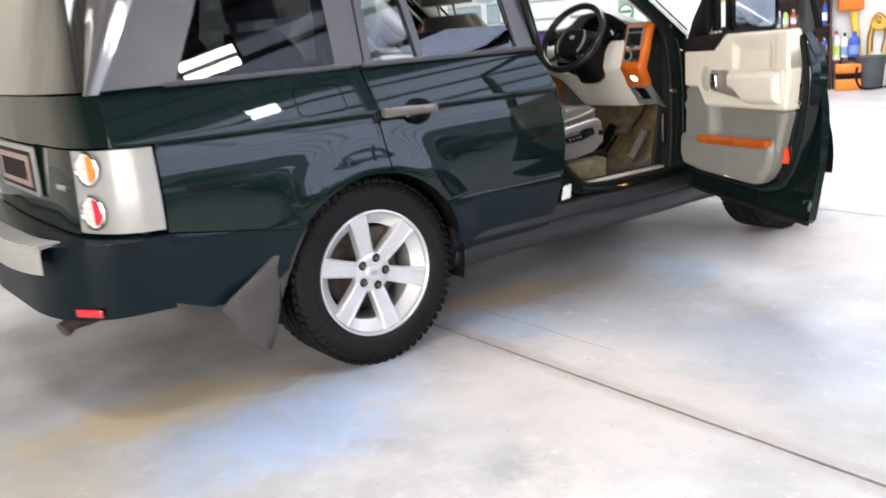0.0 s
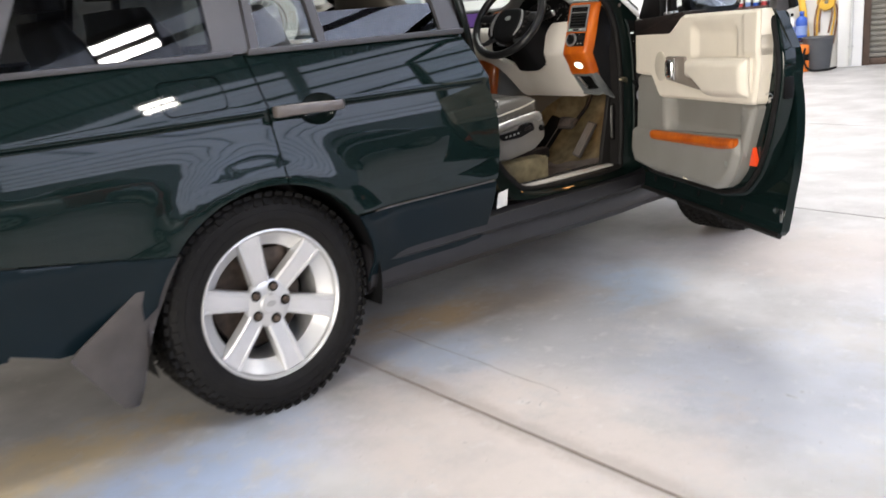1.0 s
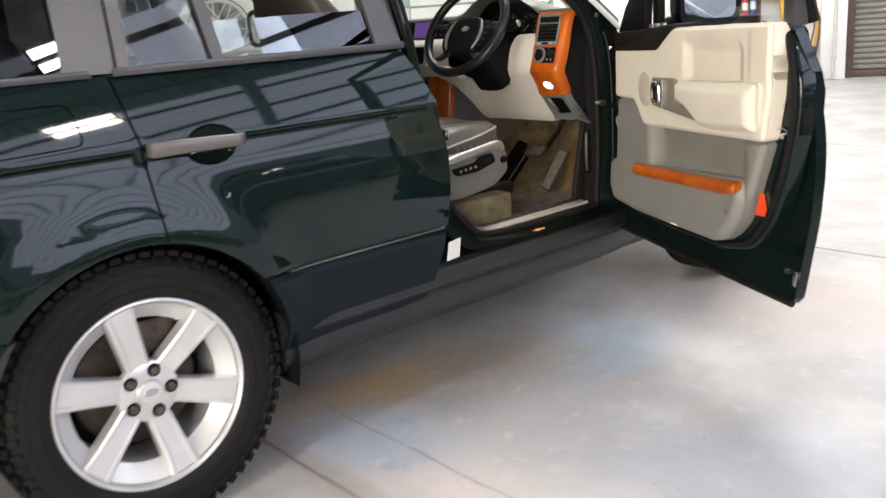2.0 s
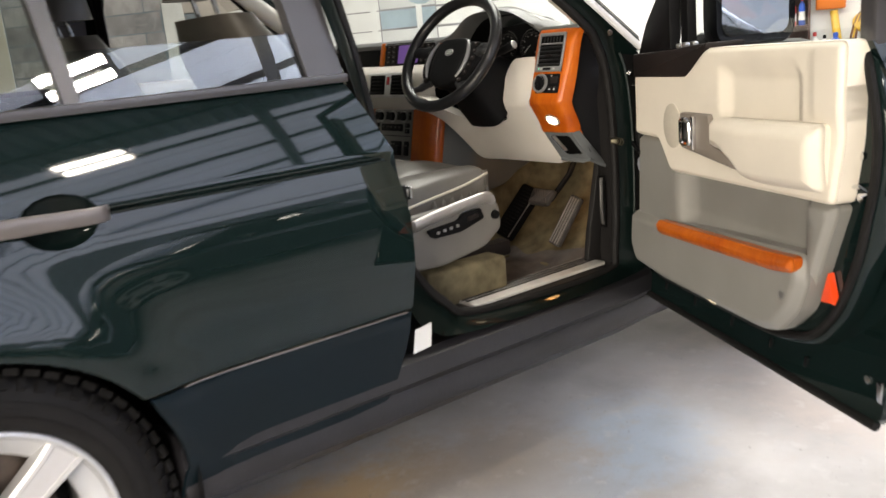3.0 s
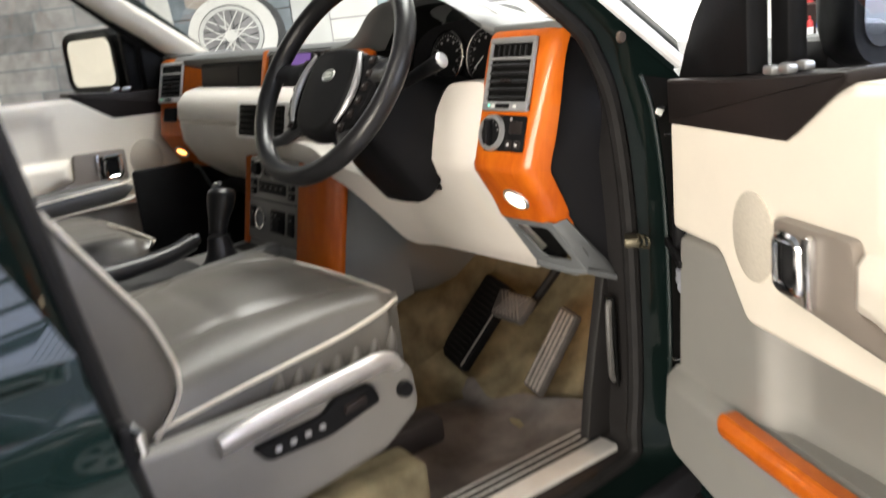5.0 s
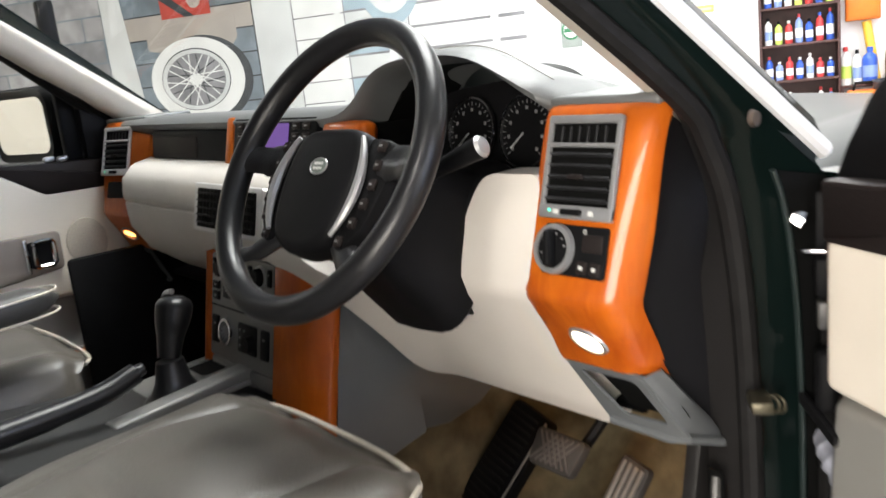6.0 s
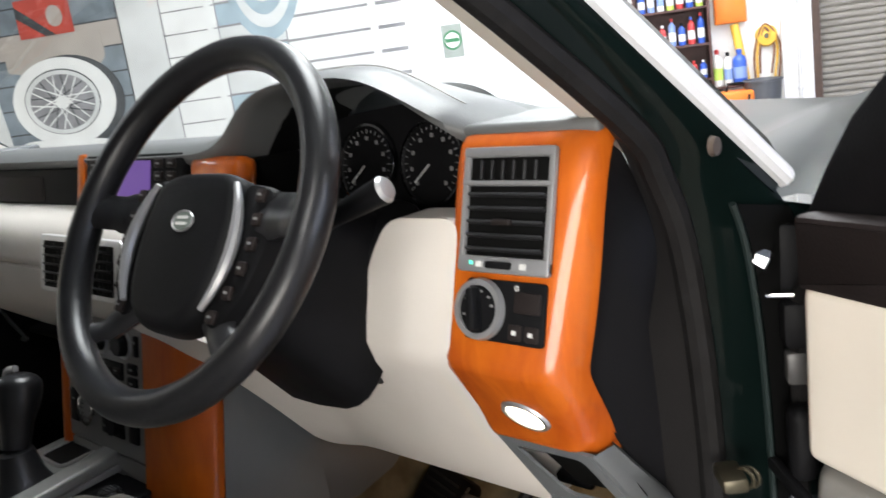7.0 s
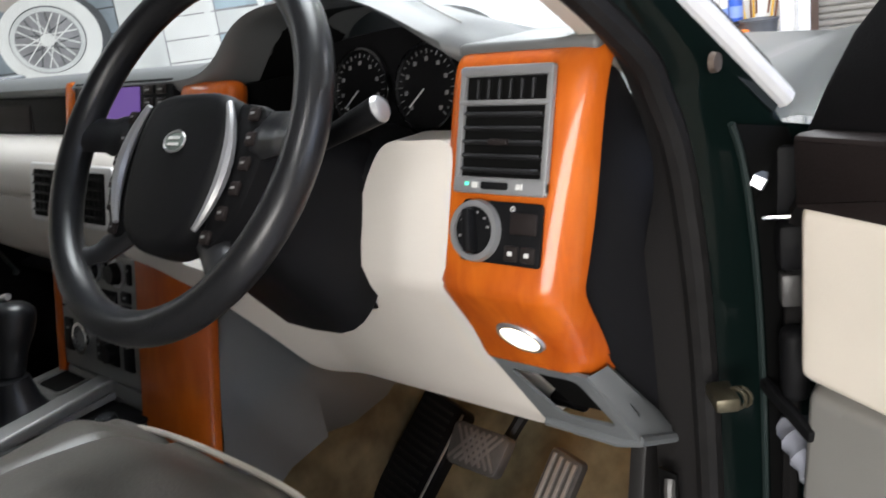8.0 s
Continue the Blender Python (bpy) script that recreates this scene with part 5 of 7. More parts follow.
def lip(x):
    """Height of the dash pad's front edge; it rises over the instruments."""
    h = 0.075 * math.exp(-abs((x - 0.462) / 0.185) ** 3.2)
    return 1.262 + h - (0.012 if x > 0.66 else 0)


def build_dash():
    # upper pad with the instrument hood
    secs = []
    for x in np.linspace(-0.80, 0.80, 81):
        z = lip(x)
        hood = ease(1.265, 1.33, z)
        yl = 1.805 - 0.015 * hood if x < 0.664 else 1.842
        end = 0.06 * abs(x / 0.8) ** 6
        deep = 0.060 - 0.042 * hood
        ring = [(x, 1.86, z - deep), (x, yl + 0.02, z - 0.6 * deep), (x, yl, z - 0.36 * deep), (x, yl - 0.004, z - 0.16 * deep), (x, yl + 0.008, z), (x, yl + 0.05, z + 0.004), (x, 1.92, z * 0.6 + 1.262 * 0.4 + 0.002), (x, 2.02 - end, 1.252 + 0.3 * (z - 1.262)), (x, 2.16 - end - 0.1 * x * x, 1.215)]
        secs.append(ring)
    dash = part("dashboard", loft(secs, closed_ring=False), DASH_TOP, car, "two-tone dashboard with cherry wood pods", 60)
    under_lip = lambda x: lip(x) - 0.060 + 0.042 * ease(1.265, 1.33, lip(x))
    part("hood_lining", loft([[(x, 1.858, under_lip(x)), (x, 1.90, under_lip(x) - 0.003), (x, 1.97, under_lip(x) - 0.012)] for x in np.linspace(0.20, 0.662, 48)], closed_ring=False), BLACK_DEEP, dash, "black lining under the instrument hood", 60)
    part("hood_stitch", tube([(x, 1.835, lip(x) + 0.0055) for x in np.linspace(0.28, 0.66, 40)], 0.0009, 5), GREY_TRIM, dash)
    part("vent_slot", box((0.30, 0.030, 0.006), 0.002, pose(0.50, 2.078, 1.247, -18, 0, -20)), BLACK, dash)
    # instrument recess and dials
    back = prism(softened([(-0.19, -0.09), (0.20, -0.09), (0.20, 0.03), (0.13, 0.060), (0.0, 0.072), (-0.13, 0.060), (-0.19, 0.03)], 0.03), 0.01, pose(0.47, 1.935, 1.215, 78, 0, 0))
    cl = part("instrument_panel", back, BLACK, dash, "black instrument panel behind the steering wheel")
    part("recess_floor", box((0.40, 0.14, 0.012), 0.004, pose(0.47, 1.865, 1.133, 8, 0, 0)), BLACK, cl)
    for x in (0.272, 0.668):
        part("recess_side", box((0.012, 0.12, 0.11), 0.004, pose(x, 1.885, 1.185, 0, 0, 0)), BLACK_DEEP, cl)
    for x, r, zz in ((0.405, 0.052, 1.214), (0.522, 0.052, 1.214), (0.615, 0.030, 1.20)):
        m = pose(x, 1.917, zz, 78, 0, 0)
        part("dial", lathe([(0.0, 0.0), (r - 0.004, 0.0)], m, 36), BLACK, cl)
        part("dial_ring", lathe([(r - 0.003, 0.0), (r - 0.002, 0.004), (r + 0.001, 0.004), (r + 0.002, 0.0)], m, 40), CHROME, cl)
        for k in range(25):
            a = radians(225 - 270 * k / 24)
            part("dial_mark", box((0.006 if k % 2 == 0 else 0.003, 0.0009, 0.001), 0.0, m @ pose((r - 0.009) * math.cos(a), (r - 0.009) * math.sin(a), 0.002, 0, 0, math.degrees(a))), DIM_PRINT, cl)
            if k % 3 == 0 and r > 0.04:
                part("dial_number", box((0.0045, 0.0050, 0.0008), 0.0, m @ pose((r - 0.018) * math.cos(a), (r - 0.018) * math.sin(a), 0.002)), DIM_PRINT, cl)
        a = radians(222)
        part("dial_needle", box((r * 0.62, 0.0014, 0.0015), 0.0, m @ pose(r * 0.36 * math.cos(a), r * 0.36 * math.sin(a), 0.004, 0, 0, 222)), PRINT, cl)
    # knee panel, cream
    knee = softened([(0.578, 1.180), (0.680, 1.182), (0.680, 1.04), (0.680, 1.005), (0.686, 0.937), (0.708, 0.862), (0.698, 0.838), (0.335, 0.838), (0.308, 0.917), (0.292, 0.955), (0.265, 0.998), (0.20, 1.026), (0.135, 1.034), (0.14, 1.075), (0.24, 1.064), (0.35, 0.987), (0.547, 0.984), (0.532, 1.03), (0.556, 1.14)], 0.022, 5)
    sheet("knee_panel", knee, lambda x, z: (x, dash_y(z) - 0.062 * ease(0.40, 0.24, x), z), CREAM_DASH, dash, "cream knee panel under the steering column", step=0.025, thick=0.05, inward=(0, 1, 0))
    # passenger side bolster, cream
    secs = []
    for x in np.linspace(-0.600, 0.22, 30):
        t = ease(-0.600, -0.53, x) * ease(0.22, 0.15, x)
        b = 0.005 + 0.032 * t
        secs.append([(x, 1.80, 1.178), (x, 1.765 - b, 1.170), (x, 1.74 - b, 1.145), (x, 1.735 - b, 1.11), (x, 1.737 - b, 1.098), (x, 1.742 - b, 1.095), (x, 1.737 - b, 1.092), (x, 1.74 - b, 1.04), (x, 1.775 - b, 0.98), (x, 1.85 - b, 0.925), (x, 1.93, 0.90)])
    part("passenger_bolster", loft(secs, closed_ring=False), CREAM_DASH, dash, "cream dashboard bolster with a glovebox line", 60)
    part("passenger_slot", box((0.385, 0.03, 0.065), 0.008, pose(-0.372, 1.81, 1.205, -8, 0, 0)), BLACK, dash, "dark recessed panel before the passenger")
    part("passenger_slot_insert", box((0.24, 0.01, 0.050), 0.006, pose(-0.435, 1.796, 1.203, -8, 0, 0)), DARK_TRIM, dash)
    for s in (1, -1):
        build_pod(dash, s)
    build_stack(dash)
    # screen base shelf, and the bulkhead that closes the footwell
    part("bulkhead", box((0.84, 0.02, 0.68), 0.0, pose(0.40, 2.27, 0.715, 0, 0, 0)), CARPET, dash)
    # passenger footwell closed with black sheets: its deep shade as colour
    part("passenger_bulkhead_shade", box((0.80, 0.02, 0.68), 0.0, pose(-0.42, 2.25, 0.715, 0, 0, 0)), BLACK, dash)
    part("passenger_kick_shade", box((0.02, 0.45, 0.48), 0.01, pose(-0.735, 1.83, 0.72)), BLACK, dash, "passenger footwell side, black to stand for its shade")
    part("passenger_footwell_shade", box((0.52, 0.40, 0.02), 0.004, pose(-0.46, 1.95, 0.52, 8, 0, 0)), BLACK, dash)
    part("under_dash", box((1.5, 0.34, 0.012), 0.004, pose(0, 2.02, 0.905, 12, 0, 0)), BLACK, dash)
    return dash


def build_pod(dash, s):
    """The wooden pod at one end of the dashboard: air vent, switches, courtesy lamp, tray below."""
    X = lambda x: s * x
    line = [(1.835, 1.262), (1.812, 1.258), (1.795, 1.235), (1.768, 1.15), (1.742, 1.065), (1.738, 1.045), (1.745, 1.028), (1.770, 0.985), (1.788, 0.948), (1.80, 0.940)]
    pts = curve([(0, y, z) for y, z in line], 4)
    wide = lambda z: float(np.interp(z, [0.94, 1.04, 1.25], [0.805, 0.814, 0.834]))
    secs = []
    for k, d in ((None, 0.05), (None, 0.012), (None, 0.003), (None, 0.0), (0.030, 0.0), (0.018, 0.004), (0.008, 0.012), (0.002, 0.024), (0.0, 0.045)):
        n = len(secs)
        ring = []
        for p in pts:
            x = (0.668, 0.668, 0.674, 0.684)[n] - (0.055 if s < 0 else 0) if k is None else wide(p.z) - k
            dd = d * (1 - 0.4 * ease(1.08, 1.25, p.z)) if k is not None else d
            ring.append((X(x), p.y + dd, p.z - (0.004 if d > 0.03 else 0)))
        secs.append(ring)
    pod = part("wood_pod", loft(secs, closed_ring=False), WOOD, dash, "glossy cherry wood dashboard pod", 50)
    part("pod_cap", box((0.162, 0.14, 0.014), 0.006, pose(X(0.748), 1.885, 1.262), 3), DASH_TOP, pod)
    # face frame: origin at the vent's middle, x to the driver's right, y up the face
    up = Vector((0, 1.795 - 1.742, 1.235 - 1.065)).normalized()
    right = Vector((1, 0, 0))
    nrm = right.cross(up)
    if nrm.y > 0:
        nrm = -nrm
    F = lambda cx, z: Matrix(((1, up.x, nrm.x, cx), (0, up.y, nrm.y, 1.742 + (z - 1.065) * (1.795 - 1.742) / (1.235 - 1.065)), (0, up.z, nrm.z, z), (0, 0, 0, 1)))
    cx = X(0.743)
    # passenger's surround takes the copy that is coloured as brightly lit
    frame_mat = BRIGHT_SILVER if s > 0 else LIT_SILVER
    V = F(cx + s * 0.003, 1.191) @ pose(0, 0, 0.0045) @ Matrix.Diagonal((1, 0.885, 1, 1))
    part("vent_frame", prism(rounded(0.108, 0.011, 0.004, cy=0.0615), 0.006, V, 0.002), frame_mat, pod, "satin silver vent surround")
    part("vent_frame", prism(rounded(0.108, 0.006, 0.0025, cy=0.0285), 0.006, V, 0.002), frame_mat, pod)
    part("vent_frame", prism(rounded(0.108, 0.018, 0.004, cy=-0.058), 0.006, V, 0.002), frame_mat, pod)
    for o in (-0.0505, 0.0505):
        part("vent_frame", prism(rounded(0.007, 0.13, 0.003, cx=o), 0.0055, V, 0.002), frame_mat, pod)
    part("vent_dark", prism(rounded(0.098, 0.125, 0.003), 0.0012, V), BLACK_DEEP, pod)
    for k in range(6):
        part("vent_fin", box((0.0022, 0.020, 0.004), 0.0, V @ pose(-0.032 + k * 0.0128, 0.0425, 0.003, 0, 20, 0)), SATIN_DARK, pod)
    for k in range(5):
        part("vent_louvre", box((0.090, 0.0035, 0.007), 0.001, V @ pose(0, 0.016 - k * 0.0145, 0.004, -25, 0, 0)), SATIN_DARK, pod)
    part("vent_tab", box((0.022, 0.007, 0.008), 0.002, V @ pose(0, -0.013, 0.008)), DARK_TRIM, pod)
    part("vent_wheel", box((0.030, 0.008, 0.006), 0.002, V @ pose(-0.002, -0.058, 0.007)), BLACK, pod)
    for o, mat in ((-0.026, PRINT), (0.026, PRINT)):
        part("vent_mark", box((0.007, 0.006, 0.001), 0.0, V @ pose(o, -0.058, 0.0065)), mat, pod)
    part("vent_dot", box((0.004, 0.004, 0.001), 0.0, V @ pose(-0.036, -0.057, 0.0065)), GREEN_GLOW, pod)
    # switch panel
    S = F(cx, 1.101) @ pose(0, 0, 0.002)
    if s > 0:
        part("switch_panel", prism(rounded(0.094, 0.058, 0.004, cx=0.006), 0.003, S, 0.001), BLACK, pod, "black light switch panel")
        K = S @ pose(-0.022, 0.0, 0.003)
        part("light_switch", lathe([(0.0, 0.004), (0.022, 0.004), (0.023, 0.0)], K, 36), BLACK, pod, "round headlamp switch")
        part("switch_ring", lathe([(0.0225, 0.0), (0.023, 0.006), (0.0285, 0.006), (0.030, 0.0)], K, 40), BRIGHT_SILVER, pod)
        part("switch_grip", box((0.010, 0.042, 0.016), 0.004, K @ pose(0, 0, 0.010, 0, 0, 8)), BLACK, pod)
        for a in (150, 115, 80, 45, 15, -160):
            part("switch_mark", box((0.0032, 0.0022, 0.0006), 0.0, K @ pose(0.0175 * math.cos(radians(a)), 0.0175 * math.sin(radians(a)), 0.0045)), DIM_PRINT, pod)
        part("dimmer", box((0.030, 0.020, 0.004), 0.002, S @ pose(0.033, 0.010, 0.003)), DARK_TRIM, pod)
        for o in (0.021, 0.040):
            part("switch_button", box((0.016, 0.015, 0.004), 0.002, S @ pose(o, -0.018, 0.003)), DARK_TRIM, pod)
            part("button_mark", box((0.005, 0.004, 0.0006), 0.0, S @ pose(o, -0.018, 0.0053)), PRINT, pod)
        part("panel_mark", lathe([(0.0025, 0.0), (0.0025, 0.0006), (0.0015, 0.0006)], S @ pose(0.020, 0.023, 0.0032), 12), PRINT, pod)
    else:
        part("switch_panel", prism(rounded(0.06, 0.04, 0.004), 0.004, S, 0.001), BLACK, pod)
    if s < 0:   # the passenger's pod is turned towards the cabin's middle
        mid = Matrix.Translation((-0.745, 1.78, 0))
        pod.matrix_basis = mid @ Matrix.Rotation(radians(15), 4, "Z") @ mid.inverted()
    # courtesy lamp in the lower slope
    d2 = Vector((0, 1.745 - 1.790, 1.028 - 0.948)).normalized()
    n2 = right.cross(d2)
    if n2.y > 0:
        n2 = -n2
    L = Matrix(((1, d2.x, n2.x, X(0.744)), (0, d2.y, n2.y, 1.767), (0, d2.z, n2.z, 0.989), (0, 0, 0, 1)))
    part("lamp_surround", lathe([(0.021, 0.0), (0.022, 0.003), (0.026, 0.003), (0.028, 0.0)], L @ pose(0, 0, 0.0, 0, 0, -14) @ Matrix.Diagonal((1.0, 0.72, 1, 1)), 32), SATIN_SILVER, pod)
    part("courtesy_lamp", lathe([(0.0, 0.003), (0.012, 0.0028), (0.0215, 0.001)], L @ pose(0, 0, 0.0, 0, 0, -14) @ Matrix.Diagonal((1.0, 0.72 if s > 0 else 0.4, 1, 1)), 32), COURTESY if s > 0 else SLIVER, pod, "lit round courtesy lamp")
    # grey tray under the pod, with a dark recess, and the black side cover
    T = lambda x, z: (X(x), 1.745 + (1.028 - z) * 0.5375, z)
    tray = [(0.684, 0.948), (0.802, 0.948), (0.828, 0.862), (0.80, 0.852), (0.708, 0.856)]
    hole = softened([(0.700, 0.936), (0.786, 0.938), (0.808, 0.876), (0.738, 0.872)], 0.010)
    t = sheet("side_tray", tray, T, COOL_GREY, dash, "grey side tray with a dark recess", step=0.03, holes=[hole], thick=0.004, inward=(0, 0.9, 0.5))
    wider = [(0.753 + (u - 0.753) * 1.3, 0.903 + (v - 0.903) * 1.3) for u, v in hole]
    sheet("tray_recess", wider, lambda x, z: (X(x), T(x, z)[1] + 0.020, z + 0.010), BLACK_DEEP, t, step=0.1, thick=0)
    # the tray's outer side, running back under the cover
    secs = []
    for k in range(7):
        q = k / 6
        f, r = Vector((X(0.802 + 0.026 * q), T(0, 0.948 - 0.086 * q)[1], 0.948 - 0.086 * q)), Vector((X(0.812 + 0.013 * q), 1.812 + 0.110 * q, 0.953 - 0.128 * q))
        secs.append([tuple(f + Vector((-X(0.004), -0.0005, 0))), tuple(f.lerp(r, 0.10)), tuple(f.lerp(r, 0.5)), tuple(r), tuple(r + Vector((-X(0.02), 0.02, 0)))])
    part("tray_side", loft(secs, closed_ring=False), COOL_GREY, t, "", 50)
    part("tray_lip", tube([(X(0.712), 1.835, 0.857), (X(0.80), 1.838, 0.853), (X(0.826), 1.836, 0.861), (X(0.826), 1.92, 0.825)], 0.006, 8), COOL_GREY, t)
    cover = [(1.835, 1.25), (1.785, 1.04), (1.815, 0.965), (1.92, 0.828), (1.925, 0.82), (1.965, 0.82), (1.965, 1.0), (1.94, 1.15), (1.88, 1.235)]
    part("side_cover", prism(softened(cover, 0.01), 0.012, Matrix(((0, 0, s, X(0.795)), (1, 0, 0, 0), (0, 1, 0, 0), (0, 0, 0, 1))), 0.003), DARK_COVER, dash, "matt black side cover")
    kick = [(1.85, 0.505), (1.87, 0.62), (1.925, 0.84), (2.0, 0.84), (2.0, 0.505)]
    k = part("kick_panel", prism(kick, 0.02, Matrix(((0, 0, s, X(0.765)), (1, 0, 0, 0), (0, 1, 0, 0), (0, 0, 0, 1))), 0.006), KICK, dash, "dark kick panel with a pull handle")
    part("pull_recess", box((0.024, 0.006, 0.165), 0.002, pose(X(0.828), 1.884, 0.72, 0, 0, -s * 11)), BLACK_DEEP, k)
    part("bonnet_pull", tube([(X(0.832), 1.880, 0.795), (X(0.834), 1.874, 0.785), (X(0.834), 1.872, 0.72), (X(0.834), 1.873, 0.66), (X(0.832), 1.880, 0.65)], 0.006, 8), DARK_GREY, k, "grey bonnet release handle")


def build_stack(dash):
    # twin centre vents in one silver surround
    C = Matrix(((1, 0, 0, 0.014), (0, 0.22, -0.975, 1.692), (0, 0.975, 0.22, 1.112), (0, 0, 0, 1)))
    stack = part("centre_vents", prism(rounded(0.262, 0.088, 0.008), 0.012, C, 0.004), LIT_SILVER, dash, "silver framed centre vents")
    for o in (-0.065, 0.065):
        part("vent_dark", prism(rounded(0.092, 0.070, 0.003, cx=o), 0.0015, C @ pose(0, 0, 0.012)), BLACK_DEEP, stack)
        for k in range(5):
            part("vent_louvre", box((0.088, 0.003, 0.006), 0.001, C @ pose(o, 0.026 - k * 0.013, 0.0145, -25, 0, 0)), BLACK, stack)
        for k in range(6):
            part("vent_vane", box((0.0015, 0.066, 0.002), 0.0, C @ pose(o - 0.035 + k * 0.014, 0, 0.0142)), BLACK, stack)
    part("hazard_switch", box((0.016, 0.030, 0.006), 0.002, C @ pose(0, 0.014, 0.013)), RED, stack, "red hazard switch")
    # screen with buttons, wood blocks beside it
    S = Matrix(((1, 0, 0, 0.005), (0, 0.24, -0.971, 1.805), (0, 0.971, 0.24, 1.213), (0, 0, 0, 1)))
    unit = part("screen_unit", prism(rounded(0.30, 0.086, 0.006), 0.012, S, 0.003), BLACK, dash, "dark display unit with a violet screen")
    part("screen", prism(rounded(0.122, 0.066, 0.003, cx=-0.002), 0.001, S @ pose(0, 0, 0.012)), SCREEN, unit)
    for sx in (-0.120, -0.088, 0.085, 0.120):
        for k in range(4):
            part("screen_button", box((0.024, 0.013, 0.005), 0.002, S @ pose(sx, 0.028 - k * 0.018, 0.013)), DARK_TRIM, unit)
            part("button_mark", box((0.010, 0.0025, 0.0005), 0.0, S @ pose(sx, 0.028 - k * 0.018, 0.0158)), DIM_PRINT, unit)
    part("wood_block", box((0.028, 0.03, 0.095), 0.008, S @ pose(-0.168, 0, 0.0) @ pose(0, 0, 0, 90, 0, 0)), WOOD, dash)
    part("wood_block", box((0.135, 0.035, 0.082), 0.014, pose(0.232, 1.806, 1.208, -14, 0, -4), 3), WOOD, dash, "cherry wood block beside the display")
    # lower control panel in two fields, its wood sides, leaning back towards the driver
    L = Matrix(((1, 0, 0, 0.010), (0, 0.196, -0.981, 1.684), (0, 0.981, 0.196, 0.930), (0, 0, 0, 1)))
    low = part("control_panel", prism(rounded(0.238, 0.192, 0.006), 0.02, L @ pose(0, 0, -0.014), 0.004), TAUPE_GREY, dash, "grey heater and radio control panel")
    part("panel_gap", box((0.232, 0.0025, 0.002), 0.0, L @ pose(0, 0.0, 0.0062)), BLACK_DEEP, low)
    part("panel_lip", prism(rounded(0.236, 0.030, 0.004), 0.012, L @ pose(0, -0.113, -0.008), 0.004), TAUPE_GREY, low)
    for k in range(3):
        m = L @ pose(-0.070 + k * 0.070, 0.070, 0.006)
        part("control_knob", lathe([(0.0, 0.014), (0.013, 0.014), (0.015, 0.010), (0.016, 0.0)], m, 24), BLACK, low)
        part("knob_ring", lathe([(0.0165, 0.0), (0.017, 0.003), (0.020, 0.003), (0.021, 0.0)], m, 24), SATIN_SILVER, low)
    for k in range(4):
        part("knob_button", box((0.013, 0.030, 0.006), 0.002, L @ pose(-0.105 + k * 0.070, 0.072, 0.006)), BLACK, low)
        part("button_mark", box((0.005, 0.003, 0.0006), 0.0, L @ pose(-0.105 + k * 0.070, 0.078, 0.0096)), DIM_PRINT, low)
    part("radio_slot", box((0.132, 0.026, 0.004), 0.002, L @ pose(0, 0.030, 0.007)), BLACK, low)
    for k in range(5):
        part("radio_button", box((0.019, 0.010, 0.004), 0.002, L @ pose(-0.050 + k * 0.025, 0.030, 0.009)), DARK_TRIM, low)
        part("button_mark", box((0.006, 0.002, 0.0006), 0.0, L @ pose(-0.050 + k * 0.025, 0.031, 0.0114)), DIM_PRINT, low)
    for o in (-0.094, 0.094):
        for v in (0.038, 0.018):
            part("knob_button", box((0.026, 0.016, 0.006), 0.002, L @ pose(o, v, 0.007)), BLACK, low)
            part("button_mark", box((0.008, 0.003, 0.0006), 0.0, L @ pose(o, v, 0.0104)), DIM_PRINT, low)
        part("knob_button", box((0.028, 0.052, 0.006), 0.003, L @ pose(o, -0.044, 0.007)), BLACK, low)
        part("button_mark", box((0.008, 0.003, 0.0006), 0.0, L @ pose(o, -0.034, 0.0104)), DIM_PRINT, low)
    m = L @ pose(-0.050, -0.044, 0.006)
    part("clock_face", lathe([(0.0, 0.004), (0.019, 0.004)], m, 28), DIM_PRINT, low, "small pale dial")
    for k in range(12):
        part("clock_mark", box((0.004, 0.0012, 0.0008), 0.0, m @ pose(0.015 * math.cos(k * math.pi / 6), 0.015 * math.sin(k * math.pi / 6), 0.0045, 0, 0, 30 * k)), BLACK, low)
    part("knob_ring", lathe([(0.019, 0.0), (0.020, 0.007), (0.025, 0.007), (0.026, 0.0)], m, 28), CHROME, low)
    part("knob_button", box((0.068, 0.052, 0.005), 0.003, L @ pose(0.030, -0.044, 0.007)), BLACK, low)
    part("control_knob", lathe([(0.0, 0.012), (0.014, 0.012), (0.016, 0.0)], L @ pose(0.046, -0.050, 0.009), 20), BLACK, low)
    for u, v in ((0.006, -0.030), (0.006, -0.044), (0.006, -0.058), (0.022, -0.030), (0.022, -0.044)):
        part("button_mark", box((0.006, 0.004, 0.0006), 0.0, L @ pose(u, v, 0.0098)), DIM_PRINT, low)
    front = lambda z: 1.684 - (0.930 - z) * 0.20
    secs = []
    for t in np.linspace(0, 1, 10):
        z = 1.025 - 0.375 * t
        secs.append([(x, front(z) + d, z) for x, d in ((0.131, 0.03), (0.132, 0.002), (0.138, -0.010), (0.175, -0.010), (0.215, 0.0), (0.240, 0.012), (0.253, 0.026), (0.257, 0.040), (0.252, 0.046))])
    part("wood_column", loft(secs, closed_ring=False), WOOD, dash, "curved cherry wood side of the centre stack", 60)
    secs = []
    for t in np.linspace(0, 1, 6):
        z = 1.025 - 0.21 * t
        secs.append([(x, front(z) + d, z) for x, d in ((-0.111, 0.02), (-0.113, -0.008), (-0.120, -0.012), (-0.130, -0.008), (-0.136, 0.02), (-0.138, 0.2))])
    part("wood_column", loft(secs, closed_ring=False), WOOD, dash, "narrow cherry wood edge", 60)
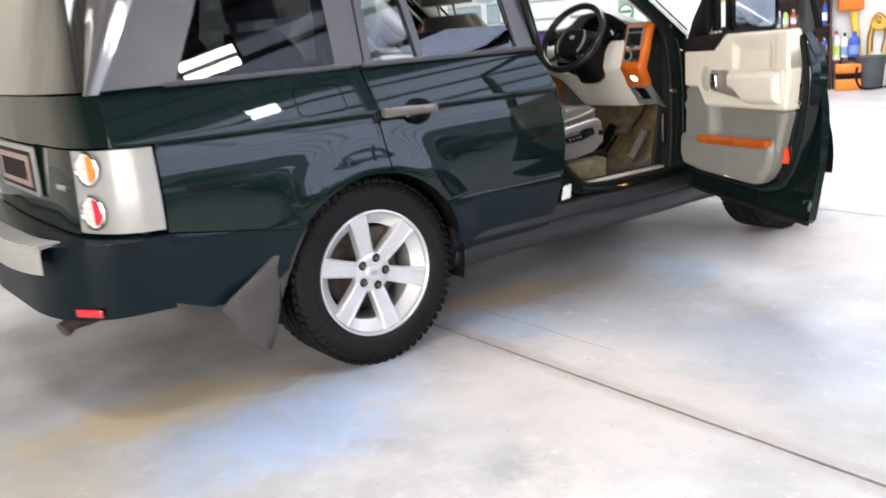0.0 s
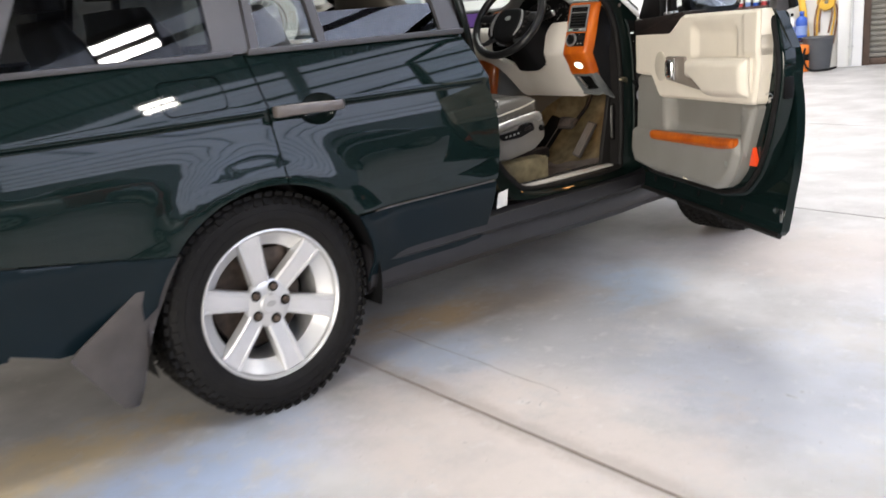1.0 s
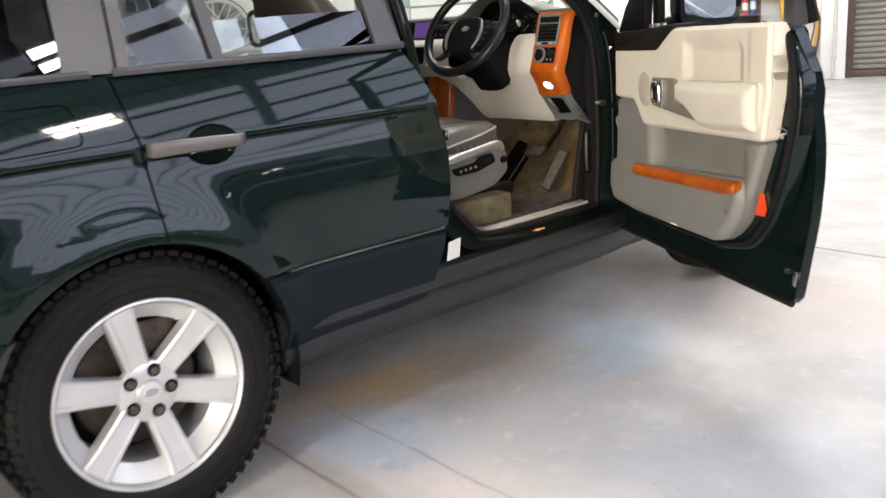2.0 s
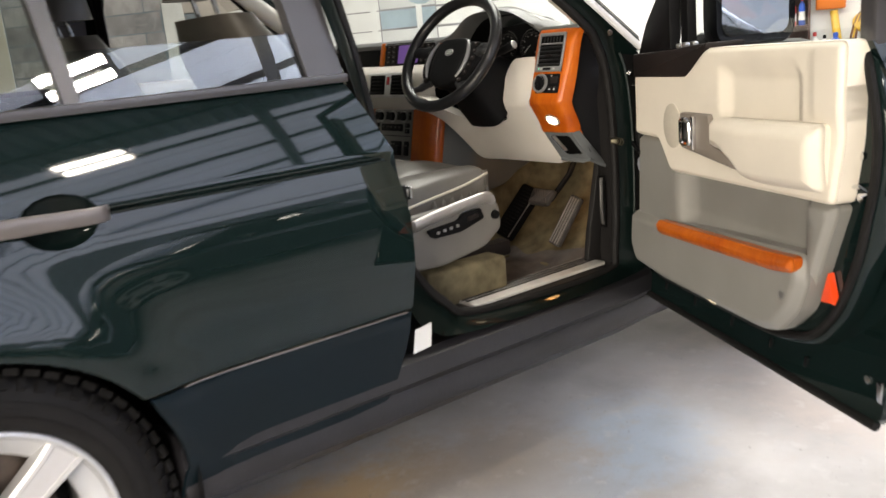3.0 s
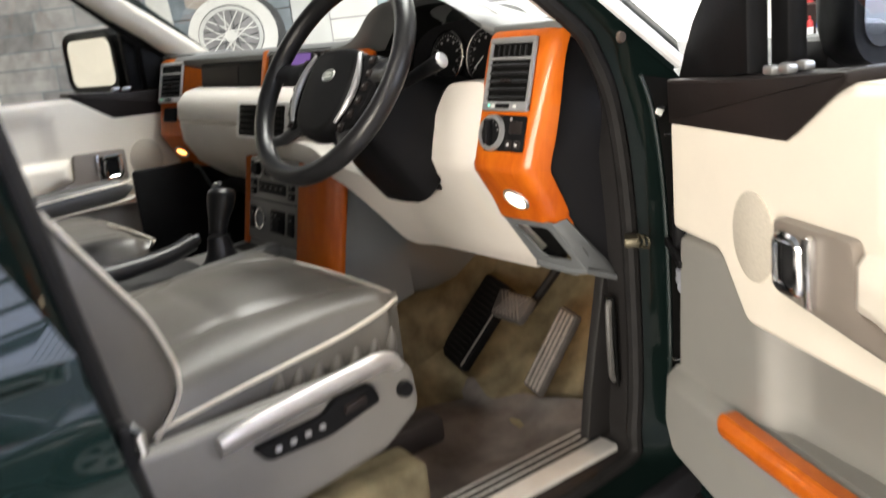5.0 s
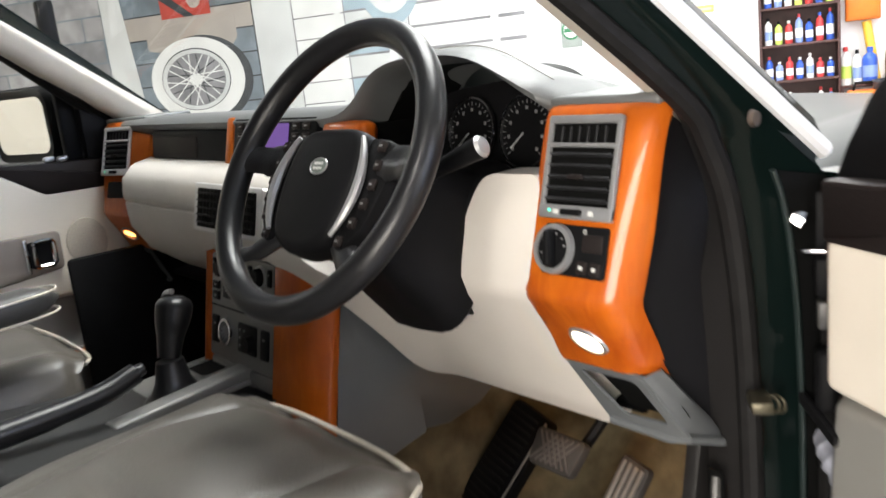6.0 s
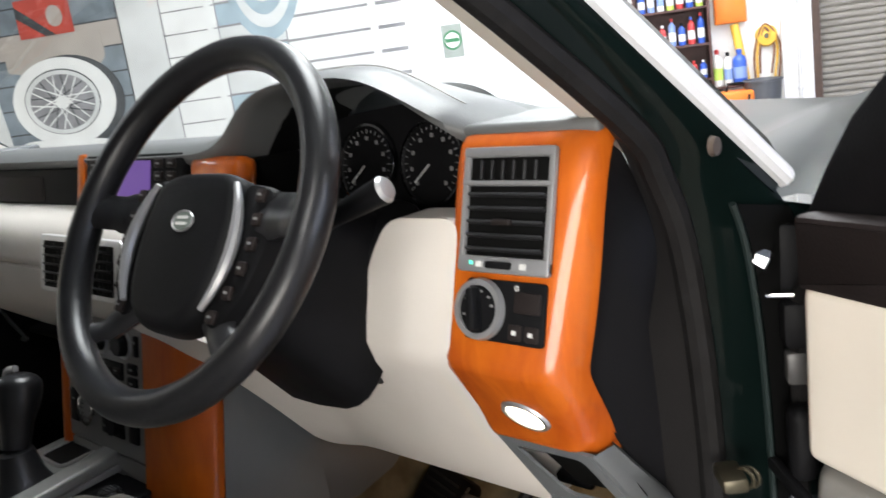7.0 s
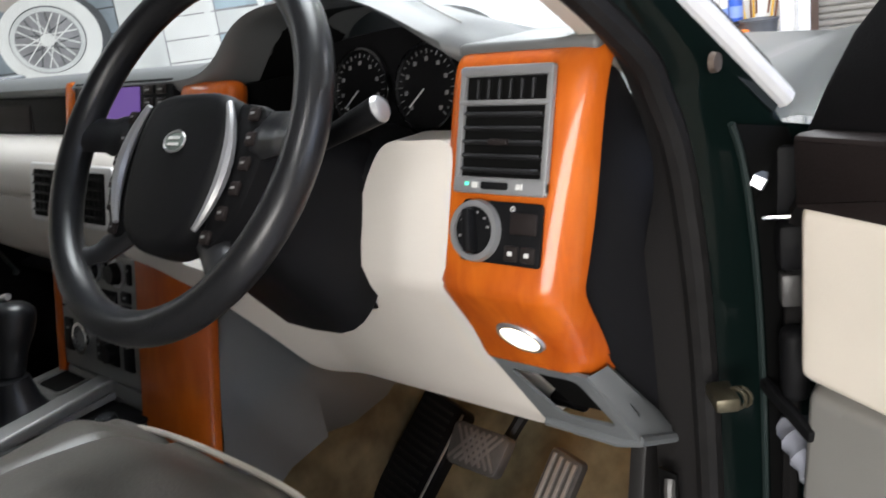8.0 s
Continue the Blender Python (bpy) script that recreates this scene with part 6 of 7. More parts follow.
    # grey tunnel side beside the driver's foot, in two panels, and the carpet below it
    def side_panel(name, rows, mat, label, roll=0.0):
        secs = []
        for y, x, zt, zb, lean in rows:
            secs.append([(u, y + lean * (z - 0.93), z) for u, z in ((x - 0.05, zt), (x, zt - 0.02), (x + 0.010, zt * 0.65 + zb * 0.35), (x + 0.018, zt * 0.3 + zb * 0.7), (x + 0.024, zb + 0.006), (x + 0.016 - roll, zb))])
        return part(name, loft(secs, closed_ring=False), mat, dash, label, 60)
    side_panel("tunnel_side", ((1.728, 0.243, 1.00, 0.60, 0.2), (1.735, 0.246, 1.00, 0.61, 0.19), (1.76, 0.252, 0.99, 0.655, 0.12), (1.79, 0.259, 0.98, 0.692, 0.05), (1.845, 0.268, 0.95, 0.712, 0.0)), COOL_GREY, "grey tunnel side panel")
    side_panel("tunnel_rear_side", ((1.849, 0.260, 0.95, 0.716, 0.0), (1.90, 0.270, 0.90, 0.712, 0.0), (1.97, 0.268, 0.88, 0.722, 0.0), (2.05, 0.26, 0.88, 0.76, 0.0), (2.25, 0.245, 0.88, 0.82, 0.0)), COOL_GREY, "grey tunnel side panel near the bulkhead")
    side_panel("tunnel_carpet", ((1.66, 0.226, 0.62, 0.46, 0.0), (1.75, 0.248, 0.70, 0.46, 0.0), (1.85, 0.258, 0.73, 0.46, 0.0), (2.0, 0.256, 0.76, 0.48, 0.0), (2.25, 0.24, 0.86, 0.60, 0.0)), CARPET, "tan carpet on the tunnel's lower side", -0.02)


DARK_COVER = material("black_side_cover", (0.0105, 0.0105, 0.012), rough=0.55, vary=0.12, scale=9, bump=0.1, bump_scale=420, spec=0.12)
GREEN_GLOW = glowing("green_mark", (0.1, 0.8, 0.5), 0.6)
TAUPE_GREY = material("panel_grey", (0.20, 0.195, 0.185), rough=0.42, metal=0.2, vary=0.06)
SATIN_DARK = material("dark_satin", (0.03, 0.03, 0.032), rough=0.3, metal=0.3)
build_dash()

# ---------- steering wheel ----------
SW = pose(0.478, 1.601, 1.216, 0, 0, 3.5) @ pose(0, 0, 0, 90 - 33.3, 0, 0)    # z towards the driver, y up the wheel


def build_steering():
    R, r = 0.1855, 0.0178
    pts = [SW @ Vector((R * math.cos(a), R * math.sin(a), 0)) for a in np.linspace(0, 2 * math.pi, 73)[:-1]]
    rim = part("steering_wheel", tube(pts, r, 16, closed=True), BLACK_LEATHER, car, "black leather steering wheel with silver spoke trim", 60)
    pad = softened([(-0.070, 0.040), (-0.045, 0.056), (0.045, 0.056), (0.070, 0.040), (0.078, -0.02), (0.066, -0.085), (0.030, -0.112), (-0.030, -0.112), (-0.066, -0.085), (-0.078, -0.02)], 0.03, 5)
    part("airbag_pad", prism(pad, 0.036, SW @ pose(0, 0, -0.034), 0.016, 4), BLACK, rim, "black airbag pad with an oval badge", 50)
    part("pad_back", prism([(u * 0.9, v * 0.9) for u, v in pad], 0.05, SW @ pose(0, 0, -0.08), 0.0), BLACK, rim)
    for s in (1, -1):
        cluster = softened([(s * 0.066, 0.046), (s * 0.112, 0.040), (s * 0.124, -0.01), (s * 0.112, -0.065), (s * 0.080, -0.105), (s * 0.060, -0.095), (s * 0.078, -0.02)], 0.014)
        part("switch_pod", prism(cluster if s > 0 else cluster[::-1], 0.026, SW @ pose(0, 0, -0.034), 0.008), BLACK, rim)
        sp = [SW @ Vector(v) for v in ((s * 0.10, 0.015, -0.020), (s * 0.14, 0.012, -0.012), (s * 0.180, 0.010, 0.0))]
        part("upper_spoke", tube(curve(sp, 4), [0.026] * 4 + [0.022] * 4 + [0.018], 10, flat=0.45), BLACK_LEATHER, rim, "", 60)
        sp = [SW @ Vector(v) for v in ((s * 0.065, -0.088, -0.022), (s * 0.105, -0.118, -0.014), (s * 0.132, -0.130, 0.0))]
        part("lower_spoke", tube(curve(sp, 4), [0.018] * 4 + [0.013] * 4 + [0.012], 10, flat=0.5), SATIN_DARK, rim, "", 60)
        arc = [SW @ Vector((s * (0.086 - 0.020 * (t * 2 - 1) ** 2), 0.040 - 0.125 * t, 0.0)) for t in np.linspace(0, 1, 12)]
        part("spoke_trim", tube(arc, [0.0032 + 0.0034 * math.sin(math.pi * k / 11) for k in range(12)], 8), BRIGHT_SILVER, rim, "curved satin silver trim")
        for k, (u, v) in enumerate(((0.100, 0.030), (0.104, 0.006), (0.105, -0.018), (0.101, -0.042), (0.092, -0.066), (0.078, -0.090))):
            part("wheel_button", box((0.014, 0.014, 0.006), 0.003, SW @ pose(s * u, v, -0.006)), DARK_TRIM, rim)
            part("button_mark", box((0.005, 0.0022, 0.0006), 0.0, SW @ pose(s * u, v, -0.0026)), DIM_PRINT, rim)
    part("wheel_badge", lathe([(0.0, 0.002), (0.015, 0.0016), (0.017, 0.0)], SW @ pose(0, 0.0, 0.002) @ Matrix.Diagonal((1, 0.62, 1, 1)), 28), GREEN_BADGE, rim, "oval green badge")
    part("badge_rim", tube([SW @ Vector((0.0165 * math.cos(a), 0.0105 * math.sin(a), 0.003)) for a in np.linspace(0, 2 * math.pi, 29)[:-1]], 0.0013, 6, closed=True), SATIN_SILVER, rim)
    for dv in (0.0035, -0.003):
        part("badge_bar", box((0.018, 0.003, 0.0006), 0.0, SW @ pose(0, dv, 0.0042)), PRINT, rim)
    # column shroud and stalks
    col = SW @ pose(0, 0, 0)
    secs = []
    for d, w, h in ((-0.06, 0.060, 0.055), (-0.10, 0.070, 0.075), (-0.17, 0.085, 0.10), (-0.24, 0.09, 0.12)):
        secs.append([col @ Vector((w * math.copysign(abs(math.cos(a)) ** 0.5, math.cos(a)), -0.02 + h * math.copysign(abs(math.sin(a)) ** 0.5, math.sin(a)), d)) for a in np.linspace(0, 2 * math.pi, 25)[:-1]])
    part("column_shroud", loft(secs), BLACK, car, "black steering column shroud", 50)
    part("column_boot", box((0.24, 0.12, 0.22), 0.03, pose(0.44, 1.84, 1.07, 20, 0, 0), 3), BLACK, car)
    for s in (1, -1):
        a, b = SW @ Vector((s * 0.06, 0.01, -0.085)), SW @ Vector((s * 0.180, 0.064, -0.080))
        st = part("stalk", tube([a, a.lerp(b, 0.5), a.lerp(b, 0.78), b], [0.009, 0.010, 0.0125, 0.0140], 14), BLACK, car, "black column stalk with a silver end")
        d = (b - a).normalized()
        part("stalk_end", lathe([(0.0, 0.005), (0.011, 0.004), (0.0138, 0.0)], Matrix.Translation(b) @ d.to_track_quat("Z", "Y").to_matrix().to_4x4(), 20), SATIN_SILVER, st)
    part("ignition", lathe([(0.0, 0.012), (0.016, 0.012), (0.018, 0.0)], pose(0.535, 1.79, 1.125, 80, 0, 25), 20), BLACK, car)


build_steering()

# ---------- seats ----------
def cushion(cx, y0, y1, w, z, rise=0.012, dome=0.062, fall=0.075):
    """A padded seat cushion with raised bolsters and a rolled front edge; it climbs by rise towards its front."""
    secs = []
    for t in np.linspace(0, 1, 41):
        y = y0 + (y1 - y0) * t
        roll = ease(0.80, 1.0, t)
        back = ease(0.1, 0.0, t)
        ring = []
        for u in np.linspace(-1, 1, 61):
            a = abs(u)
            bol = 0.010 * ease(0.55, 0.80, a) * (1 - ease(0.86, 1.0, a) * 1.1)
            drop = (0.030 - 0.018 * ease(0.7, 1.0, t)) * ease(0.90, 1.0, a) ** 1.5
            seam = -0.007 * math.exp(-((a - 0.56) / 0.026) ** 2) * ease(0.25, 0.35, t) - 0.006 * math.exp(-((t - 0.42 - 0.05 * a) / 0.022) ** 2) * (a < 0.56)
            puff = dome * (1 - a ** 2.4) * math.sin(math.pi * min(1, 0.14 + t * 0.86)) ** 1.2 + 0.004 * math.sin(9 * u + 5 * t) * math.sin(7 * t)
            zz = z + bol - drop + puff + seam - fall * roll ** 2 * (0.35 + 0.65 * (1 - a ** 3)) - 0.03 * back + rise * t
            wr = 1 - 0.10 * roll ** 2
            ring.append((cx + u * w / 2 * wr, y - 0.05 * roll * a ** 4, zz))
        ring += [(cx + w / 2 * 0.985 * (1 - 0.08 * roll), y - 0.05 * roll, z - 0.13), (cx - w / 2 * 0.985 * (1 - 0.08 * roll), y - 0.05 * roll, z - 0.13)]
        secs.append(ring)
    return loft(secs)


def backrest(cx, w, foot, top, z0, z1, lean):
    secs = []
    for t in np.linspace(0, 1, 14):
        zc = z0 + (z1 - z0) * t
        yc = foot + (top - foot) * t
        ww = w * (1 - 0.10 * t - 0.22 * ease(0.82, 1.0, t))
        ring = []
        for k in range(28):
            a = 2 * math.pi * k / 28
            ca, sa = math.cos(a), math.sin(a)
            u = math.copysign(abs(ca) ** 0.55, ca)
            d = 0.065 * math.copysign(abs(sa) ** 0.7, sa) * (1 - 0.35 * ease(0.8, 1, t))
            if sa > 0.2:
                d += 0.030 * ease(0.6, 0.9, abs(u)) * (1 - t * 0.4)
            ring.append((cx + u * ww / 2, yc + d, zc))
        secs.append(ring)
    return loft(secs)


def build_seat(cx, s, label, back=0.0):
    seat = part("front_seat", cushion(cx, 1.06, 1.612, 0.52, 0.800, 0.070, 0.066, 0.040), LEATHER, car, label, 60)
    part("seat_piping", tube(curve([(cx + s * 0.262, 1.09, 0.786), (cx + s * 0.262, 1.245, 0.810), (cx + s * 0.262, 1.337, 0.823), (cx + s * 0.261, 1.437, 0.837), (cx + s * 0.252, 1.515, 0.850), (cx + s * 0.234, 1.552, 0.853), (cx + s * 0.20, 1.582, 0.848), (cx + s * 0.10, 1.608, 0.839), (cx - s * 0.05, 1.615, 0.836), (cx - s * 0.15, 1.603, 0.842), (cx - s * 0.21, 1.578, 0.850)], 8), 0.004, 6), PIPING, seat, "pale piping")
    for k in range(7):
        y = 1.33 + k * 0.034
        part("skirt_fold", tube(curve([(cx + s * 0.254, y, 0.812 + 0.010 * k / 6), (cx + s * 0.262, y - 0.012, 0.788), (cx + s * 0.254, y - 0.03, 0.755)], 4), [0.002, 0.005, 0.008, 0.010, 0.010, 0.009, 0.007, 0.004, 0.002], 8), LEATHER, seat, "", 60)
    part("backrest", backrest(cx, 0.52, 1.075, 0.84, 0.80, 1.37, 0), LEATHER, seat, "leather backrest with side bolsters", 60)
    edge = curve([(0, 1.134, 0.781), (0, 1.172, 0.827), (0, 1.180, 0.862), (0, 1.175, 0.895), (0, 1.156, 0.949), (0, 1.128, 0.997), (0, 1.090, 1.060), (0, 1.035, 1.150), (0, 0.985, 1.230)], 4)
    secs = []
    for i, p in enumerate(edge):
        g = math.sin(math.pi * min(1, 0.12 + 0.85 * i / (len(edge) - 1))) ** 0.5
        secs.append([(cx + s * (0.262 + dx * g), p.y + dy * g, p.z) for dx, dy in ((-0.004, -0.004), (0.006, -0.022), (0.010, -0.07), (0.008, -0.16), (-0.05, -0.20), (-0.11, -0.14), (-0.115, -0.06), (-0.07, -0.012), (-0.03, -0.001))])
    part("side_bolster", loft(secs), LEATHER, seat, "padded backrest bolster with pale piping", 60)
    part("back_piping", tube([Vector((cx + s * 0.262, p.y, p.z)) for p in edge], 0.004, 6), PIPING, seat)
    part("headrest", backrest(cx, 0.28, 0.82, 0.80, 1.42, 1.60, 0), LEATHER, seat, "padded headrest", 60)
    for o in (-0.06, 0.06):
        part("headrest_post", tube([(cx + o, 0.85, 1.33), (cx + o, 0.82, 1.46)], 0.007, 8), CHROME, seat)
    # side cover with silver trim and switches
    X = cx + s * 0.32
    M = Matrix(((0, 0, s, X), (1, 0, 0, 0), (0, 1, 0, 0), (0, 0, 0, 1)))
    cover = softened([(1.02, 0.79), (1.49, 0.80), (1.525, 0.775), (1.53, 0.70), (1.46, 0.655), (1.30, 0.632), (1.16, 0.64), (1.10, 0.70), (1.02, 0.70)], 0.02)
    part("seat_cover", prism(cover, 0.03, M @ pose(0, 0, -0.03), 0.012, 3), SEAT_GREY, seat, "grey plastic seat side cover", 50)
    trim = [Vector((X + s * 0.004, y, z)) for y, z in ((1.195, 0.768), (1.27, 0.781), (1.40, 0.797), (1.468, 0.802), (1.494, 0.783))]
    part("chrome_trim", tube(curve(trim, 5), [0.024, 0.026] + [0.027] * 12 + [0.025, 0.023, 0.020, 0.018, 0.015, 0.013, 0.011], 14, flat=0.5), CHROME_SATIN, seat, "chromed seat trim", 60)
    sw = softened([(1.24, 0.748), (1.355, 0.757), (1.375, 0.775), (1.44, 0.778), (1.452, 0.745), (1.36, 0.722), (1.26, 0.722)], 0.01)
    part("switch_panel", prism(sw, 0.012, M @ pose(0, 0, 0.0), 0.003), BLACK, seat, "black seat switch panel")
    for k in range(4):
        part("seat_switch", box((0.010, 0.008, 0.006), 0.002, M @ pose(1.275 + 0.024 * k, 0.737 + 0.002 * k, 0.013)), SATIN_SILVER, seat)
    part("seat_switch", box((0.040, 0.014, 0.010), 0.004, M @ pose(1.405, 0.757, 0.014, 0, 0, 10)), DARK_TRIM, seat)
    part("seat_dial", lathe([(0.0, 0.012), (0.012, 0.010), (0.014, 0.0)], M @ pose(1.50, 0.745, 0.0), 16), BLACK, seat)
    part("seat_base", box((0.46, 0.52, 0.20), 0.02, pose(cx, 1.28, 0.60)), DARK_TRIM, seat)
    seat.matrix_basis = Matrix.Translation((0, -back, 0)) @ seat.matrix_basis
    return seat


CHROME_SATIN = material("satin_chrome", (0.55, 0.53, 0.51), rough=0.34, metal=0.7, vary=0.04)
ARM_GREY = material("armrest_leather", (0.06, 0.058, 0.055), rough=0.42, vary=0.12, scale=14, bump=0.12, bump_scale=260)
build_seat(0.425, 1, "grey leather driver's seat with pale piping")
build_seat(-0.445, -1, "grey leather passenger seat with pale piping", 0.11)


def build_armrest(cx, y0, y1, z, rise, label):
    """A slim padded armrest with a rounded nose, folded down from the seat's inner side."""
    secs = []
    for t in np.linspace(0, 1, 15):
        y = y0 + (y1 - y0) * t
        n = math.sqrt(max(0.0, 1 - ease(0.80, 1.0, t) ** 2)) * 0.85 + 0.15
        mid = z + rise * t
        ring = []
        for k in range(20):
            q = 2 * math.pi * k / 20
            ring.append((cx + 0.040 * math.copysign(abs(math.cos(q)) ** 0.6, math.cos(q)) * n, y, mid + 0.026 * math.copysign(abs(math.sin(q)) ** 0.7, math.sin(q)) * n + 0.004 * math.sin(3 * t)))
        secs.append(ring)
    arm = part("seat_armrest", loft(secs), ARM_GREY, car, label, 60)
    for h in (0.018, -0.020):
        line = [Vector((cx + o * (0.039 if t < 0.9 else 0.036), y0 + (y1 - y0) * t, z + rise * t + h)) for o, t in ((1, 0.0), (1, 0.5), (1, 0.82), (0.9, 0.93), (0.4, 0.985), (-0.4, 0.985), (-0.9, 0.93), (-1, 0.82), (-1, 0.0))]
        part("armrest_piping", tube(curve(line, 4), 0.0022, 6), PIPING, arm, "pale piping")


build_armrest(-0.205, 1.08, 1.44, 0.975, 0.020, "slim grey leather armrest of the passenger seat")
for cx in (0.42, -0.42):
    rear = part("rear_seat", backrest(cx, 0.62, 0.02, -0.18, 0.78, 1.36, 0), LEATHER, car, "grey leather rear seat back", 60)
    part("headrest", backrest(cx, 0.28, -0.17, -0.20, 1.40, 1.58, 0), BLACK_LEATHER, rear, "dark rear headrest", 60)
part("rear_seat_cushion", box((1.3, 0.5, 0.2), 0.05, pose(0, 0.28, 0.74), 3), LEATHER, car)

# ---------- cabin floor, console, pedals ----------
PEDAL = material("pedal_rubber", (0.046, 0.040, 0.037), rough=0.6, vary=0.35, scale=30)
PEDAL_RIB = material("pedal_rib_dark", (0.11, 0.095, 0.088), rough=0.55, vary=0.3, scale=30)
PEDAL_LIGHT = material("pedal_rib_grey", (0.20, 0.18, 0.165), rough=0.5, vary=0.2, scale=30)
secs = []
for y, z in ((0.45, 0.45), (1.2, 0.45), (1.80, 0.455), (1.98, 0.50), (2.16, 0.66), (2.28, 0.86)):
    secs.append([(x, y, z + (0.10 * ease(0.34, 0.26, abs(x)))) for x in np.linspace(-0.80, 0.80, 33)])
part("cabin_carpet", loft(secs, closed_ring=False), CARPET, car, "tan cabin carpet", 60)
part("carpet_block", box((0.09, 0.285, 0.135), 0.014, pose(0.722, 1.372, 0.556, 0, 0, -3), 3), CARPET, car, "soiled tan carpet flap beside the sill")
part("seat_rail", box((0.05, 0.42, 0.05), 0.01, pose(0.665, 1.40, 0.615)), DARK_TRIM, car)
mat_line = softened([(0.30, 1.42), (0.745, 1.42), (0.755, 1.86), (0.70, 1.97), (0.50, 1.95), (0.45, 1.90), (0.34, 1.94), (0.30, 1.85)], 0.03)
sheet("floor_mat", mat_line, lambda x, y: (x, y, 0.472 + 0.006 * math.sin(x * 23 + y * 9) + 0.005 * math.sin(y * 31 - x * 11) + 0.06 * ease(1.86, 2.0, y) + 0.03 * ease(0.70, 0.76, x)), MAT, car, "grey-brown rubber floor mat, creased", step=0.025, thick=0.008, inward=(0, 0, -1))
pedals = part("brake_pedal", prism(softened([(-0.048, -0.032), (0.048, -0.032), (0.055, 0.030), (-0.055, 0.030)], 0.012), 0.016, pose(0.482, 1.967, 0.685, 50, 0, -3), 0.004), PEDAL, car, "worn rubber brake pedal with a diamond pattern")
for k in range(5):
    for sgn in (1, -1):
        part("pedal_rib", box((0.062, 0.004, 0.003), 0.0, pose(0.482, 1.967, 0.685, 50, 0, -3) @ pose(-0.024 + 0.012 * k, 0, 0.0165, 0, 0, 52 * sgn)), PEDAL_RIB, pedals)
part("pedal_arm", tube([(0.50, 1.985, 0.675), (0.535, 2.05, 0.76), (0.55, 2.10, 0.86)], 0.010, 8), BLACK, pedals)
acc = part("accelerator_pedal", prism(rounded(0.056, 0.185, 0.008), 0.014, pose(0.586, 1.972, 0.610, 62, 0, 0) @ pose(0, 0, 0, 0, 0, -14), 0.004), PEDAL, car, "ribbed accelerator pedal")
for k in range(4):
    part("pedal_rib", box((0.006, 0.172, 0.004), 0.001, pose(0.586, 1.972, 0.610, 62, 0, 0) @ pose(0, 0, 0, 0, 0, -14) @ pose(-0.018 + 0.012 * k, 0, 0.0155)), PEDAL_LIGHT, acc)
rest = part("footrest", prism(rounded(0.105, 0.215, 0.012), 0.02, pose(0.335, 1.985, 0.612, 52, 0, 0) @ pose(0, 0, 0, 0, 0, -13), 0.006), BLACK, car, "black ribbed footrest")
for k in range(15):
    part("footrest_rib", box((0.072, 0.005, 0.004), 0.0, pose(0.335, 1.985, 0.612, 52, 0, 0) @ pose(0, 0, 0, 0, 0, -13) @ pose(-0.008, -0.093 + k * 0.0132, 0.0205)), RUBBER, rest)
part("footrest_edge", tube([pose(0.335, 1.985, 0.612, 52, 0, 0) @ pose(0, 0, 0, 0, 0, -13) @ Vector((0.043, v, 0.021)) for v in (-0.10, 0.10)], 0.0022, 6), PEDAL_LIGHT, rest)
# console with gear lever
CONSOLE = material("console_dark", (0.028, 0.028, 0.028), rough=0.5, vary=0.12, scale=9, bump=0.1, bump_scale=420, spec=0.25)
console = part("centre_console", loft([[(x, y, z) for x, z in ((-0.17, 0.5), (-0.175, zt - 0.02), (-0.16, zt), (0.15, zt), (0.165, zt - 0.02), (0.165, 0.5))] for y, zt in ((0.95, 0.90), (1.20, 0.90), (1.24, 0.84), (1.45, 0.82), (1.62, 0.80), (1.70, 0.80))]), CONSOLE, car, "dark grey centre console", 40)
part("console_top", prism(rounded(0.20, 0.24, 0.02), 0.010, pose(-0.05, 1.56, 0.806, 3, 0, 0), 0.004), TAUPE_GREY, console, "grey console top with a small tray")
part("tray_recess", prism(rounded(0.075, 0.060, 0.010), 0.003, pose(-0.075, 1.640, 0.8185, 3, 0, 0)), BLACK_DEEP, console)
part("tray_rim", tube([pose(-0.075, 1.640, 0.8215, 3, 0, 0) @ Vector((u, v, 0)) for u, v in rounded(0.082, 0.067, 0.012)], 0.0035, 6, closed=True), TAUPE_GREY, console)
part("console_bar", box((0.042, 0.27, 0.020), 0.005, pose(0.037, 1.545, 0.824, 3, 0, 6), 3), TAUPE_GREY, console, "satin grey bar along the console")
part("socket_tray", prism(rounded(0.088, 0.15, 0.015), 0.006, pose(0.108, 1.590, 0.800, 3, 0, 0), 0.002), BLACK, console, "black tray with a round socket cap")
cap = part("socket_cap", lathe([(0.0, 0.012), (0.013, 0.012), (0.015, 0.009), (0.016, 0.0)], pose(0.105, 1.612, 0.806, 3, 0, 0), 20), BLACK_LEATHER, console)
for k in range(3):
    part("cap_rib", tube([pose(0.105, 1.612, 0.8185, 3, 0, 0) @ Vector((u, -0.005 + 0.005 * k, 0)) for u in (-0.008, 0.008)], 0.0012, 5), SATIN_DARK, cap)
part("lever_gaiter", loft([[(-0.010 + r * math.cos(a), 1.545 + r * 1.2 * math.sin(a), z) for a in np.linspace(0, 2 * math.pi, 21)[:-1]] for r, z in ((0.046, 0.815), (0.034, 0.826), (0.026, 0.845), (0.020, 0.88))]), BLACK_LEATHER, console, "black gaiter", 60)
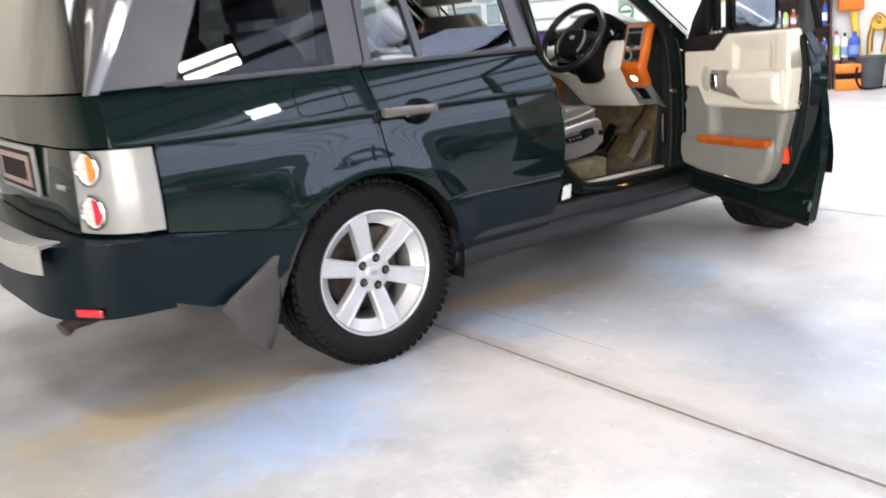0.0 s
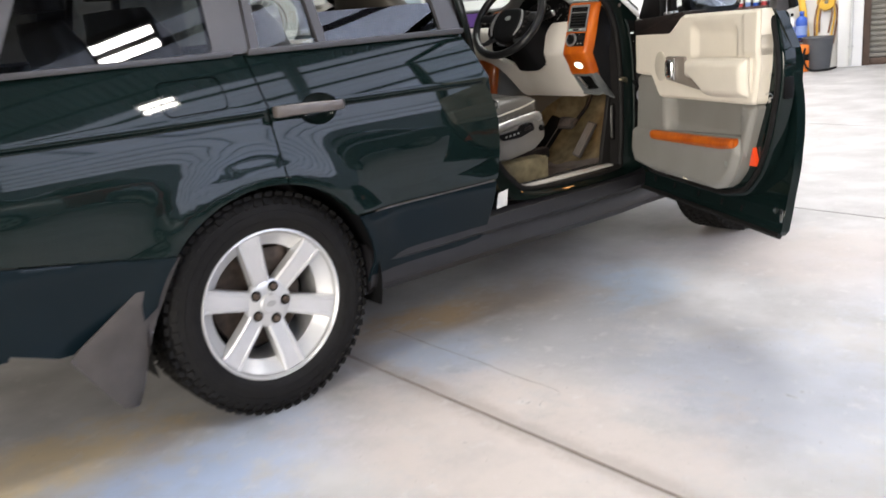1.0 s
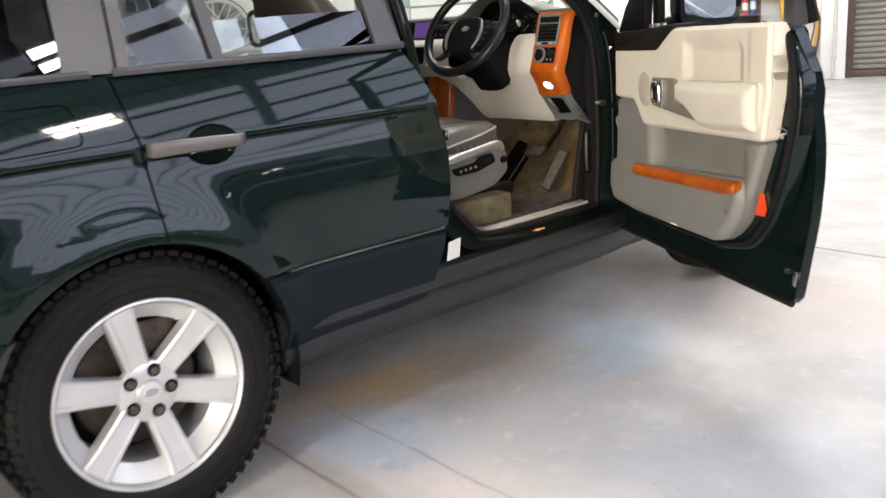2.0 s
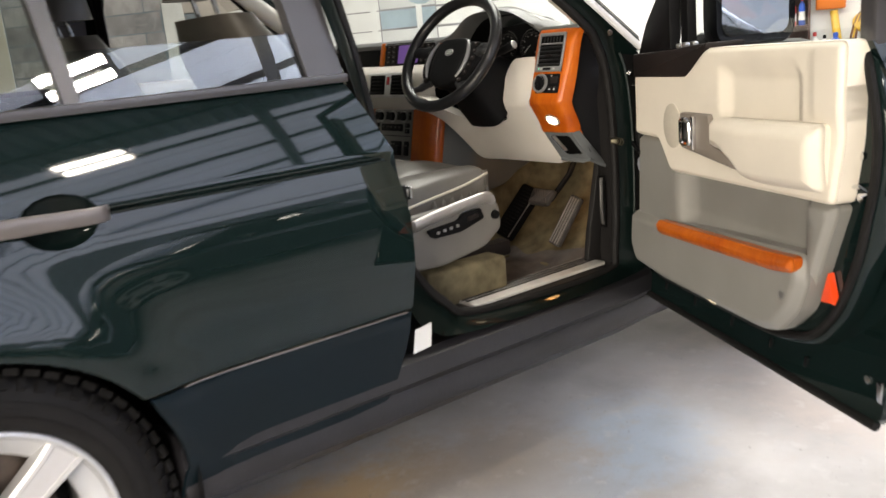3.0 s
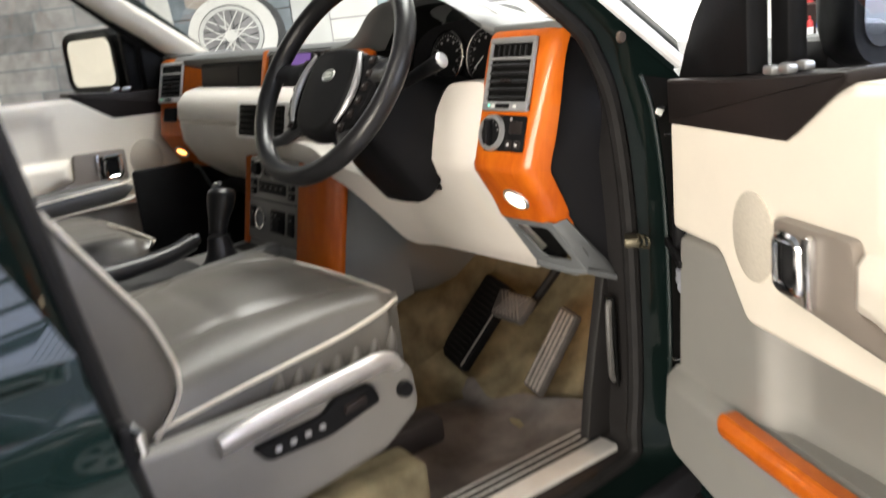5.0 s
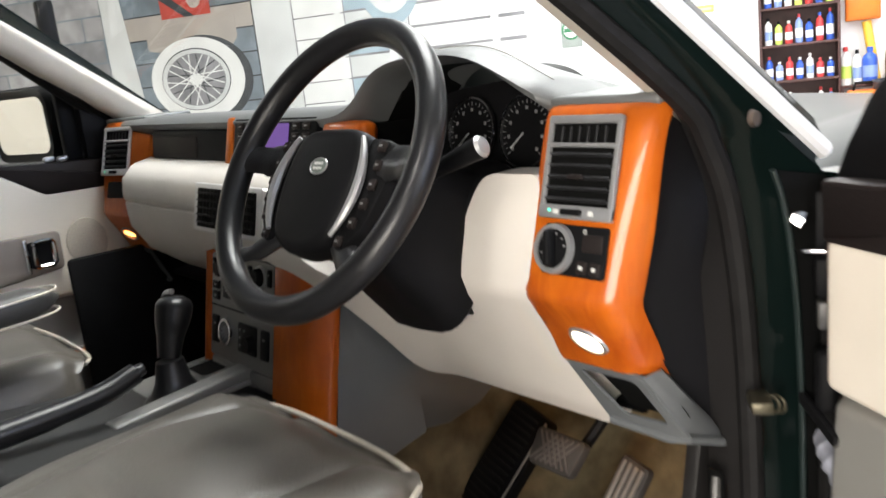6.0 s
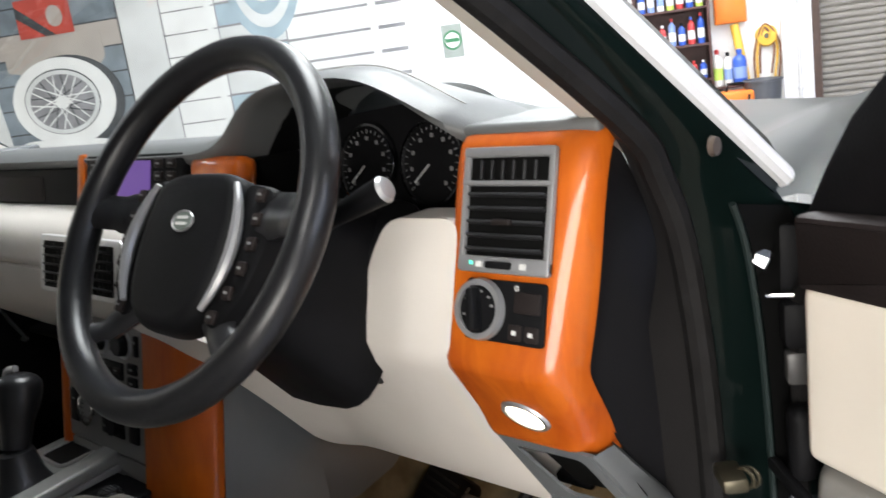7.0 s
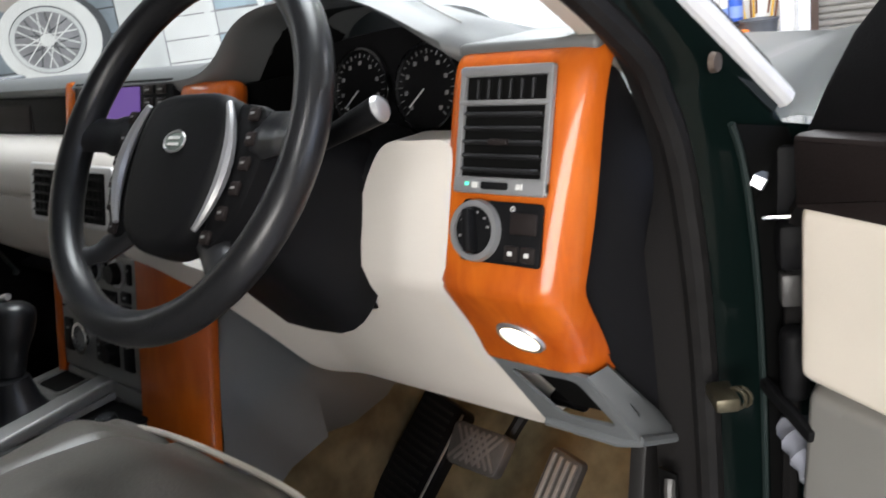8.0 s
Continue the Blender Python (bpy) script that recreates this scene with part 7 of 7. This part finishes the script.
lever = part("gear_lever", tube(curve([(-0.020, 1.548, 0.88), (-0.026, 1.562, 0.922), (-0.032, 1.576, 0.956), (-0.033, 1.582, 0.980)], 5), [0.019, 0.020, 0.021, 0.022, 0.023, 0.025, 0.027, 0.029, 0.030, 0.031, 0.0315, 0.0315, 0.031, 0.029, 0.025, 0.016], 16, flat=1.0), BLACK_LEATHER, console, "black gear lever with a silver cap", 60)
part("lever_cap", tube(curve([(-0.052, 1.555, 0.915), (-0.062, 1.566, 0.950), (-0.055, 1.574, 0.982), (-0.030, 1.578, 0.990)], 4), 0.005, 8), SATIN_SILVER, console)
part("handbrake", tube(curve([(0.07, 1.14, 0.88), (0.06, 1.26, 0.87), (0.045, 1.40, 0.875), (0.035, 1.47, 0.89)], 5), [0.020] * 8 + [0.018] * 8, 12), BLACK_LEATHER, console, "black handbrake lever", 60)
part("handbrake_button", lathe([(0.0, 0.012), (0.010, 0.010), (0.011, 0.0)], pose(0.034, 1.475, 0.892, -75, 0, 0), 14), SATIN_DARK, console)

lamp = bpy.data.lights.new("footwell_lamp", "POINT")
lamp.energy, lamp.color, lamp.shadow_soft_size = 0.3, (1.0, 0.55, 0.22), 0.02
foot = new("footwell_lamp", lamp)
foot.location = (0.60, 2.02, 0.862)
part("footwell_lens", box((0.05, 0.03, 0.008), 0.002, pose(0.60, 2.02, 0.885, 12, 0, 0)), GLOW_WARM, car, "lit footwell lamp")

# ---------- things along the far wall ----------
def on_wall(a, z, out=0.0):
    """A pose on the far wall: x along it, y up, z out of it."""
    p = hall(a, FAR - out, z)
    return Matrix(((WD.x, 0, -WN.x, p.x), (WD.y, 0, -WN.y, p.y), (0, 1, 0, p.z), (0, 0, 0, 1)))


MURAL_SLATE = material("mural_slate", (0.19, 0.23, 0.26), rough=0.8, vary=0.3, scale=3.0)
MURAL_STONE = material("mural_stone", (0.27, 0.27, 0.28), rough=0.8, vary=0.35, scale=2.5)
MURAL_GREY = material("mural_grey", (0.36, 0.355, 0.36), rough=0.8, vary=0.3, scale=3.5)
MURAL_PALE = material("mural_pale", (0.66, 0.68, 0.67), rough=0.8, vary=0.12, scale=2.0)
MURAL_WARM = material("mural_warm_grey", (0.42, 0.38, 0.34), rough=0.8, vary=0.12, scale=2.0)
MURAL_BLUE = material("mural_pale_blue", (0.36, 0.46, 0.52), rough=0.8, vary=0.2, scale=3.0)
MURAL_DARK = material("mural_dark", (0.05, 0.055, 0.06), rough=0.8, vary=0.3, scale=4.0)
MURAL_RED = material("mural_red", (0.48, 0.07, 0.05), rough=0.8, vary=0.15, scale=4.0)
MURAL_WHITE = material("mural_white", (0.78, 0.79, 0.77), rough=0.8, vary=0.08, scale=3.0)


def build_mural():
    mural = thing("wall_mural", hall(-6.5, FAR, 1.2), "painted wall mural of board walls, stones and a white-wall wire wheel", "mural")
    patch = lambda name, pts, mat, out, label="": part(name, prism(pts, 0.004, on_wall(0, 0, out)), mat, mural, label)
    rect = lambda a0, a1, z0, z1: [(a0, z0), (a1, z0), (a1, z1), (a0, z1)]
    rng = random.Random(4)
    # rough stones at one end
    z = 0.1
    while z < 3.2:
        h = rng.uniform(0.30, 0.44)
        a = -11.9 - rng.uniform(0, 0.3)
        while a < -8.3:
            w = rng.uniform(0.9, 1.9)
            a0, a1 = max(a, -11.95), min(a + w, -8.2)
            if a1 - a0 > 0.1:
                patch("stone", softened(rect(a0 + 0.012, a1 - 0.012, z + 0.012, z + h - 0.012), 0.03, 2), (MURAL_STONE, MURAL_GREY, MURAL_STONE, MURAL_GREY)[rng.randrange(4)], 0.006)
            a += w
        z += h
    patch("stone_joint", rect(-11.97, -8.2, 0.05, 3.3), MURAL_SLATE, 0.001)
    # slate boards behind the wheel
    for k in range(8):
        z = 0.25 + 0.36 * k
        patch("board", rect(-8.15, -5.45, z + 0.012, z + 0.35), MURAL_SLATE if k != 5 else MURAL_WARM, 0.003)
    patch("board_shadow", rect(-8.17, -5.43, 0.2, 3.2), MURAL_DARK, 0.001)
    patch("warm_board", softened([(-7.4, 1.88), (-6.1, 1.62), (-5.75, 1.92), (-5.75, 2.28), (-7.4, 2.28)], 0.05), MURAL_WARM, 0.008)
    patch("pale_post", [(-8.15, 0.2), (-7.55, 0.2), (-7.85, 3.2), (-8.2, 3.2)], MURAL_PALE, 0.010)
    patch("red_board", rect(-7.05, -6.15, 2.32, 2.86), MURAL_RED, 0.012, "faded red painted board")
    patch("red_board_stripe", [(-7.05, 2.78), (-7.05, 2.62), (-6.62, 2.32), (-6.45, 2.32)], MURAL_DARK, 0.018)
    ring = lambda ca, cz, ra, rz, r2, n=40: ([(ca + ra * math.cos(2 * math.pi * k / n), cz + rz * math.sin(2 * math.pi * k / n)) for k in range(n)])
    patch("red_board_round", ring(-6.42, 2.58, 0.13, 0.15, 0), MURAL_WARM, 0.018)
    # the wheel
    ca, cz = -6.58, 1.37
    patch("tyre_shade", ring(ca + 0.10, cz - 0.02, 0.90, 0.68, 0), MURAL_DARK, 0.012)
    patch("tyre_white", ring(ca, cz, 0.86, 0.64, 0), MURAL_WHITE, 0.018, "white-wall tyre")
    patch("rim_line", ring(ca - 0.02, cz + 0.005, 0.635, 0.475, 0), MURAL_DARK, 0.024)
    patch("rim_pale", ring(ca - 0.02, cz, 0.62, 0.46, 0), MURAL_PALE, 0.030)
    patch("rim_dark", ring(ca - 0.01, cz, 0.54, 0.40, 0), MURAL_STONE, 0.036)
    for k in range(26):
        t = 2 * math.pi * k / 26
        o = 0.25 * (1 if k % 2 else -1)
        x0, z0 = ca + 0.10 * math.cos(t + o * 4), cz + 0.08 * math.sin(t + o * 4)
        x1, z1 = ca - 0.01 + 0.53 * math.cos(t), cz + 0.39 * math.sin(t)
        d = Vector((x1 - x0, z1 - z0)).normalized()
        q = Vector((-d.y, d.x)) * 0.009
        patch("wire_spoke", [(x0 - q.x, z0 - q.y), (x1 - q.x, z1 - q.y), (x1 + q.x, z1 + q.y), (x0 + q.x, z0 + q.y)], MURAL_WHITE if k % 3 else MURAL_DARK, 0.042)
    patch("wheel_hub", ring(ca, cz, 0.12, 0.09, 0), MURAL_WHITE, 0.048)
    patch("white_fender", softened([(-7.9, 0.2), (-5.2, 0.2), (-5.3, 0.62), (-6.2, 0.80), (-7.3, 0.86), (-7.9, 0.7)], 0.1), MURAL_WHITE, 0.020)
    # pale column and board wall beside it
    patch("column", rect(-5.42, -4.78, 0.1, 3.3), MURAL_PALE, 0.010)
    for k in range(10):
        z = 0.2 + 0.31 * k
        patch("pale_board", rect(-4.76, -3.95, z + 0.008, z + 0.30), MURAL_WHITE, 0.004)
        patch("pale_board", rect(-2.95, -1.75, z + 0.010, z + 0.285), MURAL_WHITE, 0.004)
        patch("end_board", rect(-1.68, -1.30, z + 0.014, z + 0.275), WALL_WHITE, 0.003)
        patch("window_board", rect(-3.93, -2.97, z + 0.02, z + 0.30), MURAL_PALE if k % 2 else MURAL_BLUE, 0.004)
    patch("board_gap", rect(-4.78, -1.30, 0.15, 3.3), MURAL_STONE, 0.001)
    for a in (-4.05, -3.25, -1.72):
        patch("pale_batten", rect(a - 0.05, a + 0.05, 0.3, 3.0), MURAL_WHITE, 0.010)
    # pale blue cloth shape, in loops
    for k in range(5):
        r = 0.62 - 0.11 * k
        patch("blue_cloth", [(-3.2 + r * 0.9 * math.sin(t), 2.75 - r * 1.55 * math.cos(t) * (1 if math.cos(t) > 0 else 0.6)) for t in np.linspace(-math.pi, math.pi, 30)[:-1]], MURAL_BLUE if k % 2 == 0 else MURAL_PALE, 0.014 + 0.004 * k)


build_mural()


def build_sign():
    sign = thing("wall_sign", hall(-0.7, FAR, 1.2), "small grey sign plate with a green and white round emblem", "sign")
    part("plate", prism(rounded(0.27, 0.42, 0.01), 0.008, on_wall(-0.70, 1.43)), SIGN_GREY, sign)
    disc = lambda r, mat, out, name: part(name, lathe([(0.0, out), (r, out), (r, 0.0)], on_wall(-0.70, 1.44, 0.0), 32), mat, sign)
    disc(0.125, SIGN_GREEN, 0.011, "green_disc")
    disc(0.098, WALL_WHITE, 0.014, "white_disc")
    part("emblem_bar", prism(rounded(0.18, 0.05, 0.01), 0.017, on_wall(-0.70, 1.44)), SIGN_GREEN, sign)
    label = thing("wall_label", hall(0.9, FAR, 1.45), "small yellow label on the white wall", "label")
    part("label_plate", prism(rounded(0.34, 0.09, 0.01), 0.006, on_wall(0.92, 1.50)), LABEL_YELLOW, label)
    part("label_bar", prism(rounded(0.28, 0.03, 0.004), 0.008, on_wall(0.92, 1.50)), SIGN_GREY, label)


SIGN_GREY = material("sign_grey", (0.32, 0.36, 0.33), rough=0.5, vary=0.1)
SIGN_GREEN = material("sign_green", (0.03, 0.20, 0.08), rough=0.5, vary=0.1)
LABEL_YELLOW = material("label_yellow", (0.62, 0.48, 0.12), rough=0.5, vary=0.1)
ORANGE = material("orange_plastic", (0.80, 0.20, 0.02), rough=0.4, vary=0.1, scale=6)
YELLOW = material("yellow_plastic", (0.75, 0.45, 0.05), rough=0.45, vary=0.1, scale=6)
BLUE = material("blue_plastic", (0.03, 0.10, 0.48), rough=0.35, vary=0.1, scale=6)
PALE_BLUE = material("pale_blue_plastic", (0.22, 0.32, 0.62), rough=0.35, vary=0.1, scale=6)
RED_PLASTIC = material("red_plastic", (0.55, 0.05, 0.05), rough=0.4, vary=0.1, scale=6)
BIN_GREY = material("bin_grey", (0.075, 0.08, 0.09), rough=0.5, vary=0.15, scale=5)
SHELF_BROWN = material("shelf_brown", (0.07, 0.03, 0.025), rough=0.55, vary=0.25, scale=8)
WHITE_PLASTIC = material("white_plastic", (0.74, 0.74, 0.72), rough=0.4, vary=0.06, scale=6)
LIME = material("lime_label", (0.50, 0.70, 0.12), rough=0.5, vary=0.1)
HOSE_BROWN = material("hose_brown", (0.20, 0.09, 0.05), rough=0.5, vary=0.2)
build_sign()


def bottle(a, n, z, r, h, mat, cap, label, band=None):
    b = thing("bottle", hall(a, n, z), label, "bottle", "cleaning bottles")
    m = hall_pose(a, n, z)
    part("bottle_body", lathe([(0.0, 0.0), (r * 0.95, 0.0), (r, 0.02), (r, h * 0.66), (r * 0.85, h * 0.76), (r * 0.35, h * 0.84), (r * 0.33, h * 0.9)], m, 20), mat, b)
    part("bottle_cap", lathe([(r * 0.42, h * 0.88), (r * 0.42, h * 0.98), (r * 0.3, h), (0.0, h)], m, 16), cap, b)
    if band:
        part("bottle_label", lathe([(r * 1.02, h * 0.18), (r * 1.02, h * 0.5)], m, 20), band, b)


def build_corner():
    shelf = thing("shelf_unit", hall(2.2, 11.6, 0), "dark brown shelf unit crowded with cleaning bottles", "shelf")
    for a in (1.62, 2.47):
        part("shelf_side", box((0.03, 0.34, 1.85), 0.004, hall_pose(a, 11.60, 0.925)), SHELF_BROWN, shelf)
    for z in (0.10, 0.55, 0.97, 1.40, 1.83):
        part("shelf_board", box((0.84, 0.34, 0.03), 0.003, hall_pose(2.045, 11.60, z)), SHELF_BROWN, shelf)
    part("shelf_back", box((0.84, 0.01, 1.8), 0.0, hall_pose(2.045, 11.77, 0.92)), SHELF_BROWN, shelf)
    rng = random.Random(7)
    mats = (WHITE_PLASTIC, PALE_BLUE, RED_PLASTIC, WHITE_PLASTIC, BLUE, PALE_BLUE, LIME)
    for z, h in ((0.115, 0.36), (0.565, 0.34), (0.985, 0.36), (1.415, 0.36)):
        for k in range(7):
            m = mats[rng.randrange(7)]
            bottle(1.71 + 0.112 * k, 11.54, z, 0.042, h * rng.uniform(0.62, 1.0), m, (RED_PLASTIC, WHITE_PLASTIC, BLUE, BLACK)[rng.randrange(4)], "plastic cleaning bottle standing on the brown shelf", WHITE_PLASTIC if m is not WHITE_PLASTIC else PALE_BLUE)
    board = thing("orange_cabinet", hall(2.74, FAR, 1.2), "bright orange wall cabinet over the yellow tube", "cabinet")
    part("cabinet_body", box((0.37, 0.14, 0.52), 0.02, hall_pose(2.74, FAR - 0.075, 1.42), 3), ORANGE, board)
    part("cabinet_door", box((0.32, 0.012, 0.46), 0.006, hall_pose(2.74, FAR - 0.152, 1.42)), ORANGE, board)
    pole = thing("yellow_tube", hall(2.88, 11.6, 0), "yellow plastic tube leaning on the white wall", "tube")
    part("tube_body", tube([hall(2.93, 11.55, 0.0), hall(2.78, 11.74, 1.14)], 0.052, 14), YELLOW, pole)
    # orange machine with a black band, bottles on its top
    box_ob = thing("toolbox", hall(2.74, 11.3, 0), "orange plastic toolbox with a black band", "toolbox")
    part("toolbox_base", box((0.36, 0.30, 0.17), 0.025, hall_pose(2.72, 11.30, 0.086), 3), ORANGE, box_ob)
    part("toolbox_band", box((0.34, 0.28, 0.09), 0.01, hall_pose(2.72, 11.30, 0.21)), BLACK, box_ob)
    part("toolbox_lid", box((0.36, 0.30, 0.14), 0.03, hall_pose(2.72, 11.30, 0.32), 3), ORANGE, box_ob)
    part("toolbox_handle", tube([hall(2.60, 11.30, 0.38), hall(2.62, 11.30, 0.47), hall(2.82, 11.30, 0.47), hall(2.84, 11.30, 0.38)], 0.018, 8), BLACK, box_ob)
    stand = thing("low_shelf", hall(2.55, 11.62, 0), "low dark shelf behind the toolbox", "shelf")
    part("shelf_board", box((0.42, 0.22, 0.03), 0.004, hall_pose(2.70, 11.63, 0.42)), SHELF_BROWN, stand)
    for a in (2.51, 2.89):
        part("shelf_leg", box((0.03, 0.2, 0.405), 0.003, hall_pose(a, 11.63, 0.2025)), SHELF_BROWN, stand)
    bottle(2.545, 11.60, 0.436, 0.062, 0.44, WHITE_PLASTIC, RED_PLASTIC, "white spray bottle with a lime label on the low shelf", LIME)
    bottle(2.665, 11.58, 0.436, 0.050, 0.40, WHITE_PLASTIC, BLACK, "white plastic bottle with a dark cap on the low shelf", PALE_BLUE)
    bottle(2.80, 11.58, 0.436, 0.082, 0.42, BLUE, BLUE, "blue plastic canister on the low shelf", PALE_BLUE)
    bin_ob = thing("waste_bin", hall(2.98, 11.35, 0), "dark grey plastic bin beside the orange toolbox", "bin")
    part("bin_body", lathe([(0.0, 0.01), (0.165, 0.0), (0.172, 0.02), (0.215, 0.46), (0.230, 0.465), (0.230, 0.485), (0.212, 0.487), (0.200, 0.46), (0.16, 0.03), (0.0, 0.03)], hall_pose(3.02, 11.34, 0), 36), BIN_GREY, bin_ob)
    part("bin_hose", tube(curve([hall(2.84, 11.12, 0.34), hall(2.82, 11.04, 0.2), hall(2.90, 11.00, 0.04), hall(3.12, 11.02, 0.03), hall(3.26, 11.12, 0.05)], 6), 0.016, 8), BLACK, bin_ob, "black hose lying at the bin")
    hose = thing("hose_coil", hall(3.12, FAR, 0.95), "brown hose hung from a yellow reel on the white wall", "hose reel")
    part("reel", lathe([(0.03, 0.0), (0.11, 0.01), (0.13, 0.05), (0.11, 0.09), (0.03, 0.10)], on_wall(3.14, 0.96), 28), YELLOW, hose)
    for k in range(3):
        x0, x1 = 2.99 + 0.03 * k, 3.29 - 0.035 * k
        part("hose_loop", tube(curve([on_wall(x0, 0.42 + 0.05 * k, 0.05) @ Vector((0, 0, 0)), on_wall(x0 + 0.01, 0.8, 0.06) @ Vector((0, 0, 0)), on_wall(3.12, 1.10 - 0.02 * k, 0.10) @ Vector((0, 0, 0)), on_wall(x1, 0.84, 0.06) @ Vector((0, 0, 0)), on_wall(x1 - 0.04, 0.35 + 0.08 * k, 0.05) @ Vector((0, 0, 0))], 7), 0.014, 8), HOSE_BROWN if k != 1 else YELLOW, hose)
    slab("wall_pier", 3.30, 3.64, FAR - 0.16, FAR, 0, HIGH - 0.5, WALL_WHITE, "white painted pier beside the shutter", "wall pier", 0.01)
    pipe = thing("wall_pipe", hall(3.48, FAR - 0.2, 0), "thin pale pipe running down the white pier", "pipe")
    part("pipe_run", tube([hall(3.48, FAR - 0.19, 0.02), hall(3.48, FAR - 0.19, 3.6)], 0.022, 10), SIGN_PALE, pipe)
    for z in (0.3, 1.2, 2.4):
        part("pipe_clip", box((0.07, 0.05, 0.03), 0.004, hall_pose(3.48, FAR - 0.185, z)), SIGN_PALE, pipe)


SIGN_PALE = material("pale_pipe", (0.55, 0.55, 0.54), rough=0.5, vary=0.1)
build_corner()


# ---------- cars parked across the hall, seen only mirrored in the green paint ----------
def build_parked_car(x, y, turn, paint, label):
    """A low saloon: body, cabin glass, roof, wheels and lamps; its nose points along its own +y."""
    here = pose(x, y, 0, 0, 0, turn)
    ob = new("parked_car")
    ob.empty_display_size = 0.1
    ob.matrix_basis = here
    tagged(ob, label, "car", "parked cars")
    at = lambda v: tuple(here @ Vector(v))
    secs = []
    for yy, w, lo, hi in ((-2.2, 0.70, 0.42, 0.82), (-2.12, 0.80, 0.30, 0.95), (-1.5, 0.88, 0.24, 1.0), (-0.4, 0.90, 0.22, 0.98), (0.8, 0.90, 0.22, 0.96), (1.6, 0.87, 0.24, 0.86), (2.1, 0.78, 0.30, 0.74), (2.2, 0.66, 0.40, 0.62)):
        secs.append([at((w * u, yy, z)) for u, z in ((-0.86, lo), (-1, lo + 0.1), (-1.0, (lo + hi) / 2), (-0.97, hi - 0.1), (-0.85, hi), (0, hi + 0.04), (0.85, hi), (0.97, hi - 0.1), (1.0, (lo + hi) / 2), (1, lo + 0.1), (0.86, lo))])
    part("body", loft(secs), paint, ob, "", 40)
    secs = []
    for yy, w, hi in ((-1.75, 0.70, 1.01), (-1.05, 0.66, 1.38), (-0.1, 0.64, 1.43), (0.45, 0.66, 1.36), (1.15, 0.74, 0.98)):
        secs.append([at((w * u, yy, z)) for u, z in ((-1.12, 0.94), (-1.0, max(0.96, hi - 0.08)), (-0.86, hi), (0, hi + 0.03), (0.86, hi), (1.0, max(0.96, hi - 0.08)), (1.12, 0.94))])
    part("cabin_glass", loft(secs), DARK_SCREEN, ob, "", 40)
    part("roof", prism(rounded(1.14, 1.3, 0.2), 0.03, here @ pose(0, -0.35, 1.44), 0.012), paint, ob, "", 40)
    for sx in (1, -1):
        for yy in (-1.35, 1.35):
            m = here @ pose(sx * 0.70, yy, 0.32, 0, 90 * sx, 0)
            tyre = part("wheel", lathe([(0.20, 0.0), (0.30, 0.0), (0.32, 0.03), (0.32, 0.17), (0.30, 0.20), (0.21, 0.20)], m, 32), RUBBER, ob)
            part("rim", lathe([(0.0, 0.17), (0.05, 0.18), (0.19, 0.185), (0.215, 0.20)], m, 32), ALLOY, tyre)
            for k in range(5):
                part("rim_gap", prism([(0.07, -0.012), (0.17, -0.045), (0.17, 0.045), (0.07, 0.012)], 0.004, m @ pose(0, 0, 0.187, 0, 0, 72 * k)), BLACK, tyre)
        part("headlamp", box((0.26, 0.10, 0.12), 0.03, here @ pose(sx * 0.60, 2.06, 0.68, 0, 0, -sx * 20)), STRIPED, ob)
        part("side_mirror", box((0.18, 0.1, 0.12), 0.03, here @ pose(sx * 0.95, 0.62, 1.0)), paint, ob)
    part("number_plate", box((0.5, 0.02, 0.11), 0.004, here @ pose(0, 2.21, 0.5)), STICKER, ob)
    return ob


CAR_DARK = material("dark_blue_paint", (0.012, 0.016, 0.026), rough=0.4, coat=1.0, vary=0.1)
CAR_SILVER = material("silver_paint", (0.34, 0.35, 0.37), rough=0.35, metal=0.5, coat=1.0, vary=0.05)
CAR_RED = material("red_paint", (0.30, 0.012, 0.015), rough=0.4, coat=1.0, vary=0.1)
build_parked_car(6.3, 2.9, 165, CAR_DARK, "dark blue saloon parked across the workshop floor")
build_parked_car(6.6, -2.2, 172, CAR_SILVER, "silver saloon parked across the workshop floor")
build_parked_car(9.4, 0.6, 168, CAR_RED, "red saloon parked behind two other cars")
